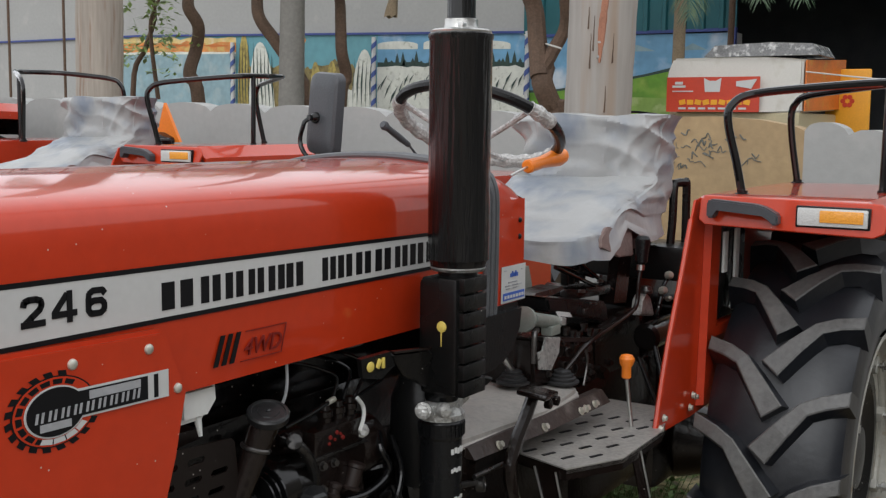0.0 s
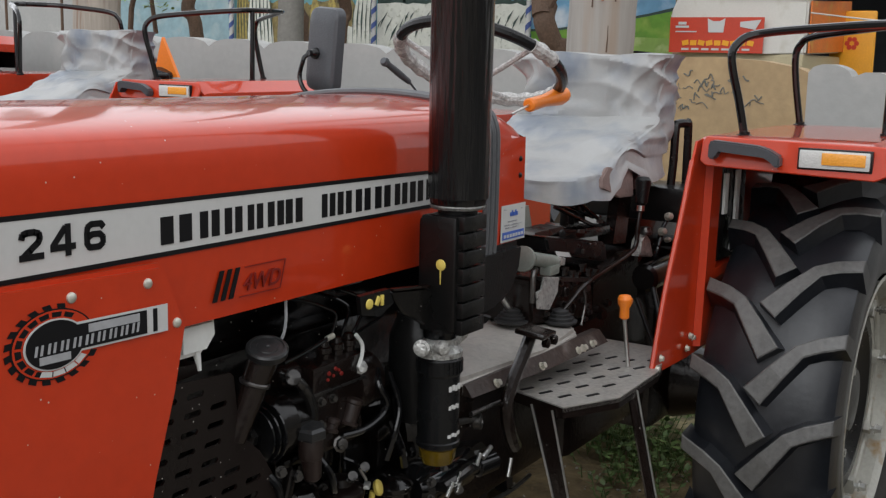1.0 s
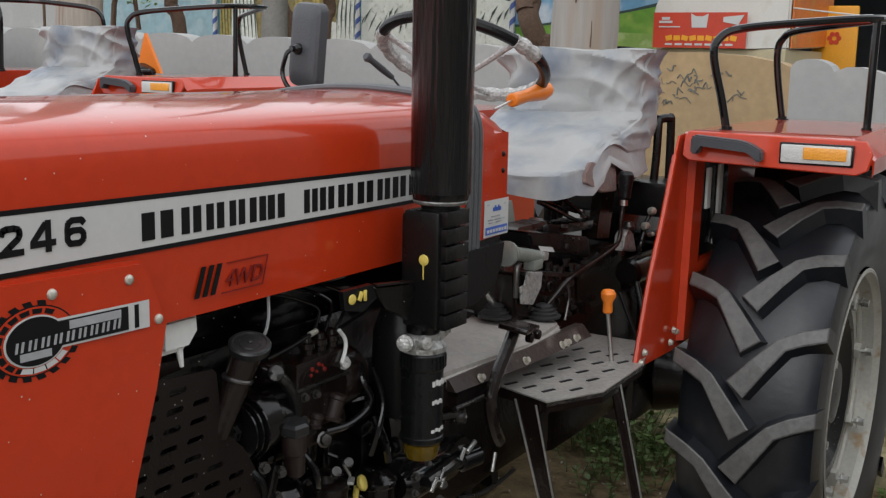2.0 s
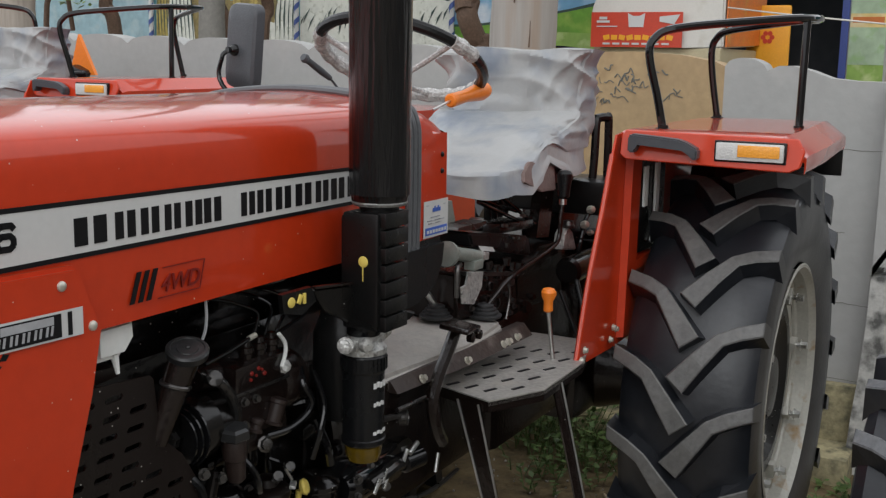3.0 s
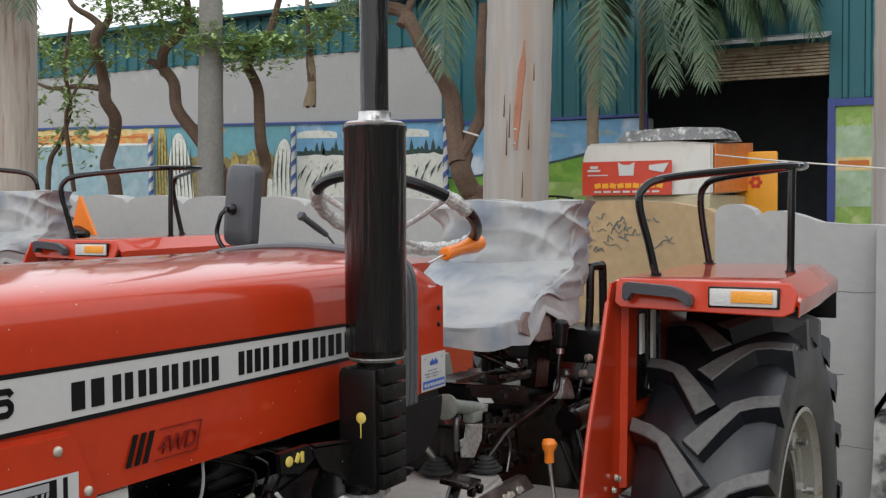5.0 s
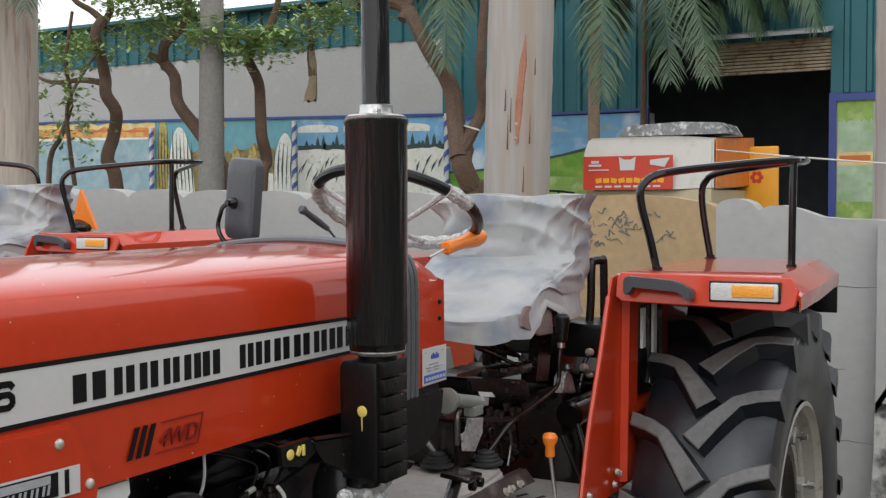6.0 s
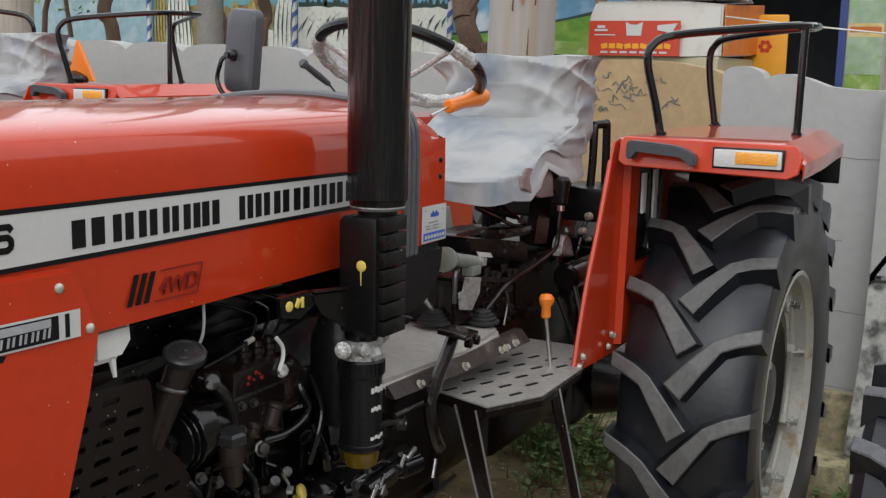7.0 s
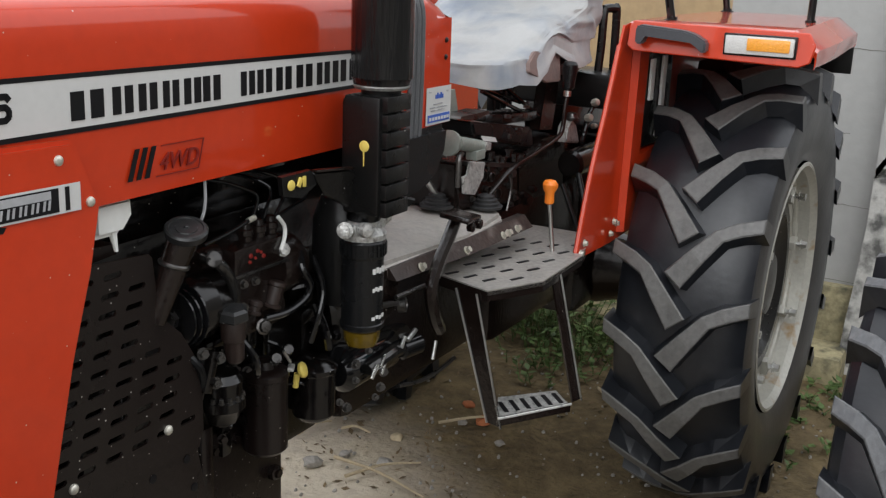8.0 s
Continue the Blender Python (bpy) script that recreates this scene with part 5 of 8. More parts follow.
    prism(bm, [(-0.985, -0.214, 1.098), (-0.672, -0.214, 1.046), (-0.672, -0.214, 1.036), (-0.985, -0.214, 1.088)], (0, 0.03, 0))
    part("top_lip", bm, DULL_STEEL, selector)
    bm = bmesh.new()
    tube(bm, [(-1.00, -0.205, 1.118), (-1.028, -0.214, 1.115), (-1.034, -0.216, 1.10), (-1.034, -0.216, 1.045)], 0.0065, 8, 4)
    part("lever_stop", bm, DULL_STEEL, selector)
    bm = bmesh.new()
    prism(bm, [(-0.978, -0.212, 1.098), (-0.900, -0.212, 1.085), (-0.904, -0.212, 1.049), (-0.945, -0.212, 1.012), (-1.006, -0.212, 1.025), (-1.014, -0.212, 1.067), (-0.988, -0.212, 1.066)], (0, -0.006, 0))
    bmesh.ops.bevel(bm, geom=list(bm.edges), offset=0.0015, segments=1, affect="EDGES")
    part("cover_plate", bm, ALU, selector, "light grey cast cover plate")
    for x, z, r in ((-0.893, 1.050, 0.016), (-0.847, 1.039, 0.013), (-0.811, 0.990, 0.017), (-0.862, 1.008, 0.011)):
        bm = bmesh.new()
        lathe(bm, (x, -0.203, z), (-0.15, -1, 0.1), [(0, r), (0.012, r), (0.014, r * 0.72), (0.006, r * 0.62), (0.006, 0.001)], 16)
        part("port", bm, BROWN_METAL, selector)
    for x, z in ((-0.870, 1.063), (-0.740, 1.030), (-0.735, 0.998), (-0.700, 0.975), (-0.690, 0.958), (-0.790, 1.052), (-0.715, 0.945), (-0.940, 1.000)):
        bm = bmesh.new()
        bolt(bm, (x, -0.206, z), (-0.2, -1, 0.1), 0.0058, 0.009)
        part("housing_bolt", bm, DULL_STEEL, selector)
    bm = bmesh.new()
    tube(bm, [(-0.765, -0.222, 1.033), (-0.760, -0.226, 1.012), (-0.762, -0.226, 0.985), (-0.778, -0.226, 0.943)], 0.0042, 8)
    part("stud_rod", bm, DULL_STEEL, selector)
    bm = bmesh.new()
    lathe(bm, (-0.755, -0.224, 1.036), (-0.2, -1, 0), [(0, 0.010), (0.008, 0.010), (0.010, 0.005)], 8)
    part("rod_nut", bm, DULL_STEEL, selector)
    # gearbox body behind the levers
    bm = bmesh.new()
    prism(bm, [(-0.675, -0.20, 1.050), (-0.50, -0.20, 1.085), (-0.34, -0.20, 1.080), (-0.33, -0.20, 0.90), (-0.66, -0.20, 0.90)], (0, 0.38, 0))
    bmesh.ops.bevel(bm, geom=list(bm.edges), offset=0.015, segments=2, affect="EDGES")
    hyd = part("gearbox_cover", bm, BROWN_METAL, t, "dark brown cast gearbox cover")
    for x, z, r in ((-0.60, 0.935, 0.014), (-0.63, 0.955, 0.009), (-0.565, 0.960, 0.008), (-0.47, 1.065, 0.008), (-0.42, 1.062, 0.008), (-0.52, 1.055, 0.012)):
        bm = bmesh.new()
        bolt(bm, (x, -0.201, z), (-0.3, -1, 0.1), r, 0.012)
        part("cover_bolt", bm, BROWN_METAL, hyd)
    bm = bmesh.new()
    lathe(bm, (-0.52, -0.285, 1.030), (1, 0, 0), [(0, 0.030), (0.01, 0.038), (0.20, 0.038), (0.24, 0.034), (0.26, 0.02)], 22)
    part("lift_cylinder", bm, ENGINE, hyd)
    # grey-green steering cylinder and its bracket
    bm = bmesh.new()
    rod(bm, (-1.02, -0.20, 1.146), (-0.885, -0.20, 1.118), 0.0165, seg=18)
    cyl = part("steering_cylinder", bm, GREEN_GREY, t, "grey-green steering cylinder")
    bm = bmesh.new()
    lathe(bm, (-1.055, -0.195, 1.150), (1, 0, -0.2), [(0, 0.016), (0.004, 0.030), (0.014, 0.030), (0.018, 0.024), (0.026, 0.024), (0.03, 0.018)], 22)
    part("end_flange", bm, GREEN_GREY, cyl)
    bm = bmesh.new()
    box(bm, (-0.925, -0.204, 1.106), (0.050, 0.030, 0.024), 0.005)
    part("clamp_block", bm, GREEN_GREY, cyl)
    bm = bmesh.new()
    box(bm, (-0.885, -0.202, 1.122), (0.030, 0.034, 0.020), 0.004, Euler((0, 0.2, 0)))
    part("rod_end", bm, ALU, cyl)
    bm = bmesh.new()
    prism(bm, [(-0.92, -0.12, 1.25), (-0.885, -0.12, 1.25), (-0.862, -0.12, 1.19), (-0.865, -0.12, 1.13), (-0.915, -0.12, 1.085), (-0.945, -0.12, 1.11)], (0, 0.015, 0))
    part("steering_bracket", bm, GREEN_GREY, cyl)
    bm = bmesh.new()
    prism(bm, [(-1.05, -0.06, 1.0), (-0.82, -0.06, 1.0), (-0.84, -0.06, 1.10), (-1.05, -0.06, 1.09)], (0, 0.05, 0))
    part("red_bracket", bm, RED, t)
    bm = bmesh.new()
    lathe(bm, (-0.905, -0.12, 0.975), (0, 0, 1), [(0, 0.03), (0.02, 0.028), (0.022, 0.01)], 12)
    part("red_plug", bm, RED, t)
    # tray and scissor base under the seat
    bm = bmesh.new()
    prism(bm, [(-0.955, -0.205, 1.188), (-0.60, -0.205, 1.132), (-0.58, -0.205, 1.075), (-0.935, -0.205, 1.150)], (0, 0.20, 0))
    bmesh.ops.bevel(bm, geom=list(bm.edges), offset=0.006, segments=2, affect="EDGES")
    tray = part("valve_tray", bm, BLACK_PLASTIC, t, "black tray under the seat with pale lip")
    bm = bmesh.new()
    prism(bm, [(-1.005, -0.20, 1.199), (-0.925, -0.20, 1.188), (-0.85, -0.20, 1.196), (-0.86, -0.20, 1.203), (-0.925, -0.20, 1.203), (-1.000, -0.20, 1.204)], (0, 0.06, 0))
    part("lip", bm, DULL_STEEL, tray)
    bm = bmesh.new()
    prism(bm, [(-0.907, -0.208, 1.149), (-0.830, -0.208, 1.135), (-0.815, -0.208, 1.121), (-0.895, -0.208, 1.135)], (0, 0.002, 0))
    part("label_plate", bm, WHITE_DECAL, tray, "small pale label plate")
    bm = bmesh.new()
    box(bm, (-0.57, -0.13, 1.150), (0.22, 0.05, 0.026), 0.004, Euler((0, 0.05, 0)))
    slide = part("seat_slide", bm, BROWN_METAL, tray)
    for x, z, sx, sz in ((-0.66, 1.163, 0.030, 0.010), (-0.60, 1.160, 0.055, 0.006), (-0.545, 1.176, 0.030, 0.008), (-0.755, 1.128, 0.010, 0.012), (-0.70, 1.140, 0.035, 0.006)):
        bm = bmesh.new()
        box(bm, (x, -0.212 if x < -0.69 else -0.16, z), (sx, 0.008, sz), 0.002, Euler((0, 0.12, 0)))
        part("clip", bm, DULL_STEEL, tray)
    for x, z in ((-0.703, 1.068), (-0.805, 1.078), (-0.74, 1.085), (-0.77, 1.070), (-0.845, 1.092), (-0.66, 1.060)):
        bm = bmesh.new()
        lathe(bm, (x, -0.206, z - 0.012), (0, 0, 1), [(0, 0.0075), (0.012, 0.0075), (0.013, 0.0105), (0.021, 0.0105), (0.023, 0.005)], 8)
        part("stud", bm, BROWN_METAL, selector)
    base = bmesh.new()
    box(base, (-0.57, -0.04, 1.135), (0.34, 0.10, 0.018), 0.004)
    base_ob = part("seat_base", base, BROWN_METAL, t, "dark scissor seat base")
    for a, b in (((-0.80, -0.15, 1.240), (-0.56, -0.15, 1.165)), ((-0.78, -0.12, 1.25), (-0.50, -0.12, 1.180)), ((-0.44, -0.15, 1.14), (-0.66, -0.13, 1.25))):
        bm = bmesh.new()
        rod(bm, a, b, 0.0055)
        part("scissor_arm", bm, BLACK_GLOSS, base_ob)
    bm = bmesh.new()
    prism(bm, [(-0.40, -0.155, 1.245), (-0.315, -0.155, 1.240), (-0.345, -0.155, 1.09), (-0.435, -0.155, 1.10)], (0, 0.03, 0))
    part("seat_post", bm, BROWN_METAL, base_ob)
    bm = bmesh.new()
    box(bm, (-0.16, -0.1, 1.20), (0.2, 0.4, 0.10), 0.01)
    part("seat_rail", bm, BLACK_PAINT, base_ob)
    for i in range(4):
        bm = bmesh.new()
        box(bm, (-0.64 + 0.035 * i, -0.10, 1.20), (0.012, 0.02, 0.06), 0.002)
        part("spring", bm, BLACK_PAINT, base_ob)
    # filler neck and union nuts on the lift cover
    bm = bmesh.new()
    prism(bm, [(-0.462, -0.25, 1.122), (-0.432, -0.25, 1.142), (-0.398, -0.25, 1.122), (-0.362, -0.25, 1.062), (-0.470, -0.25, 1.080)], (0, 0.03, 0))
    bmesh.ops.bevel(bm, geom=list(bm.edges), offset=0.005, segments=2, affect="EDGES")
    neck = part("filler_neck", bm, ALU, t, "light cast filler neck on the lift cover")
    bm = bmesh.new()
    lathe(bm, (-0.425, -0.245, 1.135), (0.05, 0, 1), [(0, 0.018), (0.008, 0.019), (0.013, 0.015), (0.020, 0.014), (0.022, 0.006)], 12)
    part("cap", bm, DULL_STEEL, neck)
    for x, z, r in ((-0.301, 1.172, 0.012), (-0.345, 1.134, 0.012), (-0.30, 1.105, 0.008)):
        bm = bmesh.new()
        lathe(bm, (x, -0.26, z), (-0.6, -1, 0.3), [(0, r), (0.012, r), (0.018, r * 0.7), (0.020, r * 0.2)], 8)
        part("union_nut", bm, ZINC, neck)
    for line in ([(-0.30, -0.26, 1.165), (-0.335, -0.255, 1.13), (-0.35, -0.25, 1.07), (-0.36, -0.24, 1.0)], [(-0.34, -0.262, 1.13), (-0.375, -0.265, 1.09), (-0.38, -0.26, 1.03)]):
        bm = bmesh.new()
        tube(bm, line, 0.006, 8)
        part("lift_pipe", bm, BLACK_GLOSS, neck)


def seat(t):
    bm = bmesh.new()
    box(bm, (-0.50, 0.0, 1.285), (0.46, 0.42, 0.07), 0.03)
    box(bm, (-0.245, 0.0, 1.45), (0.10, 0.42, 0.34), 0.04, Euler((0, 0.12, 0)))
    part("seat", bm, VINYL, t, "dark vinyl driver's seat with backrest")
    bm = bmesh.new()
    prism(bm, [(-0.656, -0.226, 1.335), (-0.494, -0.226, 1.325), (-0.500, -0.236, 1.247), (-0.600, -0.238, 1.252), (-0.663, -0.234, 1.275), (-0.70, -0.230, 1.285), (-0.69, -0.224, 1.31)], (0, 0.012, 0))
    bmesh.ops.bevel(bm, geom=list(bm.edges), offset=0.003, segments=2, affect="EDGES")
    part("seat_skirt", bm, CANVAS, t, "brown-grey fabric seat skirt")
    bm = bmesh.new()
    tube(bm, [(-0.17, -0.215, 1.24), (-0.165, -0.218, 1.32), (-0.16, -0.218, 1.415), (-0.15, -0.222, 1.428), (-0.12, -0.236, 1.428), (-0.11, -0.238, 1.415), (-0.105, -0.238, 1.25)], 0.013, 8, 4)
    part("seat_guard", bm, BLACK_PAINT, t, "black tube beside the seat")


def steering(t):
    c, ax = Vector((-0.875, 0.034, 1.592)), Vector((0.457, 0, 0.889)).normalized()
    u = Vector((0, 1, 0))
    w = ax.cross(u)
    P = lambda a, r=0.207: c + r * (u * math.cos(a) + w * math.sin(a))
    bm = bmesh.new()
    n = 48
    skin(bm, [[P(2 * math.pi * i / n, 0.207 + 0.0145 * math.cos(b)) + ax * 0.0145 * math.sin(b) for b in (2 * math.pi * j / 10 for j in range(10))] for i in range(n)], closed=True)
    wheel_ob = part("steering_wheel", bm, BLACK_PLASTIC, t, "black steering wheel partly wrapped in film")
    bm = bmesh.new()
    for a in (2.72, 2.72 - 2 * math.pi / 3, 2.72 + 2 * math.pi / 3):
        tube(bm, [c - ax * 0.045, c - ax * 0.040 + (P(a, 0.07) - c), P(a, 0.2)], 0.0075, 8, 4)
    lathe(bm, c - ax * 0.06, ax, [(0, 0.03), (0.03, 0.035), (0.045, 0.03), (0.05, 0.01)], 16)
    rod(bm, c - ax * 0.06, c - ax * 0.42, 0.022)
    part("spokes", bm, WRAP_GREY, wheel_ob)
    bm = bmesh.new()
    for a0, a1, m in ((2.68, 3.06, 10), (3.85, 7.0, 60)):
        skin(bm, [[P(a0 + (a1 - a0) * i / m, 0.207 + (0.018 + 0.002 * math.sin(5.0 * i)) * math.cos(b)) + ax * (0.018 + 0.002 * math.sin(5.0 * i)) * math.sin(b)
                   for b in (2 * math.pi * j / 10 for j in range(10))] for i in range(m + 1)])
    pieces("film_wrap", bm, WRAP_GREY, wheel_ob, "crumpled protective film")
    bm = bmesh.new()
    rod(bm, (-0.99, -0.12, 1.475), (-0.875, -0.12, 1.500), 0.003)
    tl = part("throttle_rod", bm, STEEL, t, "hand throttle with orange grip")
    bm = bmesh.new()
    lathe(bm, (-0.905, -0.12, 1.494), (1, 0.0, 0.12), [(0, 0.013), (0.004, 0.017), (0.08, 0.0155), (0.13, 0.020), (0.165, 0.0235), (0.19, 0.020), (0.197, 0.007)], 18)
    part("grip", bm, ORANGE, tl)
    bm = bmesh.new()
    lathe(bm, (-1.045, 0.21, 1.592), (0.75, -0.1, -0.40), [(0, 0.009), (0.008, 0.012), (0.02, 0.008), (0.07, 0.009), (0.11, 0.007), (0.115, 0.003)], 12)
    rod(bm, (-0.95, 0.197, 1.542), (-0.885, 0.19, 1.487), 0.003)
    part("stop_handle", bm, MIRROR_BACK, t, "film-wrapped pull handle")


def mirror(t):
    bm = bmesh.new()
    c = Vector((-0.97, 0.45, 1.616))
    rot = Euler((0.075, 0.03, radians(-12)))
    turn = rot.to_matrix()
    corner = []
    for sy, sz, a0 in ((1, 1, 0), (-1, 1, 90), (-1, -1, 180), (1, -1, 270)):
        for k in range(5):
            a = radians(a0 + 22.5 * k)
            corner.append((sy * 0.034 + 0.024 * math.cos(a), sz * 0.085 + 0.024 * math.sin(a)))
    skin(bm, [[c + turn @ Vector((dx, y * f, z * f)) for y, z in corner] for dx, f in ((0.018, 0.96), (0.016, 1.0), (0.004, 1.0), (-0.008, 0.96), (-0.015, 0.85), (-0.018, 0.6))])
    m = part("mirror", bm, MIRROR_BACK, t, "black rear-view mirror on a stalk")
    bm = bmesh.new()
    lathe(bm, c + Vector((-0.012, 0.015, -0.01)), (-1, 0.2, 0), [(0, 0.016), (0.012, 0.014), (0.02, 0.008), (0.03, 0.008)], 14)
    tube(bm, [c + Vector((-0.035, 0.02, -0.01)), c + Vector((-0.045, 0.035, -0.03)), c + Vector((-0.05, 0.03, -0.10)), Vector((-1.06, 0.30, 1.40)), Vector((-1.20, 0.26, 1.36))], 0.006, 8)
    part("stalk", bm, BLACK_GLOSS, m)


def tractor():
    t = thing("tractor", (0, 0, 0), "red farm tractor with white hood stripe, muddy black tyres", "tractor", "tractors in the yard")
    hood_parts(t)
    exhaust(t)
    fuel_filter(t)
    engine(t)
    guard(t)
    platform(t)
    seat(t)
    steering(t)
    mirror(t)
    fender(t, -1)
    fender(t, 1)
    wheel("rear_wheel", t, (0, -0.642, 0.645), -1, spin=13.7)
    wheel("rear_wheel", t, (0, 0.642, 0.645), 1, spin=13.7)
    wheel("front_wheel", t, (-2.50, -0.66, 0.42), -1, radius=0.44, half=0.11, count=16)
    wheel("front_wheel", t, (-2.50, 0.66, 0.42), 1, radius=0.44, half=0.11, count=16)
    bm = bmesh.new()
    box(bm, (-2.50, 0, 0.42), (0.14, 1.1, 0.12), 0.02)
    box(bm, (-2.40, 0, 0.56), (0.5, 0.3, 0.2), 0.02)
    part("front_axle", bm, BROWN_METAL, t)
    return t


TRACTOR = tractor()


def neighbour(m):
    """Another tractor of the row; its steering wheel and mirror are packed away under sheets."""
    t = copy_thing(TRACTOR, m)
    for o in list(t.children_recursive):
        if o.name.split(".")[0] in ("steering_wheel", "spokes", "film_wrap", "mirror", "stalk", "throttle_rod", "grip", "stop_handle", "muffler", "collar", "pipe", "neck"):
            bpy.data.objects.remove(o)
    return t


SECOND = neighbour(pose(0.45, 2.63, 0.068))
THIRD = neighbour(pose(0.55, 5.1, 0.14) @ Matrix.Scale(1.08, 4))
for o in list(TRACTOR.children):  # its far fender carries no rail
    if o.name.split(".")[0] == "hand_rail" and sum(v.co.y for v in o.data.vertices) > 0:
        for piece in list(o.children_recursive):
            bpy.data.objects.remove(piece)
        bpy.data.objects.remove(o)
for o in SECOND.children:
    if o.name.split(".")[0] == "hand_rail" and sum(v.co.y for v in o.data.vertices) > 0:
        o.location, o.scale = (-0.076, -0.11, -0.17), (0.82, 1, 1.12)
bm = bmesh.new()
prism(bm, [(0.42, 0.42, 1.41), (0.42, 0.24, 1.41), (0.42, 0.35, 1.615)], (0.02, 0, 0))
part("warning_triangle", bm, ORANGE, SECOND, "orange slow-vehicle triangle")
bm = bmesh.new()
lathe(bm, (0.40, 0.33, 1.41), (0, -0.4, 1), [(0, 0.05), (0.03, 0.055), (0.04, 0.04)], 14)
part("work_lamp", bm, BLACK_PLASTIC, SECOND)


# ---------------------------------------------------------------- ground and yard wall
def ground_material():
    m = bpy.data.materials.new("yard_soil")
    m.use_nodes = True
    n, l = m.node_tree.nodes, m.node_tree.links
    b = n["Principled BSDF"]
    co = n.new("ShaderNodeTexCoord")
    big, mid, fine = (n.new("ShaderNodeTexNoise") for _ in range(3))
    for t, s in ((big, 1.3), (mid, 9.0), (fine, 38.0)):
        t.inputs["Scale"].default_value, t.inputs["Detail"].default_value = s, 8.0
        l.new(co.outputs["Object"], t.inputs["Vector"])
    ramp = n.new("ShaderNodeValToRGB")
    e = ramp.color_ramp.elements
    e[0].position, e[0].color = 0.30, (0.14, 0.118, 0.09, 1)
    e[1].position, e[1].color = 0.56, (0.56, 0.49, 0.38, 1)
    mid_e = e.new(0.5)
    mid_e.color = (0.48, 0.415, 0.33, 1)
    add = n.new("ShaderNodeMath")
    add.operation = "MULTIPLY_ADD"
    add.inputs[1].default_value, add.inputs[2].default_value = 0.35, 0.0
    l.new(mid.outputs["Fac"], add.inputs[0])
    add2 = n.new("ShaderNodeMath")
    add2.operation = "MULTIPLY_ADD"
    add2.inputs[1].default_value = 0.65
    l.new(big.outputs["Fac"], add2.inputs[0])
    l.new(add.outputs[0], add2.inputs[2])
    l.new(add2.outputs[0], ramp.inputs["Fac"])
    # darker brown soil with litter under and beyond the tractor, paler earth on the near side
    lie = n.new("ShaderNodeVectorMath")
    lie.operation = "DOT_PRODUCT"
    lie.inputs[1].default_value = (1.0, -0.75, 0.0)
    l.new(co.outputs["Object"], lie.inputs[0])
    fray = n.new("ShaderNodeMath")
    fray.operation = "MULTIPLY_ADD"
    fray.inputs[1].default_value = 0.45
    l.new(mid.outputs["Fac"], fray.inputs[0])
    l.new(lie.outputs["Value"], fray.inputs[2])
    dark_side = n.new("ShaderNodeMapRange")
    dark_side.inputs["From Min"].default_value, dark_side.inputs["From Max"].default_value = -0.72, -0.12
    l.new(fray.outputs[0], dark_side.inputs["Value"])
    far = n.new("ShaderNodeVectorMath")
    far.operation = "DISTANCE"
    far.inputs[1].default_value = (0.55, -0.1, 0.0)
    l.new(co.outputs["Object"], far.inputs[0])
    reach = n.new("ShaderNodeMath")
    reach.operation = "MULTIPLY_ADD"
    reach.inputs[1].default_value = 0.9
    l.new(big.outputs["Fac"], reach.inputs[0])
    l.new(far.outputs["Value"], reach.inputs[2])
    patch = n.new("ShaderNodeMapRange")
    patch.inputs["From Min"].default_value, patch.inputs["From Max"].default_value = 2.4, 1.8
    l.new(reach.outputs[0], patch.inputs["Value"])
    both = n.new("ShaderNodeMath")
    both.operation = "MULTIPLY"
    l.new(dark_side.outputs[0], both.inputs[0])
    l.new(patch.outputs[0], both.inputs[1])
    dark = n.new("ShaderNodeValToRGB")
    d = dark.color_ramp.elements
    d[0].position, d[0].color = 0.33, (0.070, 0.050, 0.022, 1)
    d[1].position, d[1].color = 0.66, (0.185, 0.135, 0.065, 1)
    blend = n.new("ShaderNodeMath")  # broad mottling with a little grit
    blend.operation = "MULTIPLY_ADD"
    blend.inputs[1].default_value = 0.35
    l.new(fine.outputs["Fac"], blend.inputs[0])
    broad = n.new("ShaderNodeMath")
    broad.operation = "MULTIPLY"
    broad.inputs[1].default_value = 0.65
    l.new(mid.outputs["Fac"], broad.inputs[0])
    l.new(broad.outputs[0], blend.inputs[2])
    l.new(blend.outputs[0], dark.inputs["Fac"])
    soil_blend = n.new("ShaderNodeMix")
    soil_blend.data_type = "RGBA"
    l.new(both.outputs[0], soil_blend.inputs["Factor"])
    # the palest patch lies before the tractor; darker brown earth round it
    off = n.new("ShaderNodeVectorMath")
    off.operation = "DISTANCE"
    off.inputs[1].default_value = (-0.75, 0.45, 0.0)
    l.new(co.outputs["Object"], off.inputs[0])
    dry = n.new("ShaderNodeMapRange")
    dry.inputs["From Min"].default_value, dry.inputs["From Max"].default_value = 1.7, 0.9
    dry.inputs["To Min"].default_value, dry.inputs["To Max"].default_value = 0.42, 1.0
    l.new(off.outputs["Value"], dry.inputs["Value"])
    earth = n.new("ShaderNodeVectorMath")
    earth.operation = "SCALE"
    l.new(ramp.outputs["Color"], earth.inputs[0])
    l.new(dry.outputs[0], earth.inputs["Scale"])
    l.new(earth.outputs[0], soil_blend.inputs["A"])
    l.new(dark.outputs["Color"], soil_blend.inputs["B"])
    l.new(soil_blend.outputs["Result"], b.inputs["Base Color"])
    b.inputs["Roughness"].default_value = 0.9
    bp = n.new("ShaderNodeBump")
    bp.inputs["Strength"].default_value, bp.inputs["Distance"].default_value = 0.4, 0.03
    mixh = n.new("ShaderNodeMath")
    mixh.operation = "ADD"
    l.new(mid.outputs["Fac"], mixh.inputs[0])
    l.new(fine.outputs["Fac"], mixh.inputs[1])
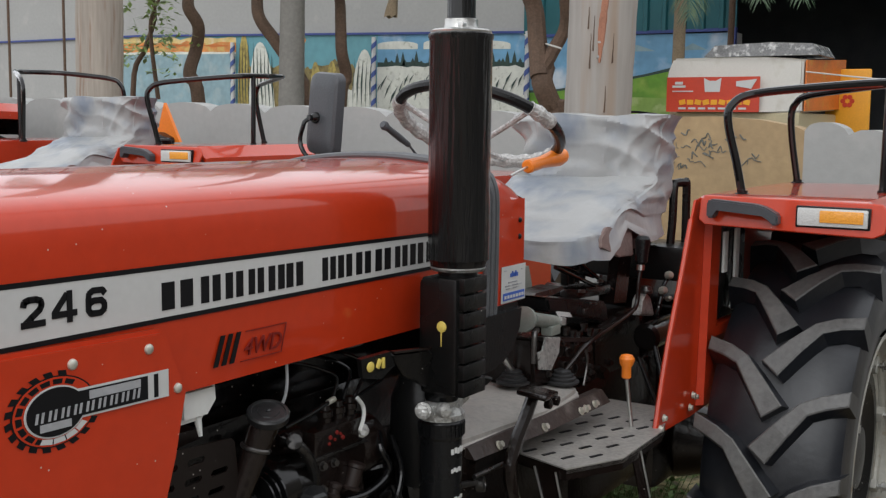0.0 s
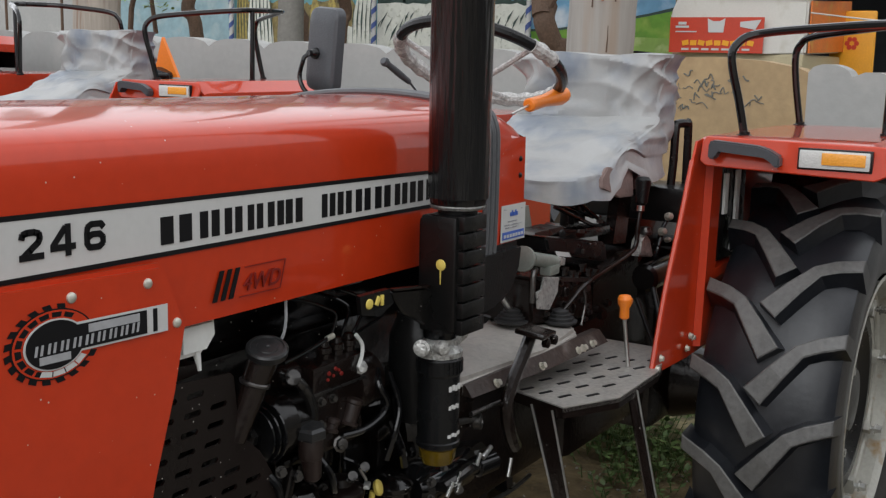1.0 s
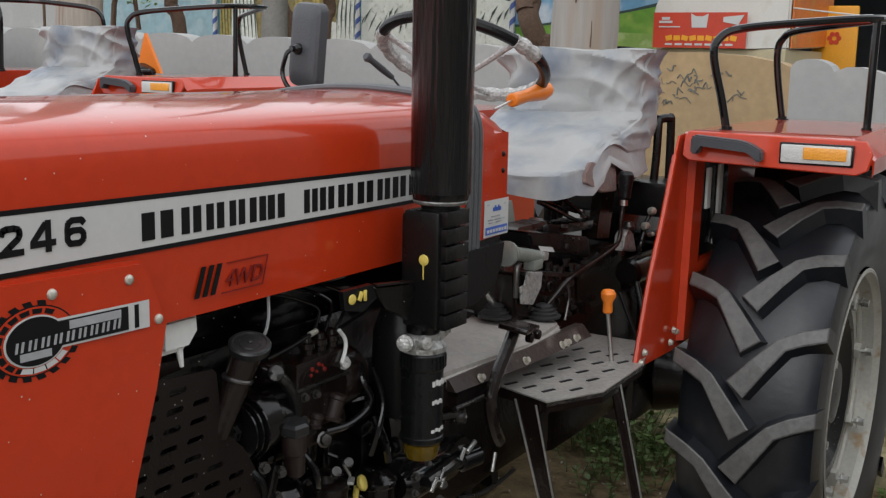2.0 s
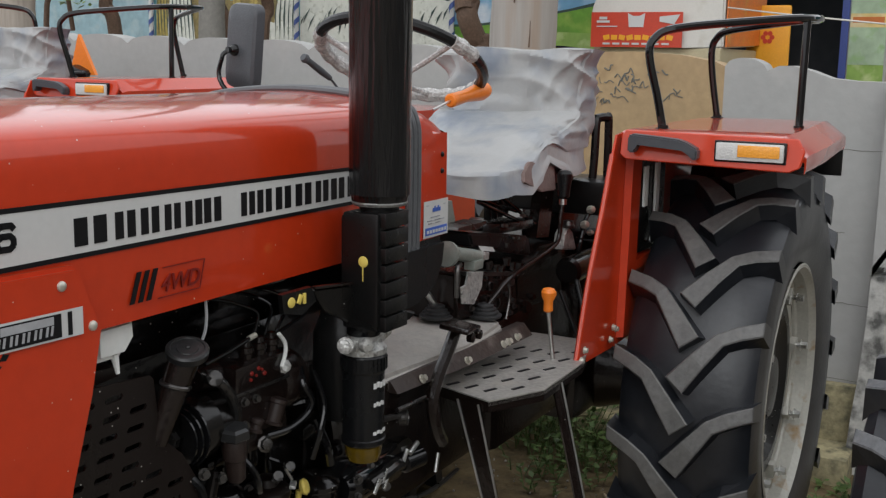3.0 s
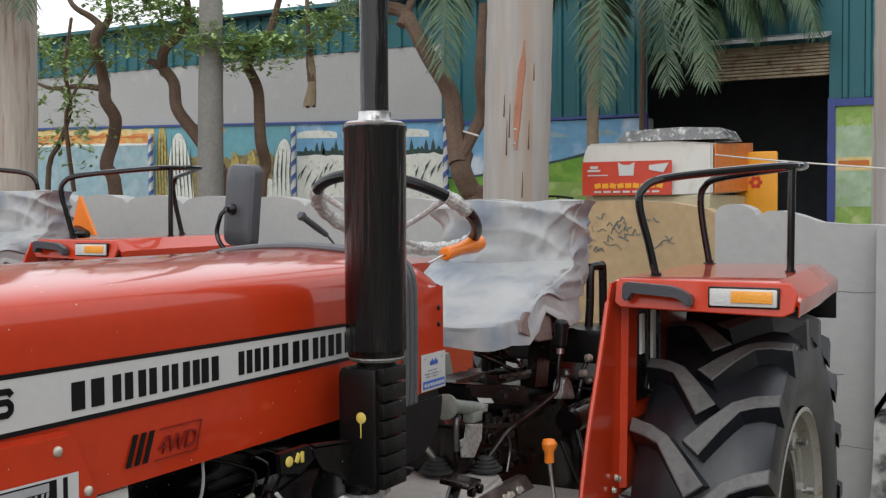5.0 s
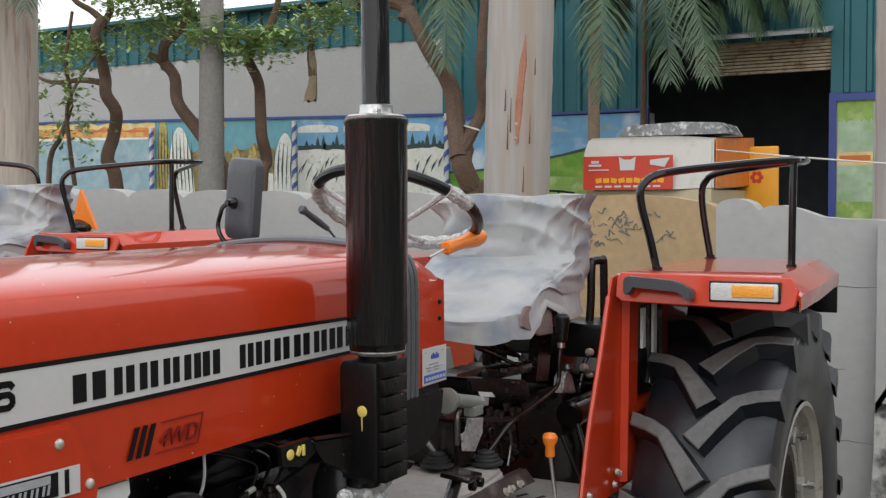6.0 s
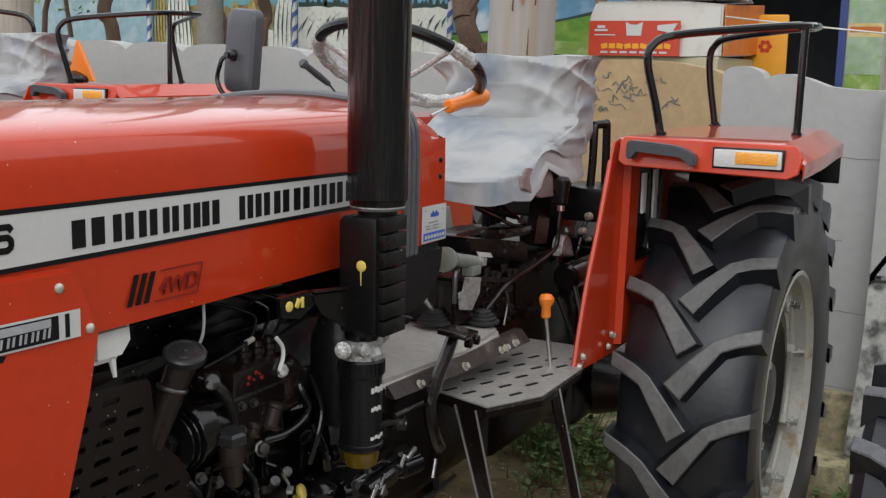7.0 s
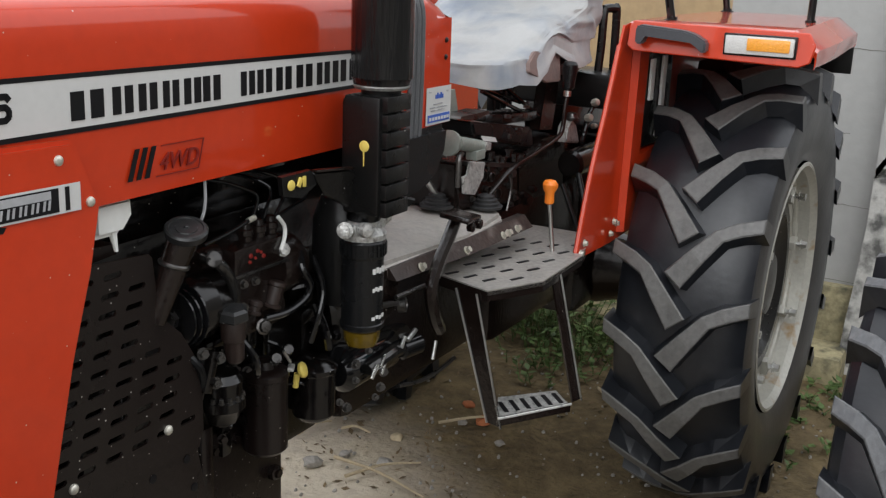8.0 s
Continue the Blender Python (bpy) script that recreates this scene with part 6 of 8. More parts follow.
    l.new(mixh.outputs[0], bp.inputs["Height"])
    l.new(bp.outputs[0], b.inputs["Normal"])
    return m


def ground():
    bm = bmesh.new()
    grid = 90
    rows = []
    span = lambda k: math.copysign(abs(k) ** 3.2, k)
    for i in range(grid + 1):
        row = []
        for j in range(grid + 1):
            u, v = i / grid * 2 - 1, j / grid * 2 - 1
            x, y = -0.9 + 3 * u + 400 * span(u) * (abs(u) > 0.5) * (abs(u) - 0.5), 0 + 3 * v + 400 * span(v) * (abs(v) > 0.5) * (abs(v) - 0.5)
            near = 1.0 if math.hypot(x, y) < 6 else 0.0
            z = 0.022 * noise.noise((x * 2.2, y * 2.2, 0)) + 0.012 * noise.noise((x * 7, y * 7, 3))
            rise = 0.068 * min(1, max(0, (y - 0.95) / 0.8)) + 0.072 * min(1, max(0, (y - 3.55) / 0.7))
            row.append(bm.verts.new((x, y, z * near + rise)))
        rows.append(row)
    for a, b in zip(rows, rows[1:]):
        for j in range(grid):
            bm.faces.new((a[j], b[j], b[j + 1], a[j + 1]))
    return tagged(part("ground", bm, ground_material(), None, smooth=60), "dark brown yard soil with pale patches", "ground", kind="structure")


ground()

PLASTER = material("white_plaster", (0.375, 0.375, 0.363), 0.75, var=0.07, scale=1.5, fine=25, bump=0.15, dirt_or_light=(0.45, 0.44, 0.42), dirt_or_light_amount=0.1)
TAN = material("tan_wall_paint", (0.41, 0.29, 0.155), 0.75, var=0.15, scale=3, fine=30, bump=0.15, dirt_or_light=(0.34, 0.23, 0.12), dirt_or_light_amount=0.25)
MOSS = material("mossy_base", (0.33, 0.29, 0.17), 0.85, var=0.35, scale=7, fine=50, bump=0.5, dirt_or_light=(0.10, 0.095, 0.06), dirt_or_light_amount=0.5)
PIER = material("limewashed_concrete", (0.48, 0.475, 0.45), 0.8, var=0.2, scale=7, fine=40, bump=0.35, dirt_or_light=(0.10, 0.10, 0.095), dirt_or_light_amount=0.5)
SCRIBBLE = material("scribble_ink", (0.15, 0.15, 0.13), 0.7, var=0.2, bump=0.0)


def wall_piece(name, y0, y1, tops, mat, label, x=1.25, foot=0.0):
    """A stretch of yard wall along y with a wavy coping: tops gives (y, z) along the crest."""
    bm = bmesh.new()
    outline = [(x, y0, foot)] + [(x, y, z) for y, z in tops] + [(x, y1, foot)]
    prism(bm, outline, (0.13, 0, 0))
    return tagged(part(name, bm, mat, None, smooth=0), label, "wall", kind="structure")


def scallops(y0, y1, z0, z1, bumps, rise, n=10):
    out = []
    for i in range(bumps * n + 1):
        k = i / (bumps * n)
        out.append((y0 + (y1 - y0) * k, z0 + (z1 - z0) * k + rise * math.sqrt(abs(math.sin(math.pi * k * bumps)))))
    return out


sweep = [(-0.90, 1.533), (-0.75, 1.534), (-0.65, 1.543), (-0.57, 1.572), (-0.50, 1.589), (-0.45, 1.588), (-0.405, 1.568)]
wall_piece("wall_east", -0.90, -0.235, sweep + scallops(-0.405, -0.235, 1.568, 1.582, 1, 0.042), PLASTER, "white plastered yard wall with a wavy top")
wall_piece("wall_middle", -0.235, 0.62, [(-0.235, 1.582), (-0.20, 1.598), (-0.05, 1.625), (0.15, 1.637), (0.33, 1.632), (0.40, 1.615), (0.47, 1.57), (0.62, 1.56)], TAN, "tan painted stretch of yard wall with dark scribbles")
wall_piece("wall_west", 0.62, 9.0, scallops(0.62, 9.0, 1.60, 1.76, 21, 0.045), PLASTER, "white plastered yard wall with scalloped top")
wall_piece("wall_pier", -1.30, -0.824, [(-1.30, 0.84), (-0.868, 0.80), (-0.866, 0.62), (-0.852, 0.40), (-0.836, 0.22)], PIER, "lime-washed concrete pier with black stains", x=1.14)
wall_piece("wall_pier_top", -1.30, -0.870, [(-1.30, 1.53), (-0.872, 1.53), (-0.870, 0.80)], PLASTER, "white plastered upper part of the pier", x=1.142, foot=0.84)
for z, y0, y1, dz in ((1.273, -0.60, -0.86, -0.004), (0.668, -0.62, -0.862, -0.010), (0.357, -0.50, -0.85, -0.008), (0.944, -0.70, -0.745, 0.0)):
    bm = bmesh.new()
    tube(bm, [(1.2495, y0 + (y1 - y0) * i / 14, z + dz * i / 14 + 0.004 * noise.noise((i * 0.7, z * 9, 0))) for i in range(15)], 0.0022, 4, 2, taper=0.0012)
    tagged(part("wall_crack", bm, SCRIBBLE, None), "thin dark crack in the white plaster", "crack", kind="structure")
bm = bmesh.new()
box(bm, (1.225, 4.07, 0.16), (0.06, 9.86, 0.36), 0.008)
tagged(part("wall_base", bm, MOSS, None), "mossy stained concrete wall base", "wall", kind="structure")
bm = bmesh.new()
box(bm, (1.10, 4.07, 0.035), (0.24, 9.86, 0.15), 0.02)
tagged(part("wall_footing", bm, MOSS, None), "dark mossy footing ledge along the wall", "wall", kind="structure")


# unseen plain walls added on the viewer's side to block sky light and dim reflections
YARD = material("grey_render", (0.30, 0.29, 0.27), 0.85, var=0.2, scale=1.2, fine=20, bump=0.2, dirt_or_light=(0.16, 0.15, 0.13), dirt_or_light_amount=0.3)
for name, c, size in (("unseen_wall_south", (1.0, -7.0, 2.2), (13.0, 0.25, 4.4)), ("unseen_wall_front", (-10.5, -3.1, 1.2), (0.25, 6.2, 2.4))):
    bm = bmesh.new()
    box(bm, c, size, 0.02)
    tagged(part(name, bm, YARD, None), "plain grey wall out of view, added to block sky light", "wall", kind="structure")


# ---------------------------------------------------------------- far shed with painted wall
TEAL = material("teal_sheet", (0.020, 0.118, 0.136), 0.45, metal=0.2, var=0.15, scale=2, bump=0.05)
CLEAR_SHEET = material("weathered_sheet", (0.50, 0.52, 0.52), 0.5, metal=0.2, var=0.2, scale=5, bump=0.1)
INNER_SHADE = material("inner_shade", (0.09, 0.098, 0.112), 0.9, var=0.3, bump=0.0)
BLUE_TRIM = material("blue_trim", (0.04, 0.065, 0.24), 0.5, var=0.15, bump=0.05)
SHUTTER = material("rusty_shutter", (0.36, 0.30, 0.20), 0.6, metal=0.15, var=0.2, scale=5, bump=0.15, dirt_or_light=(0.16, 0.07, 0.03), dirt_or_light_amount=0.3)
MURAL_SKY = material("mural_sky", (0.16, 0.36, 0.55), 0.6, var=0.2, scale=0.9, fine=8, bump=0.02, dirt_or_light=(0.70, 0.74, 0.78), dirt_or_light_amount=0.2)
MURAL_TEAL = material("mural_teal", (0.13, 0.33, 0.38), 0.6, var=0.15, scale=1.2, fine=9, bump=0.02)
MURAL_WATER = material("mural_water", (0.24, 0.36, 0.40), 0.6, var=0.25, scale=2, fine=10, bump=0.02, dirt_or_light=(0.36, 0.45, 0.46), dirt_or_light_amount=0.4)
MURAL_SUNSET = material("mural_sunset", (0.62, 0.24, 0.06), 0.6, var=0.3, scale=3, fine=12, bump=0.02, dirt_or_light=(0.62, 0.50, 0.16), dirt_or_light_amount=0.35)
MURAL_GREEN = material("mural_meadow", (0.13, 0.30, 0.03), 0.6, var=0.35, scale=1.6, fine=9, bump=0.02, dirt_or_light=(0.33, 0.46, 0.08), dirt_or_light_amount=0.35)
MURAL_LIME = material("mural_lime", (0.24, 0.38, 0.08), 0.6, var=0.3, scale=2.5, fine=9, bump=0.02, dirt_or_light=(0.48, 0.56, 0.25), dirt_or_light_amount=0.35)
MURAL_ROCK = material("mural_rock", (0.22, 0.17, 0.06), 0.6, var=0.45, scale=6, fine=20, bump=0.02, dirt_or_light=(0.06, 0.05, 0.03), dirt_or_light_amount=0.35)
MURAL_FALL = material("mural_foam", (0.68, 0.69, 0.62), 0.6, var=0.12, scale=8, fine=20, bump=0.02, dirt_or_light=(0.25, 0.26, 0.18), dirt_or_light_amount=0.12)
MURAL_PALE = material("mural_pale", (0.36, 0.47, 0.32), 0.6, var=0.3, scale=3, fine=9, bump=0.02, dirt_or_light=(0.25, 0.42, 0.16), dirt_or_light_amount=0.3)
MURAL_GLOW = material("mural_glow", (0.70, 0.52, 0.20), 0.6, var=0.25, scale=2.5, fine=12, bump=0.02, dirt_or_light=(0.72, 0.62, 0.42), dirt_or_light_amount=0.4)
MURAL_OCHRE = material("mural_ochre", (0.42, 0.33, 0.09), 0.6, var=0.4, scale=7, fine=20, bump=0.02, dirt_or_light=(0.16, 0.12, 0.05), dirt_or_light_amount=0.35)
MURAL_PINE = material("mural_pine", (0.03, 0.06, 0.05), 0.6, var=0.4, scale=8, fine=20, bump=0.02)
MURAL_RED = material("mural_lettering", (0.55, 0.16, 0.03), 0.6, var=0.15, bump=0.0)

XS = 7.6
shed = thing("shed", (XS, 0, 0), "long teal sheet-metal shed with painted front wall", "building")


def shed_part(name, bm, mat, parent=None, label=""):
    bmesh.ops.translate(bm, verts=bm.verts, vec=(-XS, 0, 0))
    return part(name, bm, mat, parent or shed, label, smooth=0)


def slab(y0, y1, z0, z1, x=XS, d=0.2):
    b = bmesh.new()
    box(b, (x + d / 2, (y0 + y1) / 2, (z0 + z1) / 2), (d, y1 - y0, z1 - z0))
    return b


lower = shed_part("lower_wall", slab(2.06, 16.0, 0, 2.52), PLASTER)
shed_part("lower_wall", slab(-6.0, 0.29, 0, 2.60), PLASTER)
shed_part("upper_wall", slab(4.42, 16.0, 2.52, 3.45), PLASTER, None, "white rendered upper wall band")


def corrugated(y0, y1, z0, z1, name):
    b = bmesh.new()
    y = y0
    while y < y1 - 1e-6:
        e = min(y + 0.2, y1)
        pts = [(y, 0), (y + 0.11, 0), (y + 0.125, -0.03), (y + 0.165, -0.03), (y + 0.18, 0), (y + 0.2, 0)]
        pts = [(min(p, e), d) for p, d in pts]
        for (a, da), (c, dc) in zip(pts, pts[1:]):
            if c - a < 1e-5:
                continue
            v = [b.verts.new(q) for q in ((XS - 0.01 + da, a, z0), (XS - 0.01 + dc, c, z0), (XS - 0.01 + dc, c, z1), (XS - 0.01 + da, a, z1))]
            b.faces.new(v)
            v = [b.verts.new(q) for q in ((XS + 0.01 + da, a, z0), (XS + 0.01 + dc, c, z0), (XS + 0.01 + dc, c, z1), (XS + 0.01 + da, a, z1))]
            b.faces.new(v)
        y = e
    return shed_part(name, b, TEAL, None, "teal corrugated sheet cladding")


corrugated(4.42, 16.0, 3.45, 3.96, "cladding")
corrugated(2.06, 4.42, 2.56, 3.96, "cladding")
corrugated(0.29, 2.06, 3.16, 3.96, "cladding")
corrugated(-6.0, 0.29, 2.62, 3.96, "cladding")
b = bmesh.new()
prism(b, [(XS - 0.25, -6, 3.95), (XS + 8, -6, 5.2), (XS + 8, -6, 5.24), (XS - 0.25, -6, 3.99)], (0, 22, 0))
shed_part("roof", b, TEAL)
# inner walls close the shed behind; their dark colour stands in for the shade inside
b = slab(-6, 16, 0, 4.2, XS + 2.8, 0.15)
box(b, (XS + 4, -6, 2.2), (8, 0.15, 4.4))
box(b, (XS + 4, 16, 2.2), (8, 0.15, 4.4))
shed_part("inner_wall", b, INNER_SHADE)
b = bmesh.new()
lathe(b, (XS + 0.12, 0.29, 3.14), (0, 1, 0), [(0, 0.10), (1.30, 0.10)], 20)
shutter = shed_part("rolled_shutter", b, SHUTTER, None, "half-raised rusty roller shutter")
b = bmesh.new()
for i in range(9):
    box(b, (0.04, 0.94, 2.86 + 0.033 * i), (0.05, 1.30, 0.026), 0.006)
pieces("slat", b, SHUTTER, shutter)
b = bmesh.new()
prism(b, [(XS - 0.35, 0.27, 3.15), (XS - 0.35, 1.72, 3.15), (XS + 0.0, 1.72, 3.22), (XS + 0.0, 0.27, 3.22)], (0, 0, 0.035))
shed_part("awning", b, CLEAR_SHEET, None, "pale sheet awning over the gate")
for b in (slab(0.235, 0.30, 0, 2.62, XS - 0.03, 0.12), slab(2.1, 4.4, 2.535, 2.565, XS - 0.035, 0.05), slab(2.055, 2.125, 0.0, 2.57, XS - 0.04, 0.06), slab(-0.15, 0.235, 2.545, 2.615, XS - 0.03, 0.05)):
    shed_part("blue_trim", b, BLUE_TRIM, None, "blue painted trim")
b = bmesh.new()
prism(b, [(XS - 0.035, 4.40, 2.585), (XS - 0.035, 10.5, 2.732), (XS - 0.035, 16.0, 2.732), (XS - 0.035, 16.0, 2.758), (XS - 0.035, 10.5, 2.758), (XS - 0.035, 4.40, 2.611)], (0.03, 0, 0))
shed_part("blue_trim", b, BLUE_TRIM, None, "blue painted trim")


def up(y, z):
    """The painted front rises a little along the wall."""
    return z + (0.10 + 0.024 * (min(y, 10.5) - 6.6)) * min(1, max(0, (z - 1.7) / 0.7)) if y > 4.3 else z + 0.03 * min(1, max(0, (z - 1.7) / 0.7))


def painted(name, shape, mat, lift, label=""):
    """A painted field on the wall: outline in (y, z)."""
    b = bmesh.new()
    prism(b, [(XS - 0.002 - 0.003 * lift, y, up(y, z)) for y, z in shape], (-0.002, 0, 0))
    return shed_part(name, b, mat, lower, label)


def wavy(y0, y1, z, amp, freq, n=24, seed=0.0):
    return [(y0 + (y1 - y0) * i / n, z + amp * noise.noise((y0 * 3 + i * freq, seed, 0))) for i in range(n + 1)]


def field(y0, y1, z0, crest):
    return [(y0, z0)] + crest + [(y1, z0)]


painted("painted_sunset", [(8.7, 0.0), (11.4, 0.0), (11.4, 2.54), (8.7, 2.54)], MURAL_TEAL, 1)
painted("painted_glow", field(8.7, 11.4, 2.30, wavy(8.7, 11.4, 2.52, 0.05, 0.5)), MURAL_GLOW, 2, "painted yellow evening sky")
painted("painted_shore", field(8.7, 11.4, 2.34, wavy(8.7, 11.4, 2.455, 0.07, 0.8, seed=4.0)), MURAL_SUNSET, 3, "painted orange sunset shore")
for i in range(4):
    y = 8.75 + 0.66 * i
    painted("painted_cloud_streak", [(y, 2.41 + 0.02 * (i % 3)), (y + 0.35, 2.40), (y + 0.6, 2.415), (y + 0.3, 2.435)], MURAL_RED, 4)
painted("painted_foam_line", field(8.7, 11.4, 2.31, wavy(8.7, 11.4, 2.345, 0.015, 0.9, seed=6.0)), MURAL_FALL, 4)
painted("painted_water", [(8.7, 0.0), (11.4, 0.0), (11.4, 2.325), (8.7, 2.325)], MURAL_WATER, 5)
painted("painted_sky", [(6.42, 0.0), (8.7, 0.0), (8.7, 2.54), (6.42, 2.54)], MURAL_TEAL, 1)
painted("painted_cliff", field(6.44, 8.6, 0.0, wavy(6.44, 8.6, 2.20, 0.16, 0.45, seed=2.0)), MURAL_ROCK, 2)


def mound(y0, y1, base, top, lean=0.0, n=16):
    """A rounded heap: outline in (y, z)."""
    return [(y0, base)] + [(y0 + (y1 - y0) * (0.5 - 0.5 * math.cos(math.pi * i / n)) + lean * math.sin(math.pi * i / n), base + (top - base) * (0.55 + 0.45 * math.sin(math.pi * i / n))) for i in range(n + 1)] + [(y1, base)]


def stripe(y0, z0, y1, z1, w):
    """A brush stroke that tapers to its ends."""
    return [(y0, z0), ((y0 + y1) / 2 + 0.012 + w, (z0 + z1) / 2), (y1, z1), ((y0 + y1) / 2 + 0.012 - w, (z0 + z1) / 2)]


random.seed(3)
painted("painted_knoll", mound(8.44, 8.68, 0.4, 2.57), MURAL_OCHRE, 3)
for i in range(4):
    painted("painted_stroke", stripe(8.48 + 0.05 * i, 2.50 - 0.02 * i, 8.47 + 0.05 * i, 1.6, 0.008), MURAL_PINE, 5)
painted("painted_fall", mound(8.02, 8.48, 0.4, 2.46, 0.03), MURAL_FALL, 4, "painted white waterfall")
for i in range(6):
    painted("painted_stroke", stripe(8.08 + 0.062 * i, 2.34 + 0.018 * i + random.uniform(-0.03, 0.03), 8.05 + 0.062 * i, 1.7, random.uniform(0.007, 0.016)), MURAL_PINE, 6)
for i in range(5):
    y = 6.86 + 0.13 * i
    painted("painted_boulder", mound(y, y + 0.20, 1.2, 2.30 - 0.03 * (i % 3) - 0.02 * i, 0.02), MURAL_OCHRE if i % 2 else MURAL_ROCK, 3 + i % 2)
painted("painted_fall", mound(6.43, 6.84, 0.4, 2.37, -0.03), MURAL_FALL, 5, "painted white waterfall")
for i in range(5):
    painted("painted_stroke", stripe(6.50 + 0.062 * i, 2.26 + random.uniform(-0.04, 0.04), 6.52 + 0.065 * i, 1.75, random.uniform(0.006, 0.013)), MURAL_PINE, 7)
painted("painted_spray", mound(6.5, 7.2, 0.4, 1.95), MURAL_FALL, 6)
painted("painted_sun", [(7.62 + 0.1 * math.cos(a), 2.48 + 0.05 * math.sin(a)) for a in (2 * math.pi * i / 12 for i in range(12))], MURAL_SUNSET, 3)
painted("painted_sky", [(4.36, 0.0), (6.42, 0.0), (6.42, 2.54), (4.36, 2.54)], MURAL_SKY, 1)
for i in range(3):
    painted("painted_cloud", mound(4.6 + 0.62 * i, 5.1 + 0.66 * i, 2.37, 2.46 + 0.02 * (i % 2)), MURAL_FALL, 2)
painted("painted_wood", field(4.36, 6.42, 1.6, wavy(4.36, 6.42, 2.235, 0.02, 0.9, seed=7.0)), MURAL_PINE, 2, "painted dark wood")
for i in range(26):
    y = 4.38 + 2.0 * i / 26 + random.uniform(-0.03, 0.03)
    ht = random.choice((0.03, 0.05, 0.06, 0.12, 0.15)) * random.uniform(0.8, 1.2)
    painted("painted_pine", [(y - 0.035, 2.20), (y + 0.035, 2.20), (y + 0.02, 2.22 + ht * 0.5), (y, 2.22 + ht), (y - 0.02, 2.22 + ht * 0.5)], MURAL_PINE, 3)
painted("painted_rapid", field(4.36, 6.42, 0.5, wavy(4.36, 6.42, 2.19, 0.04, 0.7, seed=8.0)), MURAL_FALL, 4, "painted white rapids")
for i in range(26):
    y, zz = 4.42 + 0.077 * i, 2.10 + random.uniform(-0.12, 0.04)
    painted("painted_stroke", stripe(y, zz, y + random.uniform(0.04, 0.12), zz - random.uniform(0.08, 0.2), random.uniform(0.008, 0.018)), MURAL_PINE, 6)
painted("painted_sky", [(2.13, 0.0), (4.36, 0.0), (4.36, 2.49), (2.13, 2.49)], MURAL_SKY, 1)
painted("painted_hill", field(2.13, 4.36, 0.0, [(2.13, 2.245), (2.6, 2.19), (3.0, 2.105), (3.5, 2.025), (4.0, 1.965), (4.36, 1.945)]), MURAL_PINE, 2)
painted("painted_meadow", field(2.13, 4.36, 0.0, [(2.13, 2.22), (2.5, 2.17), (3.0, 2.08), (3.5, 2.0), (4.0, 1.94), (4.36, 1.92)]), MURAL_GREEN, 3, "painted green meadow under blue sky")
painted("painted_slope", field(2.13, 4.36, 0.0, [(2.13, 1.75), (2.6, 1.86), (3.2, 1.88), (3.8, 1.78), (4.36, 1.66)]), MURAL_LIME, 4)
for y, w in ((3.55, 0.25), (3.1, 0.2), (2.5, 0.15)):
    painted("painted_peak", [(y - w, 2.33), (y - w * 0.4, 2.37), (y, 2.395), (y + w * 0.5, 2.36), (y + w, 2.33)], MURAL_WATER, 1.5)
painted("painted_panel", [(-0.09, 0.0), (0.225, 0.0), (0.225, 2.515), (-0.09, 2.515)], MURAL_LIME, 1, "painted green landscape panel")
painted("painted_hill", field(-0.09, 0.225, 1.6, wavy(-0.09, 0.225, 2.33, 0.05, 0.6)), MURAL_PALE, 2)
painted("painted_strip", [(-0.09, 1.93), (0.225, 1.93), (0.225, 2.05), (-0.09, 2.05)], MURAL_GLOW, 2.5)
painted("word_bars", [(-0.07, 1.97), (0.205, 1.97), (0.205, 2.02), (-0.07, 2.02)], MURAL_RED, 3, "red lettering bars")

# striped poles before the wall
BLUE_STRIPE = material("pole_blue", (0.06, 0.10, 0.30), 0.5, var=0.1, bump=0.02)
for y in (8.68, 6.41, 4.34):
    pole = thing("striped_pole", (XS - 0.1, y, 0), "pole painted with blue and white spiral stripes", "pole", "striped poles")
    b = bmesh.new()
    rod(b, (0, 0, 0), (0, 0, 2.60), 0.027, seg=14)
    part("shaft", b, WHITE_DECAL, pole)
    b = bmesh.new()
    n = 260
    rows = []
    for i in range(n + 1):
        a, z = i * 0.36, 0.02 + 2.50 * i / n
        rows.append([Vector((0.034 * math.cos(a), 0.034 * math.sin(a), z)), Vector((0.034 * math.cos(a), 0.034 * math.sin(a), z + 0.065))])
    vv = [[b.verts.new(p) for p in r] for r in rows]
    for p, q in zip(vv, vv[1:]):
        b.faces.new((p[0], q[0], q[1], p[1]))
    part("spiral", b, BLUE_STRIPE, pole)


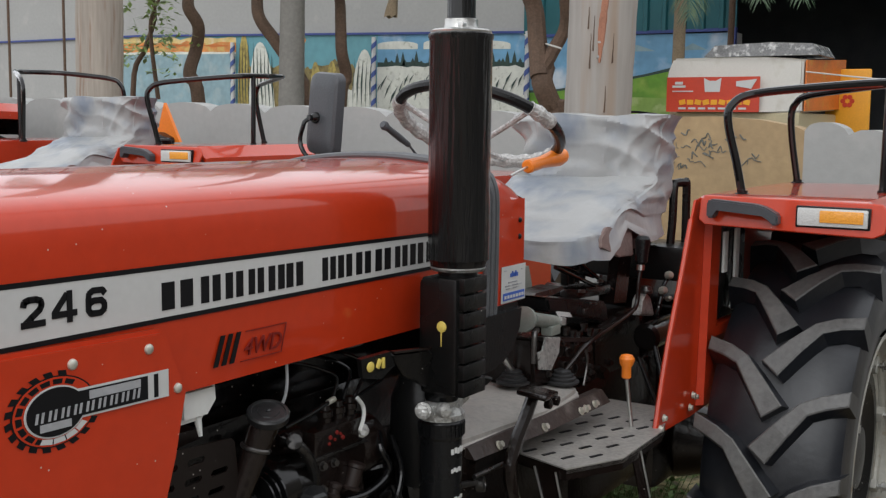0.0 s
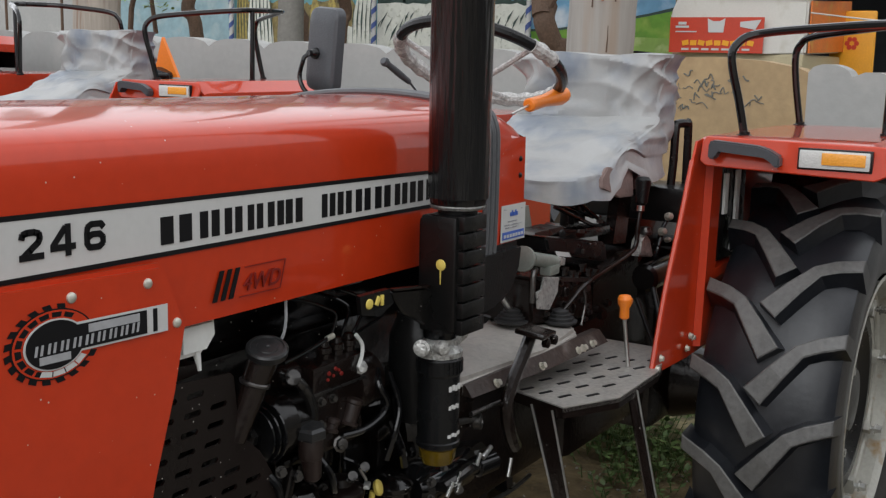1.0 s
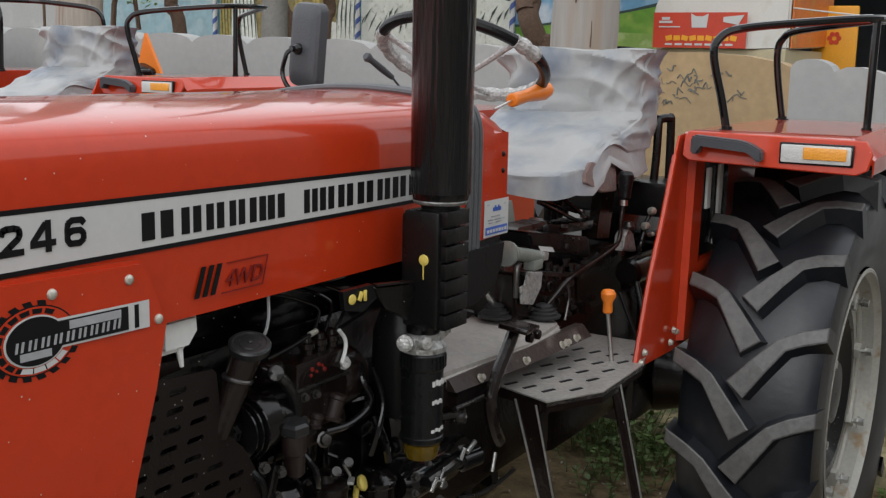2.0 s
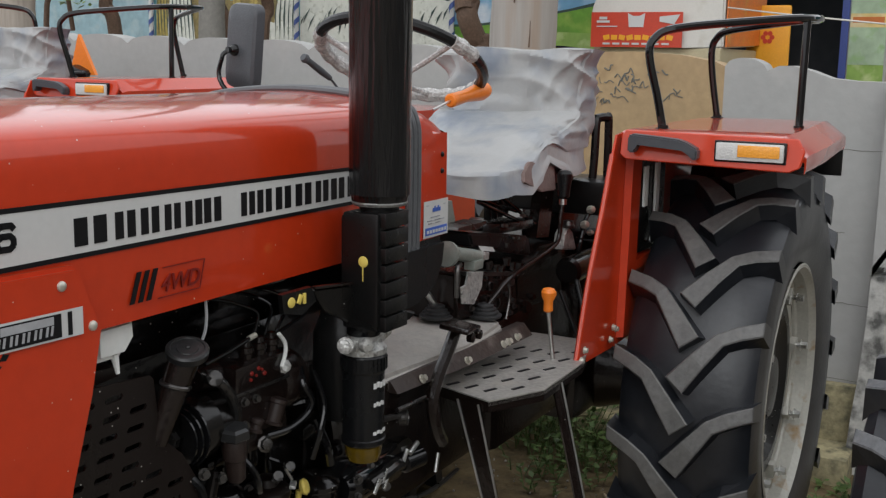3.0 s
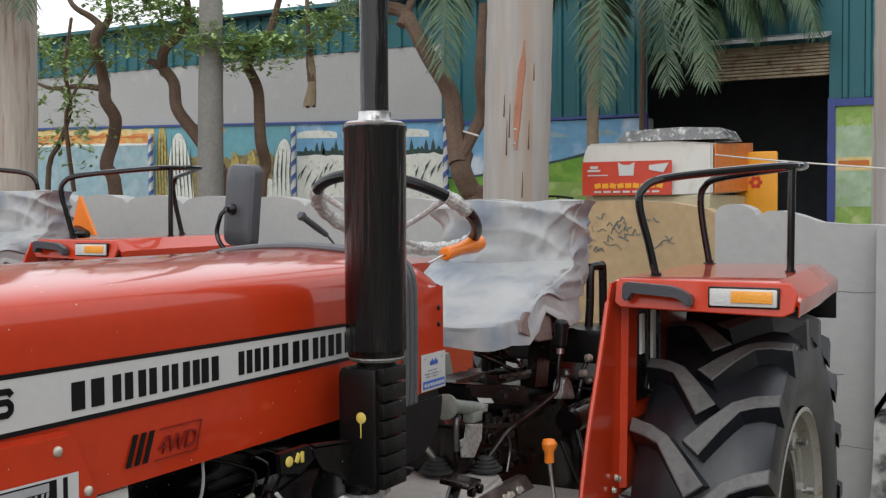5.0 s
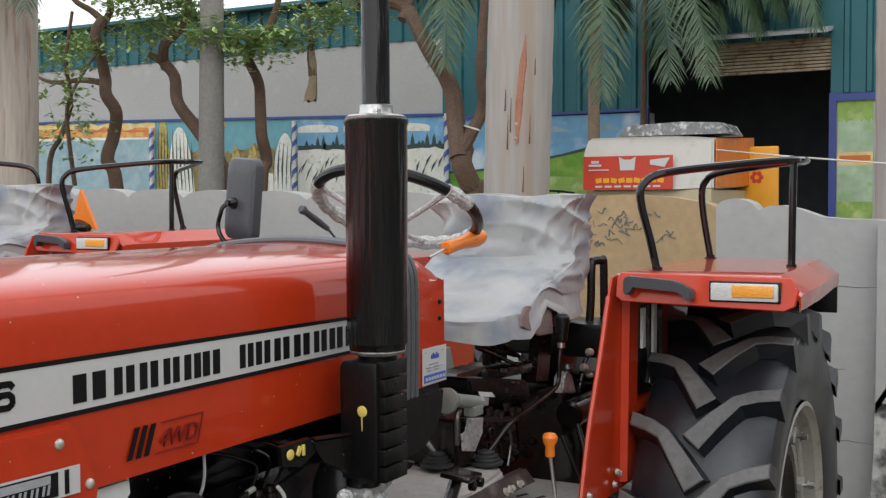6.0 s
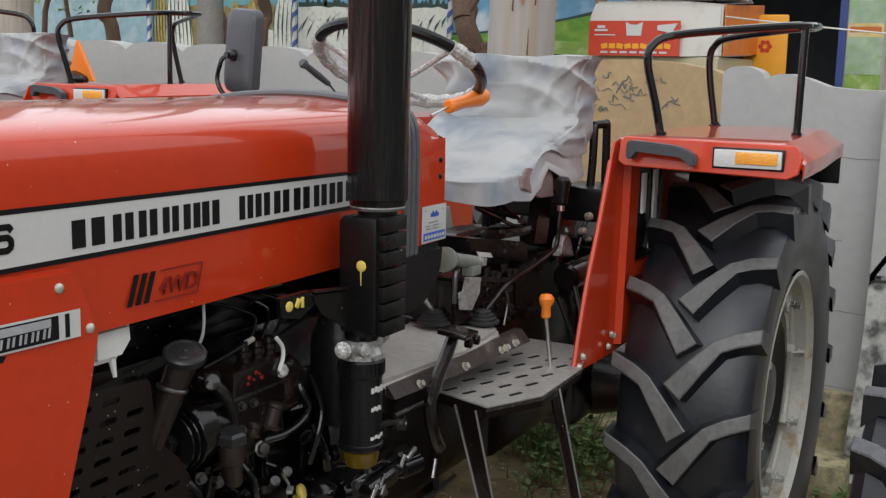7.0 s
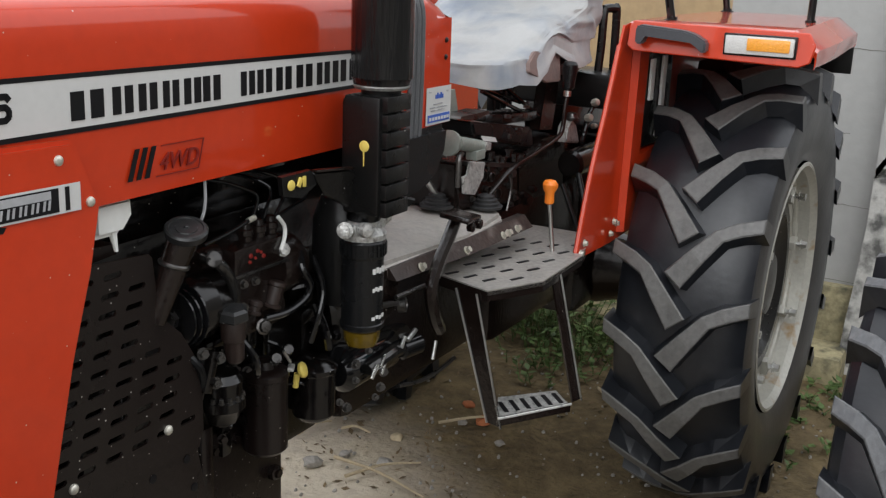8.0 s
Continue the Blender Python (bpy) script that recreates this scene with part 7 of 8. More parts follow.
# ---------------------------------------------------------------- plastic sheets over the seats
def seat_cover():
    """A clear-white bag pulled over seat and backrest, with folds."""
    ob_t = thing("seat_cover", (0, 0, 0), "wrinkled white plastic sheet over the tractor seat", "plastic cover", "seat covers")
    bm = bmesh.new()
    nu, nv = 150, 70
    rows = []
    for j in range(nv + 1):
        v = j / nv
        z = 1.257 + 0.367 * min(1, v * 1.12)
        k = min(1.0, max(0.0, (z - 1.315) / 0.13)) ** 0.8
        front, back = -0.81 + 0.47 * k - 0.03 * (z - 1.45) * (k > 0.9), -0.165 + 0.05 * (z - 1.26)
        half = 0.232 - 0.02 * math.sin(3.0 * v) + (0.03 * max(0, (z - 1.56) / 0.09))
        shrink = 1.0 if v < 0.9 else max(0.02, 1 - ((v - 0.9) / 0.1) ** 2)
        row = []
        for i in range(nu):
            a = 2 * math.pi * i / nu
            c, sn = math.cos(a), math.sin(a)
            px = math.copysign(abs(c) ** 0.45, c)
            py = math.copysign(abs(sn) ** 0.45, sn)
            x = (front + back) / 2 + (back - front) / 2 * px * shrink
            y = half * py * shrink
            q = Vector((x * 5.5 + 2.0 * z, y * 5.5, z * 2.6))
            w = 0.014 * noise.noise(q) + 0.026 * (abs(noise.noise(q * 1.2 + Vector((7, 0, 0)))) - 0.2) + 0.010 * (abs(noise.noise(q * 3.6)) - 0.2)
            ridge = (1 - abs(noise.noise(Vector((x * 3.2 + z * 3, y * 4 + z * 2, z * 4.5 + 3))))) ** 5
            w += 0.020 * ridge * (0.35 + 0.65 * min(1, max(0, (z - 1.36) / 0.1)))
            x += w * px + 0.01 * noise.noise(q + Vector((0, 9, 0)))
            y += w * py
            if z > 1.33:  # sharp pulled creases
                crease = 1 - abs(noise.noise(Vector((x * 6 - z * 5, y * 7 + z * 3, z * 7 + x * 4))))
                facet = abs(noise.noise(Vector((x * 7 + z * 4, y * 6 - z * 5, z * 7)))) + 0.4 * abs(noise.noise(Vector((x * 13, y * 12 + z * 7, z * 14))))
                w2 = 0.012 * crease ** 7 - (0.026 if px < -0.5 else 0.012) * facet + 0.003
                x += w2 * px
                y += w2 * py
            hem = 0.0  # the hem rides up beside the seat
            if y < 0:
                hem = 0.078 * min(1, max(0, (x + 0.655) / 0.11)) * min(1, max(0.35, (-0.36 - x) / 0.14))
            z2 = z + hem * (1 - v) ** 4
            row.append(bm.verts.new((x, y, z2 + 0.012 * noise.noise(q * 1.4 + Vector((3, 3, 3))) * (1 if v > 0.1 else 0.3) - (0.010 * abs(math.sin(3 * a)) if j == 0 else 0))))
        rows.append(row)
    for p, q in zip(rows[5:], rows[6:]):
        for i in range(nu):
            bm.faces.new((p[i], p[(i + 1) % nu], q[(i + 1) % nu], q[i]))
    bm.faces.new(rows[-1])
    lower_edge = bmesh.new()
    hem_rows = [[lower_edge.verts.new(v.co) for v in row] for row in rows[:6]]
    for p, q in zip(hem_rows, hem_rows[1:]):
        for i in range(nu):
            lower_edge.faces.new((p[i], p[(i + 1) % nu], q[(i + 1) % nu], q[i]))
    bmesh.ops.delete(bm, geom=[v for v in bm.verts if not v.link_faces], context="VERTS")
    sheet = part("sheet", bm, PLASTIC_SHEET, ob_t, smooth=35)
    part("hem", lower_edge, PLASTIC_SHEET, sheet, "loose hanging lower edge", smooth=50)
    return ob_t


COVER = seat_cover()
copy_thing(COVER, pose(0.45, 2.63, 0.068))
copy_thing(COVER, pose(0.55, 5.1, 0.14) @ Matrix.Scale(1.08, 4))


# ---------------------------------------------------------------- wheel of a vehicle parked close by
wheel_stand = thing("spare_wheel", (-0.68, -1.25, 0.475), "black ribbed tractor wheel with dusty lugs on soil", "wheel")
wheel("rim", wheel_stand, (0, 0, 0), 1, radius=0.5, half=0.15, count=18, spin=3.3, lug=DUSTY_LUG)

# ---------------------------------------------------------------- palms and trees behind the wall
PALM_BARK = material("palm_bark", (0.375, 0.345, 0.315), 0.8, var=0.15, scale=3, fine=24, bump=0.3, dirt_or_light=(0.34, 0.26, 0.20), dirt_or_light_amount=0.28, streak=True)
PALM_BROWN = material("cracked_palm_bark", (0.38, 0.33, 0.28), 0.85, var=0.2, scale=10, fine=40, bump=0.5, dirt_or_light=(0.24, 0.11, 0.06), dirt_or_light_amount=0.16, streak=True)
GREY_BARK = material("grey_palm_bark", (0.22, 0.21, 0.19), 0.8, var=0.2, scale=4, fine=30, bump=0.3)
RUST = material("scar_wood", (0.38, 0.17, 0.105), 0.8, var=0.25, scale=8, bump=0.2)
BARK = material("brown_bark", (0.12, 0.075, 0.05), 0.85, var=0.35, scale=8, fine=50, bump=0.7)
FROND = material("palm_leaf", (0.060, 0.105, 0.050), 0.5, var=0.5, scale=4, fine=20, bump=0.05)
LEAF = material("tree_leaf", (0.30, 0.42, 0.15), 0.55, var=0.4, scale=3, fine=14, bump=0.05)
DRY = material("dry_husk", (0.26, 0.20, 0.13), 0.85, var=0.3, scale=10, bump=0.4)


def palm_trunk(tree, base, top, r0, r1, mat):
    bm = bmesh.new()
    base, top = Vector(base), Vector(top)
    n = 46
    rings = []
    for i in range(n + 1):
        k = i / n
        r = (r0 + (r1 - r0) * k) * (1 + 0.012 * math.sin(i * 2.4) + 0.02 * noise.noise((i * 0.3, r0, 0)))
        rings.append([Vector(q) for q in ring(base.lerp(top, k), (0, 0, 1), r, 28)])
    skin(bm, rings)
    return part("trunk", bm, mat, tree)


def frond(bm, root, heading, lift, length, droop, seed, leaflets=44, width=0.40):
    """A feather leaf: midrib and folded leaflets, bending down under its weight."""
    rnd = random.Random(seed)
    d = Vector((math.cos(heading), math.sin(heading), 0))
    pts = []
    for i in range(leaflets + 1):
        k = i / leaflets
        pts.append(Vector(root) + d * length * (k - 0.25 * droop * k * k) + Vector((0, 0, lift * k * length - droop * length * k * k)))
    tube(bm, pts[::4] if leaflets % 4 == 0 else pts[::4] + [pts[-1]], 0.011, 5, 2, taper=0.003)
    for i in range(2, leaflets):
        k = i / leaflets
        t = (pts[i + 1] - pts[i - 1]).normalized()
        sidew = t.cross(Vector((0, 0, 1))).normalized()
        if sidew.length < 0.1:
            sidew = Vector((-d.y, d.x, 0))
        ln = width * (math.sin(math.pi * min(1, 0.15 + 0.85 * k)) ** 0.6) * rnd.uniform(0.85, 1.1) + 0.05
        for sg in (-1, 1):
            for twin in (0, 1):
                root_p = pts[i].lerp(pts[i - 1], 0.5 * twin)
                dirv = (sidew * sg + t * rnd.uniform(0.6, 1.2) + Vector((0, 0, rnd.uniform(-1.0, -0.2)))).normalized()
                mid = root_p + dirv * ln * 0.5
                tip = root_p + dirv * ln + Vector((0, 0, -0.22 * ln))
                wv = t * 0.014
                v = [bm.verts.new(q) for q in (root_p - wv * 0.5, mid - wv, tip, mid + wv, root_p + wv * 0.5)]
                bm.faces.new(v)


def palm(name_label, base, top, r0, r1, mat, fronds=(), group="palms behind the wall"):
    base = Vector(base)
    tree = thing("palm_tree", base, name_label, "palm tree", group)
    palm_trunk(tree, (0, 0, 0), Vector(top) - base, r0, r1, mat)
    for root, *_ in fronds:
        a, b = Vector(top) - base, Vector(root) - base
        if (a - b).length > 0.3:
            bm = bmesh.new()
            tube(bm, [a, a.lerp(b, 0.5) + Vector((0, 0, 0.12)), b], 0.02, 6, 4, taper=0.011)
            part("petiole", bm, FROND, tree)
    for i, (root, heading, lift, length, droop) in enumerate(fronds):
        bm = bmesh.new()
        frond(bm, Vector(root) - base, heading, lift, length, droop, 17 * i + int(base.y * 10))
        part("frond", bm, FROND, tree)
    return tree


big = palm("tall palm with thick pale smooth trunk and red scar", (4.0, 1.96, 0), (4.0, 1.78, 6.0), 0.245, 0.225, PALM_BARK)
bm = bmesh.new()
rows = []
for i in range(25):
    k = i / 24
    z = 2.02 + 0.76 * k
    wide = 0.034 * min(1.0, (1.02 - k) * 3.2) * min(1.0, 0.25 + 3.5 * k) * (1 + 0.25 * noise.noise((i * 0.5, 3, 0)))
    mid = math.pi + 0.40 + 0.16 * k - 0.02 * math.sin(5 * k)
    row = []
    for j in range(5):
        a = mid + (j - 2) / 2 * wide / 0.245
        r = (0.247 if 0 < j < 4 else 0.232) + 0.003 * noise.noise((i, j, 0))
        row.append(bm.verts.new((r * math.cos(a), r * math.sin(a) - 0.03 * z, z)))
    rows.append(row)
for p, q in zip(rows, rows[1:]):
    for j in range(4):
        bm.faces.new((p[j], p[j + 1], q[j + 1], q[j]))
part("bark_scar", bm, RUST, big, "rust-red strip of torn bark")
for ang, z0, z1 in ((0.20, 2.10, 2.34), (0.12, 1.98, 2.22), (0.78, 2.02, 2.22), (0.62, 1.68, 1.86), (0.02, 2.25, 2.40), (0.90, 2.5, 2.62)):
    bm = bmesh.new()
    line = []
    for i in range(7):
        z = z0 + (z1 - z0) * i / 6
        a = math.pi + ang + 0.012 * noise.noise((i * 0.9, ang * 9, 2))
        line.append((0.2395 * math.cos(a), 0.2395 * math.sin(a) - 0.03 * z, z))
    tube(bm, line, 0.006, 5, 2, taper=0.002)
    part("bark_crack", bm, BARK, big, "thin dark split in the bark")
for z in (2.16, 2.06):
    bm = bmesh.new()
    a = math.pi + 0.40 + 0.16 * (z - 2.02) / 0.76 - 0.05
    dome(bm, (0.242 * math.cos(a), 0.242 * math.sin(a) - 0.03 * z, z), (math.cos(a), math.sin(a), 0), 0.013, 0.006)
    part("resin_drop", bm, PIER, big, "pale hardened drop of resin")
palm("tall palm with pale brown cracked trunk", (3.5, 6.60, 0), (3.5, 6.45, 6.0), 0.215, 0.19, PALM_BROWN,
     [((3.4, 6.55, 4.3), 4.2, 0.1, 1.3, 1.0), ((3.4, 6.7, 4.3), 2.6, 0.2, 1.3, 1.1), ((3.3, 6.6, 4.3), 3.6, 0.1, 1.2, 1.2)])
palm("tall palm with pale trunk at the gate", (3.5, -0.82, 0), (3.5, -0.80, 6.0), 0.23, 0.22, PALM_BARK)
palm("slim grey smooth palm trunk", (5.0, 5.62, 0), (5.0, 5.50, 6.0), 0.14, 0.09, GREY_BARK)
PI = math.pi
palm("small palm with long drooping feather leaves", (6.2, 2.15, 0), (6.2, 2.12, 3.75), 0.06, 0.05, DRY,
     [((6.2, 2.06, 3.58), PI + 0.36, 0.10, 1.25, 1.02), ((6.2, 2.2, 3.75), PI - 0.9, 0.25, 1.2, 0.75), ((6.2, 2.1, 3.8), PI + 1.2, 0.35, 1.1, 0.70), ((6.3, 2.2, 3.8), 1.2, 0.4, 1.2, 0.7)])
palm("small palm with drooping green leaves", (7.35, 2.06, 0), (7.3, 2.0, 4.0), 0.032, 0.03, BARK,
     [((7.1, 1.90, 3.78), PI + 0.50, 0.12, 1.30, 1.0), ((7.15, 1.78, 3.80), PI + 0.72, 0.12, 1.35, 0.98), ((7.2, 1.8, 3.95), -PI / 2 - 0.3, 0.15, 0.95, 0.95),
      ((7.2, 1.5, 4.0), -PI / 2 - 0.15, 0.15, 0.9, 0.9), ((7.2, 0.80, 3.92), -PI / 2 - 0.5, 0.10, 0.8, 1.1), ((7.2, 1.9, 3.9), PI + 1.0, 0.15, 1.0, 1.0), ((7.2, 1.15, 3.98), -PI / 2 - 0.35, 0.12, 0.8, 1.0), ((7.2, 1.35, 3.85), PI + 1.2, 0.10, 0.8, 1.0)])
palm("palm with hanging green leaves beside a tree", (5.6, 4.08, 0), (5.6, 4.06, 4.3), 0.05, 0.045, DRY,
     [((5.5, 3.22, 3.78), PI + 0.42, 0.12, 1.22, 1.02), ((5.5, 3.75, 3.95), PI - 0.2, 0.25, 1.0, 0.85), ((5.5, 3.55, 4.05), PI + 0.9, 0.3, 1.0, 0.80)])


def leaf_cloud(bm, centre, spread, count, rnd, size=0.075):
    """Small leaves on fine twigs, scattered unevenly."""
    centre = Vector(centre)
    for _ in range(max(1, count // 7)):
        a, e = rnd.uniform(0, 2 * math.pi), rnd.uniform(-0.5, 0.7)
        d = Vector((math.cos(a) * math.cos(e), math.sin(a) * math.cos(e), math.sin(e)))
        start = centre + Vector([rnd.gauss(0, s * 0.45) for s in spread])
        ln = rnd.uniform(0.15, 0.40)
        rod(bm, start, start + d * ln, 0.003, 0.001, 4)
        for i in range(14):
            k = (i + 1) / 14
            p = start + d * ln * k + Vector((0, 0, -0.10 * k * k))
            out = Vector((rnd.uniform(-1, 1), rnd.uniform(-1, 1), rnd.uniform(-0.5, 0.3))).normalized()
            side = out.cross(Vector((0, 0, 1)))
            s = size * rnd.uniform(0.6, 1.3)
            if side.length < 0.05:
                continue
            side = side.normalized() * s * 0.28
            v = [bm.verts.new(q) for q in (p, p + out * s * 0.5 + side, p + out * s, p + out * s * 0.5 - side)]
            bm.faces.new(v)


def tree(label, trunk, r0, r1, limbs, clouds, seed, x):
    """trunk, limbs: (y, z) lines in the plane x, each made round and crooked."""
    rnd = random.Random(seed)
    base = Vector((x, trunk[0][0], 0))
    t = thing("tree", base, label, "tree", "trees behind the wall")
    bm = bmesh.new()
    line = [(x + 0.06 * math.sin(2.1 * i + seed), y, z) for i, (y, z) in enumerate([(trunk[0][0], 0.0)] + list(trunk))]
    tube(bm, [Vector(q) - base for q in line], 0.88 * r0, 12, 5, taper=0.88 * r1)
    part("trunk", bm, BARK, t)
    for ln, ra, rb in limbs:
        bm = bmesh.new()
        tube(bm, [Vector((x + 0.08 * math.sin(1.7 * i + seed), y, z)) - base for i, (y, z) in enumerate(ln)], ra, 9, 4, taper=rb)
        part("limb", bm, BARK, t)
    if clouds:
        bm = bmesh.new()
        for c, spread, count in clouds:
            leaf_cloud(bm, Vector(c) - base, spread, count, rnd)
        part("crown", bm, LEAF, t, "sparse light green small leaves", smooth=0)
    return t


tree("crooked brown tree with thin leafy branches", [(6.82, 1.76), (6.89, 2.05), (6.90, 2.31), (6.81, 2.54), (6.89, 2.72), (7.0, 2.89), (7.01, 3.12), (7.02, 3.35), (7.02, 3.50)], 0.082, 0.062,
     [([(7.05, 2.86), (7.32, 2.90), (7.61, 2.88), (7.95, 2.98)], 0.036, 0.015), ([(7.01, 3.48), (6.89, 3.6), (6.80, 3.75), (6.74, 4.0)], 0.042, 0.02), ([(7.02, 3.48), (7.16, 3.6), (7.30, 3.72), (7.5, 4.0)], 0.042, 0.02)],
     [((5.0, 7.4, 3.25), (0.4, 0.35, 0.25), 420), ((5.0, 6.5, 3.35), (0.3, 0.3, 0.3), 260), ((5.0, 6.3, 3.75), (0.5, 0.7, 0.25), 700), ((4.9, 7.5, 2.5), (0.2, 0.2, 0.3), 90)], 1, 5.0)
tree("thin dark sapling with few leaves", [(7.29, 1.86), (7.15, 2.30), (7.07, 2.63), (7.02, 3.02), (6.97, 3.51)], 0.035, 0.018,
     [([(7.06, 1.80), (7.02, 2.35), (6.98, 2.63), (6.86, 2.95), (6.7, 3.08)], 0.024, 0.010)],
     [((4.6, 7.0, 2.9), (0.25, 0.3, 0.45), 200), ((4.6, 7.15, 2.3), (0.15, 0.2, 0.2), 50)], 2, 4.6)
tree("leaning brown tree with pruned top", [(5.57, 1.75), (5.67, 2.0), (5.95, 2.37), (6.12, 2.62), (6.25, 2.89), (6.37, 3.06)], 0.085, 0.062,
     [([(6.37, 3.05), (6.25, 3.21), (6.13, 3.36), (6.08, 3.53), (6.0, 3.75)], 0.058, 0.03), ([(6.35, 3.04), (6.47, 3.12)], 0.05, 0.03)],
     [((5.1, 5.5, 3.2), (0.3, 0.35, 0.18), 420), ((5.2, 6.1, 3.5), (0.3, 0.4, 0.25), 380)], 3, 5.2)
tree("crooked brown tree with feathery leaves", [(5.44, 1.76), (5.42, 2.04), (5.40, 2.29), (5.44, 2.58), (5.51, 2.83), (5.56, 3.05)], 0.078, 0.058,
     [([(5.56, 3.03), (5.48, 3.2), (5.37, 3.39), (5.20, 3.7)], 0.052, 0.03)],
     [((5.5, 5.15, 3.25), (0.3, 0.4, 0.15), 520), ((5.5, 4.6, 3.4), (0.3, 0.3, 0.12), 300), ((5.5, 5.6, 3.15), (0.2, 0.3, 0.12), 200)], 4, 5.6)
tree("forked brown tree with a bent limb", [(2.76, 1.60), (2.79, 1.75), (2.84, 1.94), (2.87, 2.07)], 0.105, 0.10,
     [([(2.85, 1.98), (2.94, 2.3), (3.01, 2.61), (3.15, 2.91), (3.30, 3.18), (3.51, 3.35), (3.9, 3.40)], 0.085, 0.055), ([(2.86, 2.0), (2.79, 2.2), (2.70, 2.41), (2.66, 2.73), (2.62, 3.3)], 0.066, 0.035),
      ([(3.4, 3.18), (3.36, 3.4), (3.3, 3.8)], 0.045, 0.025)],
     [((5.0, 3.9, 3.6), (0.3, 0.4, 0.2), 200)], 5, 5.0)
bm = bmesh.new()
rings_h = []
for z, r, dy in ((0.0, 0.068, 0.03), (0.06, 0.062, 0.02), (0.16, 0.046, 0.0), (0.27, 0.034, -0.01), (0.36, 0.042, 0.0), (0.48, 0.036, 0.015), (0.54, 0.020, 0.012)):
    rings_h.append([(r * math.cos(a) * (1 + 0.12 * math.sin(5 * a + z * 9)), dy + r * math.sin(a) * (1 + 0.12 * math.cos(4 * a)), z + (0.02 * math.sin(6 * a) if z == 0 else 0)) for a in (2 * math.pi * i / 14 for i in range(14))])
skin(bm, rings_h)
husk = thing("hanging_husk", (5.6, 4.81, 2.61), "dry brown palm husk hanging from a cord", "palm husk")
part("husk", bm, DRY, husk)
bm = bmesh.new()
tube(bm, [(0, -0.005, 0.26), (0, 0.035, 0.40), (0, 0.02, 0.52), (0, 0.0, 0.58), (0, 0.035, 0.72), (0, 0.05, 1.35)], 0.026, 7, 4, taper=0.02)
part("stem", bm, BARK, husk)
bm = bmesh.new()
tube(bm, [(0, -0.006, 0.24), (0, 0.004, 0.33), (0, 0.016, 0.44), (0, 0.012, 0.52), (0, 0.008, 0.58)], 0.044, 9, 4, taper=0.030)
part("knot", bm, BARK, husk, "dark brown dried stalk knot")

for y in (9.85, 8.88):
    post = thing("fence_post", (5.0, y, 0), "thin dark upright steel post behind wall", "post", "thin posts")
    bm = bmesh.new()
    rod(bm, (0, 0, 0), (0, 0, 3.3), 0.016, seg=8)
    part("shaft", bm, BARK, post)
    bm = bmesh.new()
    lathe(bm, (0, 0, 3.3), (0, 0, 1), [(0, 0.02), (0.01, 0.022), (0.02, 0.012)], 8)
    part("cap", bm, BARK, post)

# ---------------------------------------------------------------- vendor cart behind the wall
CART_WHITE = material("cart_white", (0.60, 0.58, 0.53), 0.4, var=0.06, scale=3, bump=0.03, dirt_or_light=(0.5, 0.47, 0.40), dirt_or_light_amount=0.1)
CART_RED = material("banner_red", (0.55, 0.05, 0.02), 0.45, var=0.1, bump=0.02)
CART_ORANGE = material("banner_orange", (0.68, 0.17, 0.02), 0.45, var=0.35, scale=3, bump=0.02, dirt_or_light=(0.62, 0.36, 0.06), dirt_or_light_amount=0.2)
CART_YELLOW = material("panel_yellow", (0.80, 0.36, 0.015), 0.45, var=0.1, bump=0.02)
CREAM = material("cart_cream", (0.42, 0.36, 0.22), 0.5, var=0.12, bump=0.05)
cart = thing("vendor_cart", (4.6, 0.64, 0), "white fibreglass vendor cart with red banner and yellow panel", "cart")
L = lambda x, y, z: (x - 4.6, y - 0.64, z + 0.083)
bm = bmesh.new()
prism(bm, [L(4.62, 1.63, 1.615), L(4.62, 0.93, 1.615), L(4.72, 0.66, 1.612), L(4.72, 0.66, 1.99), L(4.66, 0.93, 2.01), L(4.66, 1.60, 2.01), L(4.62, 1.63, 1.90)], (1.3, 0, 0.04))
bmesh.ops.bevel(bm, geom=[e for e in bm.edges], offset=0.015, segments=2, affect="EDGES")
hoodp = part("canopy", bm, CART_WHITE, cart)
bm = bmesh.new()
prism(bm, [L(4.612, 1.625, 1.615), L(4.612, 0.93, 1.615), L(4.612, 0.93, 1.868), L(4.612, 1.625, 1.868)], (-0.006, 0, 0))
ban = part("banner", bm, CART_RED, cart, "red banner with yellow and white print bars")
bm = bmesh.new()
for i in range(9):
    box(bm, L(4.603, 1.50 - 0.06 * i, 1.685), (0.004, 0.048, 0.036), 0, Euler((0.2 * (i % 3 - 1), 0, 0)))
pieces("yellow_print", bm, CART_YELLOW, ban)
bm = bmesh.new()
for i in range(7):
    box(bm, L(4.603, 1.50 - 0.075 * i, 1.640), (0.004, 0.055, 0.014))
box(bm, L(4.603, 1.53, 1.80), (0.004, 0.10, 0.016))
box(bm, L(4.603, 1.53, 1.825), (0.004, 0.06, 0.02))
box(bm, L(4.603, 1.50, 1.765), (0.004, 0.16, 0.008))
prism(bm, [L(4.603, 1.33, 1.76), L(4.603, 1.22, 1.76), L(4.603, 1.21, 1.86), L(4.603, 1.25, 1.84), L(4.603, 1.30, 1.84), L(4.603, 1.34, 1.86)], (-0.003, 0, 0))
prism(bm, [L(4.603, 1.10, 1.80), L(4.603, 0.99, 1.78), L(4.603, 0.95, 1.85), L(4.603, 1.10, 1.835)], (-0.003, 0, 0))
pieces("white_print", bm, WHITE_DECAL, ban)
bm = bmesh.new()
prism(bm, [L(4.74, 0.650, 1.625), L(5.95, 0.650, 1.66), L(5.95, 0.650, 2.05), L(4.74, 0.650, 1.985)], (0, -0.012, 0))
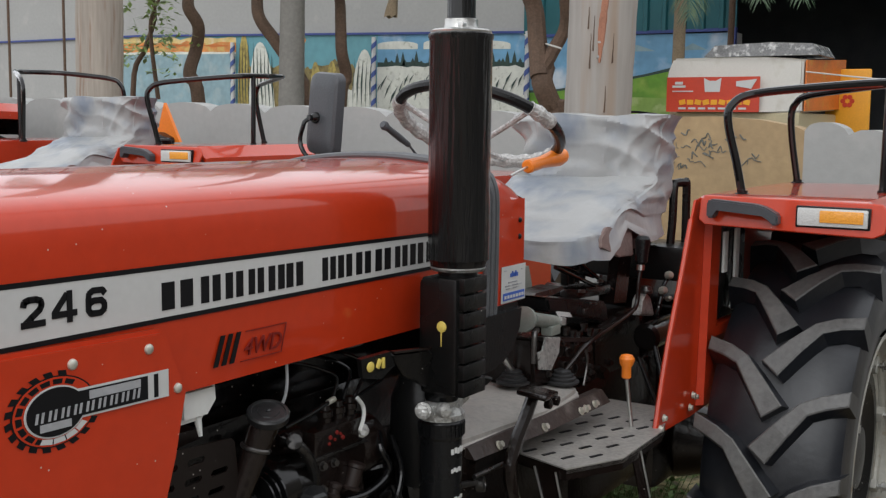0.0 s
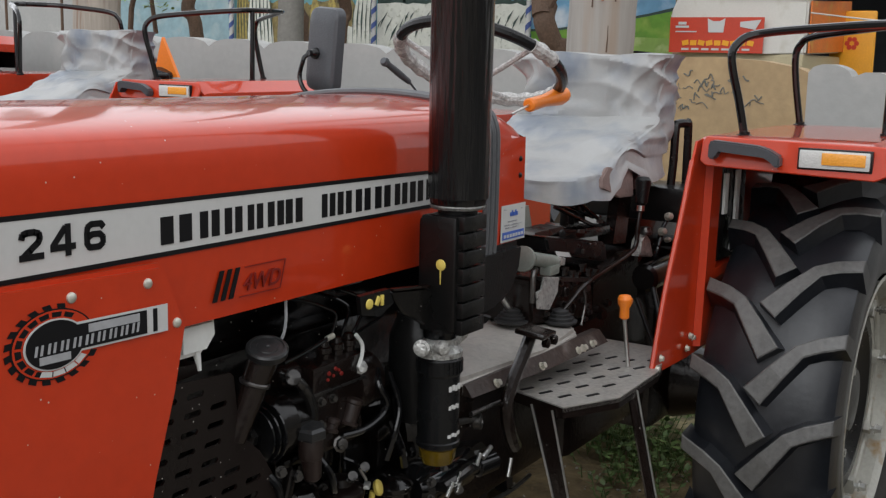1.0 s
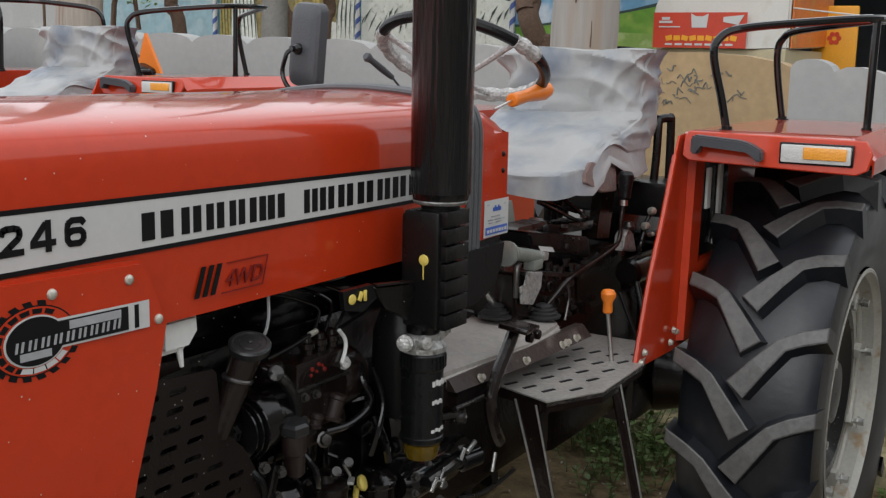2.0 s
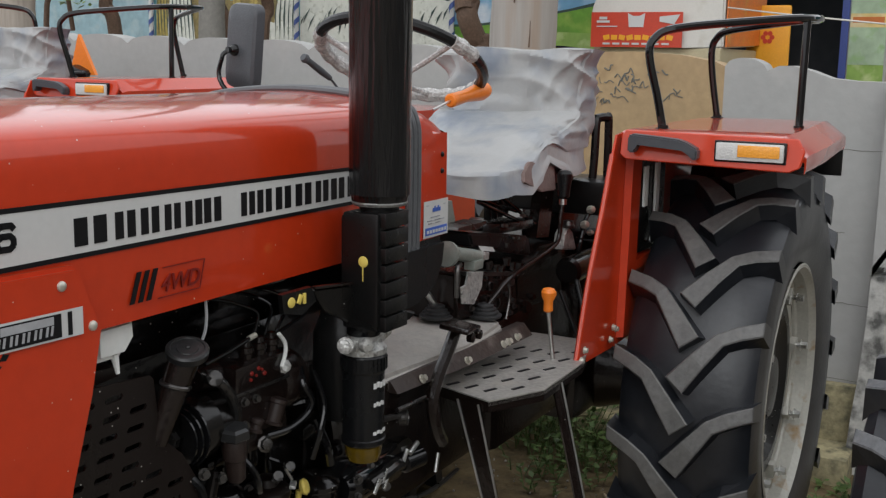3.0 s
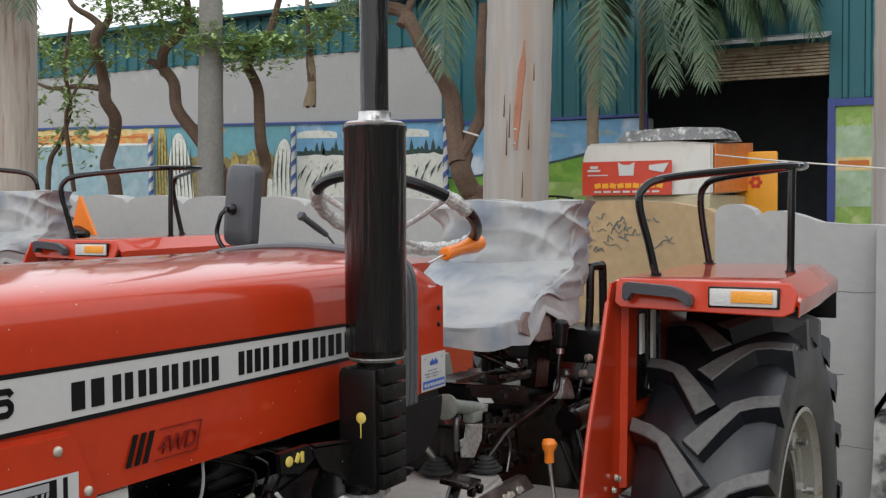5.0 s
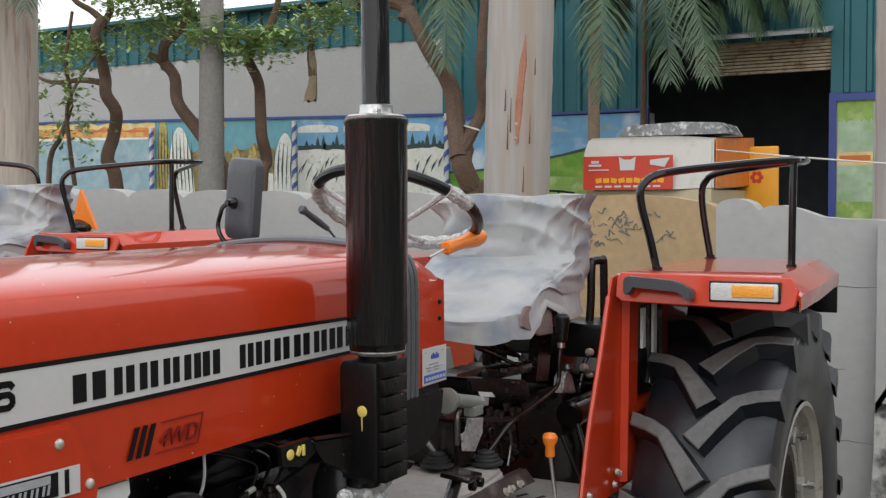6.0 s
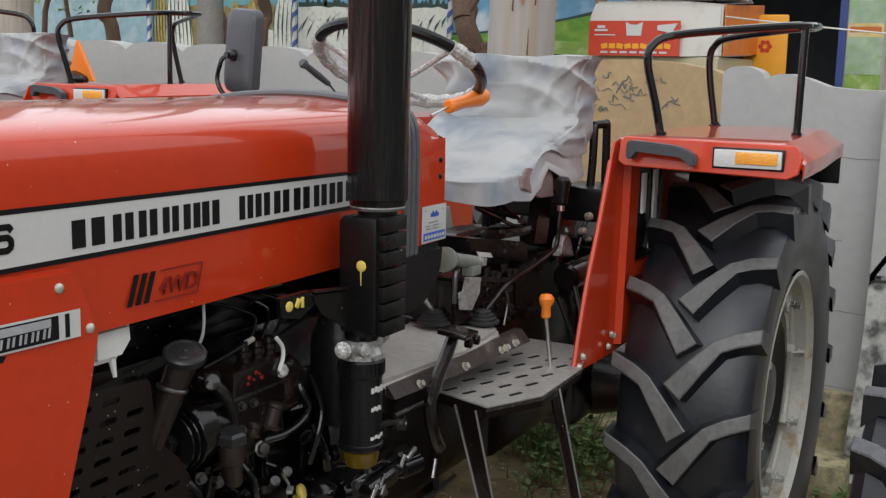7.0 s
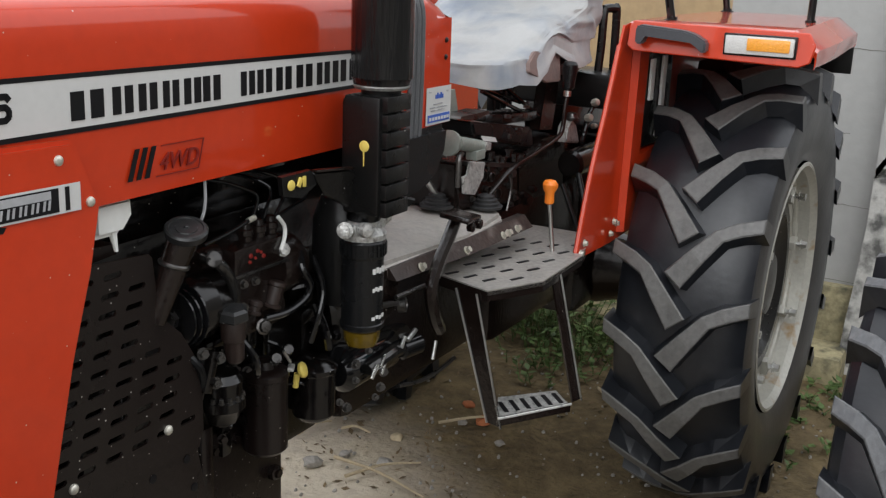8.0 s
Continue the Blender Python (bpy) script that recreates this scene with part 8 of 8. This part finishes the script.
part("side_banner", bm, CART_ORANGE, cart, "orange printed side panel")
bm = bmesh.new()
box(bm, L(5.27, 1.12, 0.98), (1.2, 0.92, 1.27), 0.02)
part("body", bm, CREAM, cart)
bm = bmesh.new()
box(bm, L(5.8, 0.577, 1.52), (0.04, 0.34, 0.90), 0.02)
pan = part("door_panel", bm, CART_YELLOW, cart, "yellow panel with small flower print")
bm = bmesh.new()
for i in range(6):
    a = i * 1.05
    lathe(bm, L(5.778, 0.577 + 0.035 * math.cos(a), 1.72 + 0.035 * math.sin(a)), (-1, 0, 0), [(0, 0.02), (0.003, 0.018)], 8)
part("flower_print", bm, CART_RED, pan)
bm = bmesh.new()
prism(bm, [L(4.9, 1.45, 2.03), L(4.9, 0.60, 2.03), L(4.93, 0.66, 2.115), L(4.93, 0.97, 2.13), L(4.93, 1.38, 2.115)], (0.5, 0, 0.0))
# the pale patches are sky glare painted into the hatch's colour
part("roof_hatch", bm, material("smoked_hatch", (0.16, 0.16, 0.16), 0.25, var=0.4, scale=9, bump=0.1, dirt_or_light=(0.6, 0.6, 0.58), dirt_or_light_amount=0.35), cart, "smoky roof hatch with glare painted as pale patches")
bm = bmesh.new()
for yy in (0.75, 1.5):
    for xx in (4.85, 5.7):
        lathe(bm, L(xx, yy - 0.04, 0.155), (0, 1, 0), [(0, 0.22), (0.01, 0.25), (0.07, 0.25), (0.08, 0.22)], 20)
pieces("wheel", bm, RUBBER, cart)

# small red vehicle parked behind the wall
VEHICLE_RED = material("faded_red", (0.34, 0.05, 0.035), 0.4, var=0.2, bump=0.05)
van = thing("handcart", (6.1, 2.38, 0), "small faded red cart with dark top rails", "cart")
bm = bmesh.new()
prism(bm, [(-0.3, -0.22, 0.35), (-0.3, 0.24, 0.35), (-0.3, 0.24, 1.60), (-0.3, 0.10, 1.64), (-0.3, -0.22, 1.62)], (0.7, 0, 0))
bmesh.ops.bevel(bm, geom=[e for e in bm.edges], offset=0.02, segments=2, affect="EDGES")
part("body", bm, VEHICLE_RED, van)
for yy in (-0.20, -0.06, 0.08, 0.22):
    bm = bmesh.new()
    rod(bm, (-0.28, yy, 1.61), (-0.28, yy, 1.70), 0.009, seg=8)
    part("rail_post", bm, BLACK_PAINT, van)
bm = bmesh.new()
tube(bm, [(-0.28, -0.21, 1.69), (-0.28, 0.0, 1.71), (-0.28, 0.23, 1.69)], 0.010, 8, 4)
part("top_rail", bm, BLACK_PAINT, van)
for yy in (-0.2, 0.22):
    bm = bmesh.new()
    lathe(bm, (0.0, yy - 0.03, 0.25), (0, 1, 0), [(0, 0.22), (0.01, 0.25), (0.05, 0.25), (0.06, 0.22)], 20)
    part("wheel", bm, RUBBER, van)

# ropes
ROPE = material("pale_rope", (0.6, 0.58, 0.52), 0.7, var=0.1, bump=0.05)
bm = bmesh.new()
tube(bm, [(4.72, 0.64, 1.985), (3.5, -0.05, 1.88), (3.25, -0.80, 1.80)], 0.005, 6)
rope = thing("rope", (0, 0, 0), "pale rope strung from cart to palm", "rope", "ropes")
part("strand", bm, ROPE, rope)
bm = bmesh.new()
tube(bm, [(7.46, 4.36, 2.56), (5.7, 3.28, 2.34), (3.98, 2.2, 2.14)], 0.007, 6)
rope = thing("rope", (0, 0, 0), "pale rope strung from the wall to the palm", "rope", "ropes")
part("strand", bm, ROPE, rope)

# ---------------------------------------------------------------- scribbles on the tan wall
random.seed(12)
marks = thing("scribble", (1.2485, 0.15, 1.45), "dark chalky scribbles on the tan wall", "graffiti")
for i in range(34):
    bm = bmesh.new()
    y, z = 0.20 - 0.40 * random.random(), 0.12 - 0.16 * random.random() ** 1.3
    w = random.uniform(0.008, 0.03)
    pts = [(0, y + w * (k - 1.5) * 0.6 + random.uniform(-0.008, 0.008), z + random.uniform(-0.016, 0.016)) for k in range(4)]
    tube(bm, pts, random.uniform(0.0018, 0.0042), 4, 4)
    part("stroke", bm, SCRIBBLE, marks)

# ---------------------------------------------------------------- ground cover
STONE = material("pebble", (0.30, 0.28, 0.25), 0.85, var=0.3, bump=0.3)
TWIG = material("dry_twig", (0.42, 0.34, 0.22), 0.85, var=0.25, bump=0.2)
WEED = material("weed_leaf", (0.075, 0.13, 0.03), 0.55, var=0.5, scale=6, bump=0.05)
LITTER = material("leaf_litter", (0.13, 0.09, 0.045), 0.8, var=0.6, scale=9, fine=60, bump=0.1)
CHIP = material("brick_chip", (0.40, 0.13, 0.05), 0.85, var=0.25, bump=0.3)


def pebble(label, at, size, mat, seed):
    rnd = random.Random(seed)
    bm = bmesh.new()
    bmesh.ops.create_icosphere(bm, subdivisions=2, radius=size)
    for v in bm.verts:
        v.co *= 1 + 0.35 * noise.noise(v.co * (1.6 / size) + Vector((seed, 0, 0)))
        v.co.z *= 0.6
    ob = part("stone", bm, mat, None, smooth=40)
    ob.location = at
    ob.rotation_euler = (0, 0, rnd.uniform(0, 6))
    return tagged(ob, label, "stone", "stones on the soil")


for i, (x, y, r, m) in enumerate(((-0.355, 0.321, 0.024, TWIG), (-0.656, 0.451, 0.030, STONE), (-0.533, 0.262, 0.024, STONE), (-0.55, 0.40, 0.02, STONE), (0.024, 0.249, 0.022, CHIP), (-0.076, 0.138, 0.03, CHIP),
                                  (-0.12, 0.2, 0.018, STONE), (-0.2, 0.02, 0.016, STONE), (0.45, -0.35, 0.02, STONE), (0.75, -0.62, 0.025, CHIP))):
    pebble("small grey stone on the soil" if m is STONE else "small pale broken chip on the soil", (x, y, r * 0.35), r, m, i)
random.seed(21)
bm = bmesh.new()
for _ in range(800):
    x, y = random.uniform(-1.3, 1.0), random.uniform(-0.9, 1.3)
    s = random.uniform(0.003, 0.010)
    z = 0.022 * noise.noise((x * 2.2, y * 2.2, 0)) + 0.012 * noise.noise((x * 7, y * 7, 3))
    m4 = Matrix.Translation((x, y, z + s * 0.3)) @ Euler((random.random() * 3, random.random() * 3, 0)).to_matrix().to_4x4() @ Matrix.Diagonal((s, s * 0.8, s * 0.6, 1))
    bmesh.ops.create_icosphere(bm, subdivisions=1, radius=1, matrix=m4)
tagged(part("gravel", bm, STONE, None, smooth=0), "loose small gravel on soil", "gravel", kind="stuff")
bm = bmesh.new()
for _ in range(1100):
    x, y = random.uniform(-0.75, 1.05), random.uniform(-0.95, 0.9)
    s = random.uniform(0.006, 0.02)
    z = 0.022 * noise.noise((x * 2.2, y * 2.2, 0)) + 0.012 * noise.noise((x * 7, y * 7, 3)) + 0.004
    u = Vector((random.uniform(-1, 1), random.uniform(-1, 1), random.uniform(-0.3, 0.3))).normalized() * s
    w = Vector((-u.y, u.x, random.uniform(-0.5, 0.5) * s)) * random.uniform(0.2, 0.5)
    p = Vector((x, y, z))
    bm.faces.new([bm.verts.new(p + q) for q in (-u, w, u, -w)])
tagged(part("leaf_litter", bm, LITTER, None, smooth=0), "small dry brown leaf litter on dark soil", "leaf litter", kind="stuff")
for i, (a, b) in enumerate((((-0.609, 0.40), (-0.69, 0.03)), ((-0.535, 0.595), (-0.393, 0.557)), ((-0.42, 0.5), (-0.40, 0.40)), ((-0.2, 0.25), (-0.02, 0.02)), ((0.4, -0.1), (0.2, -0.25)), ((-0.7, 0.3), (-0.5, 0.15)))):
    bm = bmesh.new()
    mid = ((a[0] + b[0]) / 2 + 0.015, (a[1] + b[1]) / 2 + 0.01)
    tube(bm, [(*a, 0.022), (*mid, 0.030), (*b, 0.024)], 0.006, 6, 4, taper=0.003)
    tagged(part("twig", bm, TWIG, None), "dry pale twig lying on soil", "twig", "twigs on the soil")


def weed_patch(label, spots, seed):
    rnd = random.Random(seed)
    bm = bmesh.new()
    for x, y, n, h in spots:
        for _ in range(n):
            bx, by = x + rnd.gauss(0, 0.11), y + rnd.gauss(0, 0.10)
            lean = Vector((rnd.uniform(-0.5, 0.5), rnd.uniform(-0.5, 0.5), 1))
            ht = h * rnd.uniform(0.4, 1.1)
            rod(bm, (bx, by, 0), Vector((bx, by, 0)) + lean * ht, 0.0025, 0.001, 4)
            for k in range(7):
                p = Vector((bx, by, 0)) + lean * ht * (k + 1) / 7
                out = Vector((rnd.uniform(-1, 1), rnd.uniform(-1, 1), rnd.uniform(0.0, 0.6))).normalized()
                s = rnd.uniform(0.018, 0.042)
                side = out.cross(Vector((0, 0, 1))).normalized() * s * 0.36
                v = [bm.verts.new(q) for q in (p, p + out * s * 0.45 + side, p + out * s, p + out * s * 0.45 - side)]
                bm.faces.new(v)
    return tagged(part("weeds", bm, WEED, None, smooth=0), label, "weeds", kind="stuff")


weed_patch("low green broad-leaved weeds by the wall", [(0.79, 0.38, 44, 0.22), (0.95, 0.25, 50, 0.28), (0.6, 0.12, 26, 0.12), (0.75, 0.05, 30, 0.2), (0.95, 0.5, 50, 0.3), (0.45, 0.2, 14, 0.08), (0.88, -0.1, 22, 0.16)], 4)
weed_patch("short green grass beside the footing", [(0.6, -0.75, 16, 0.05), (0.8, -0.82, 18, 0.07), (0.35, -0.85, 14, 0.04)], 6)
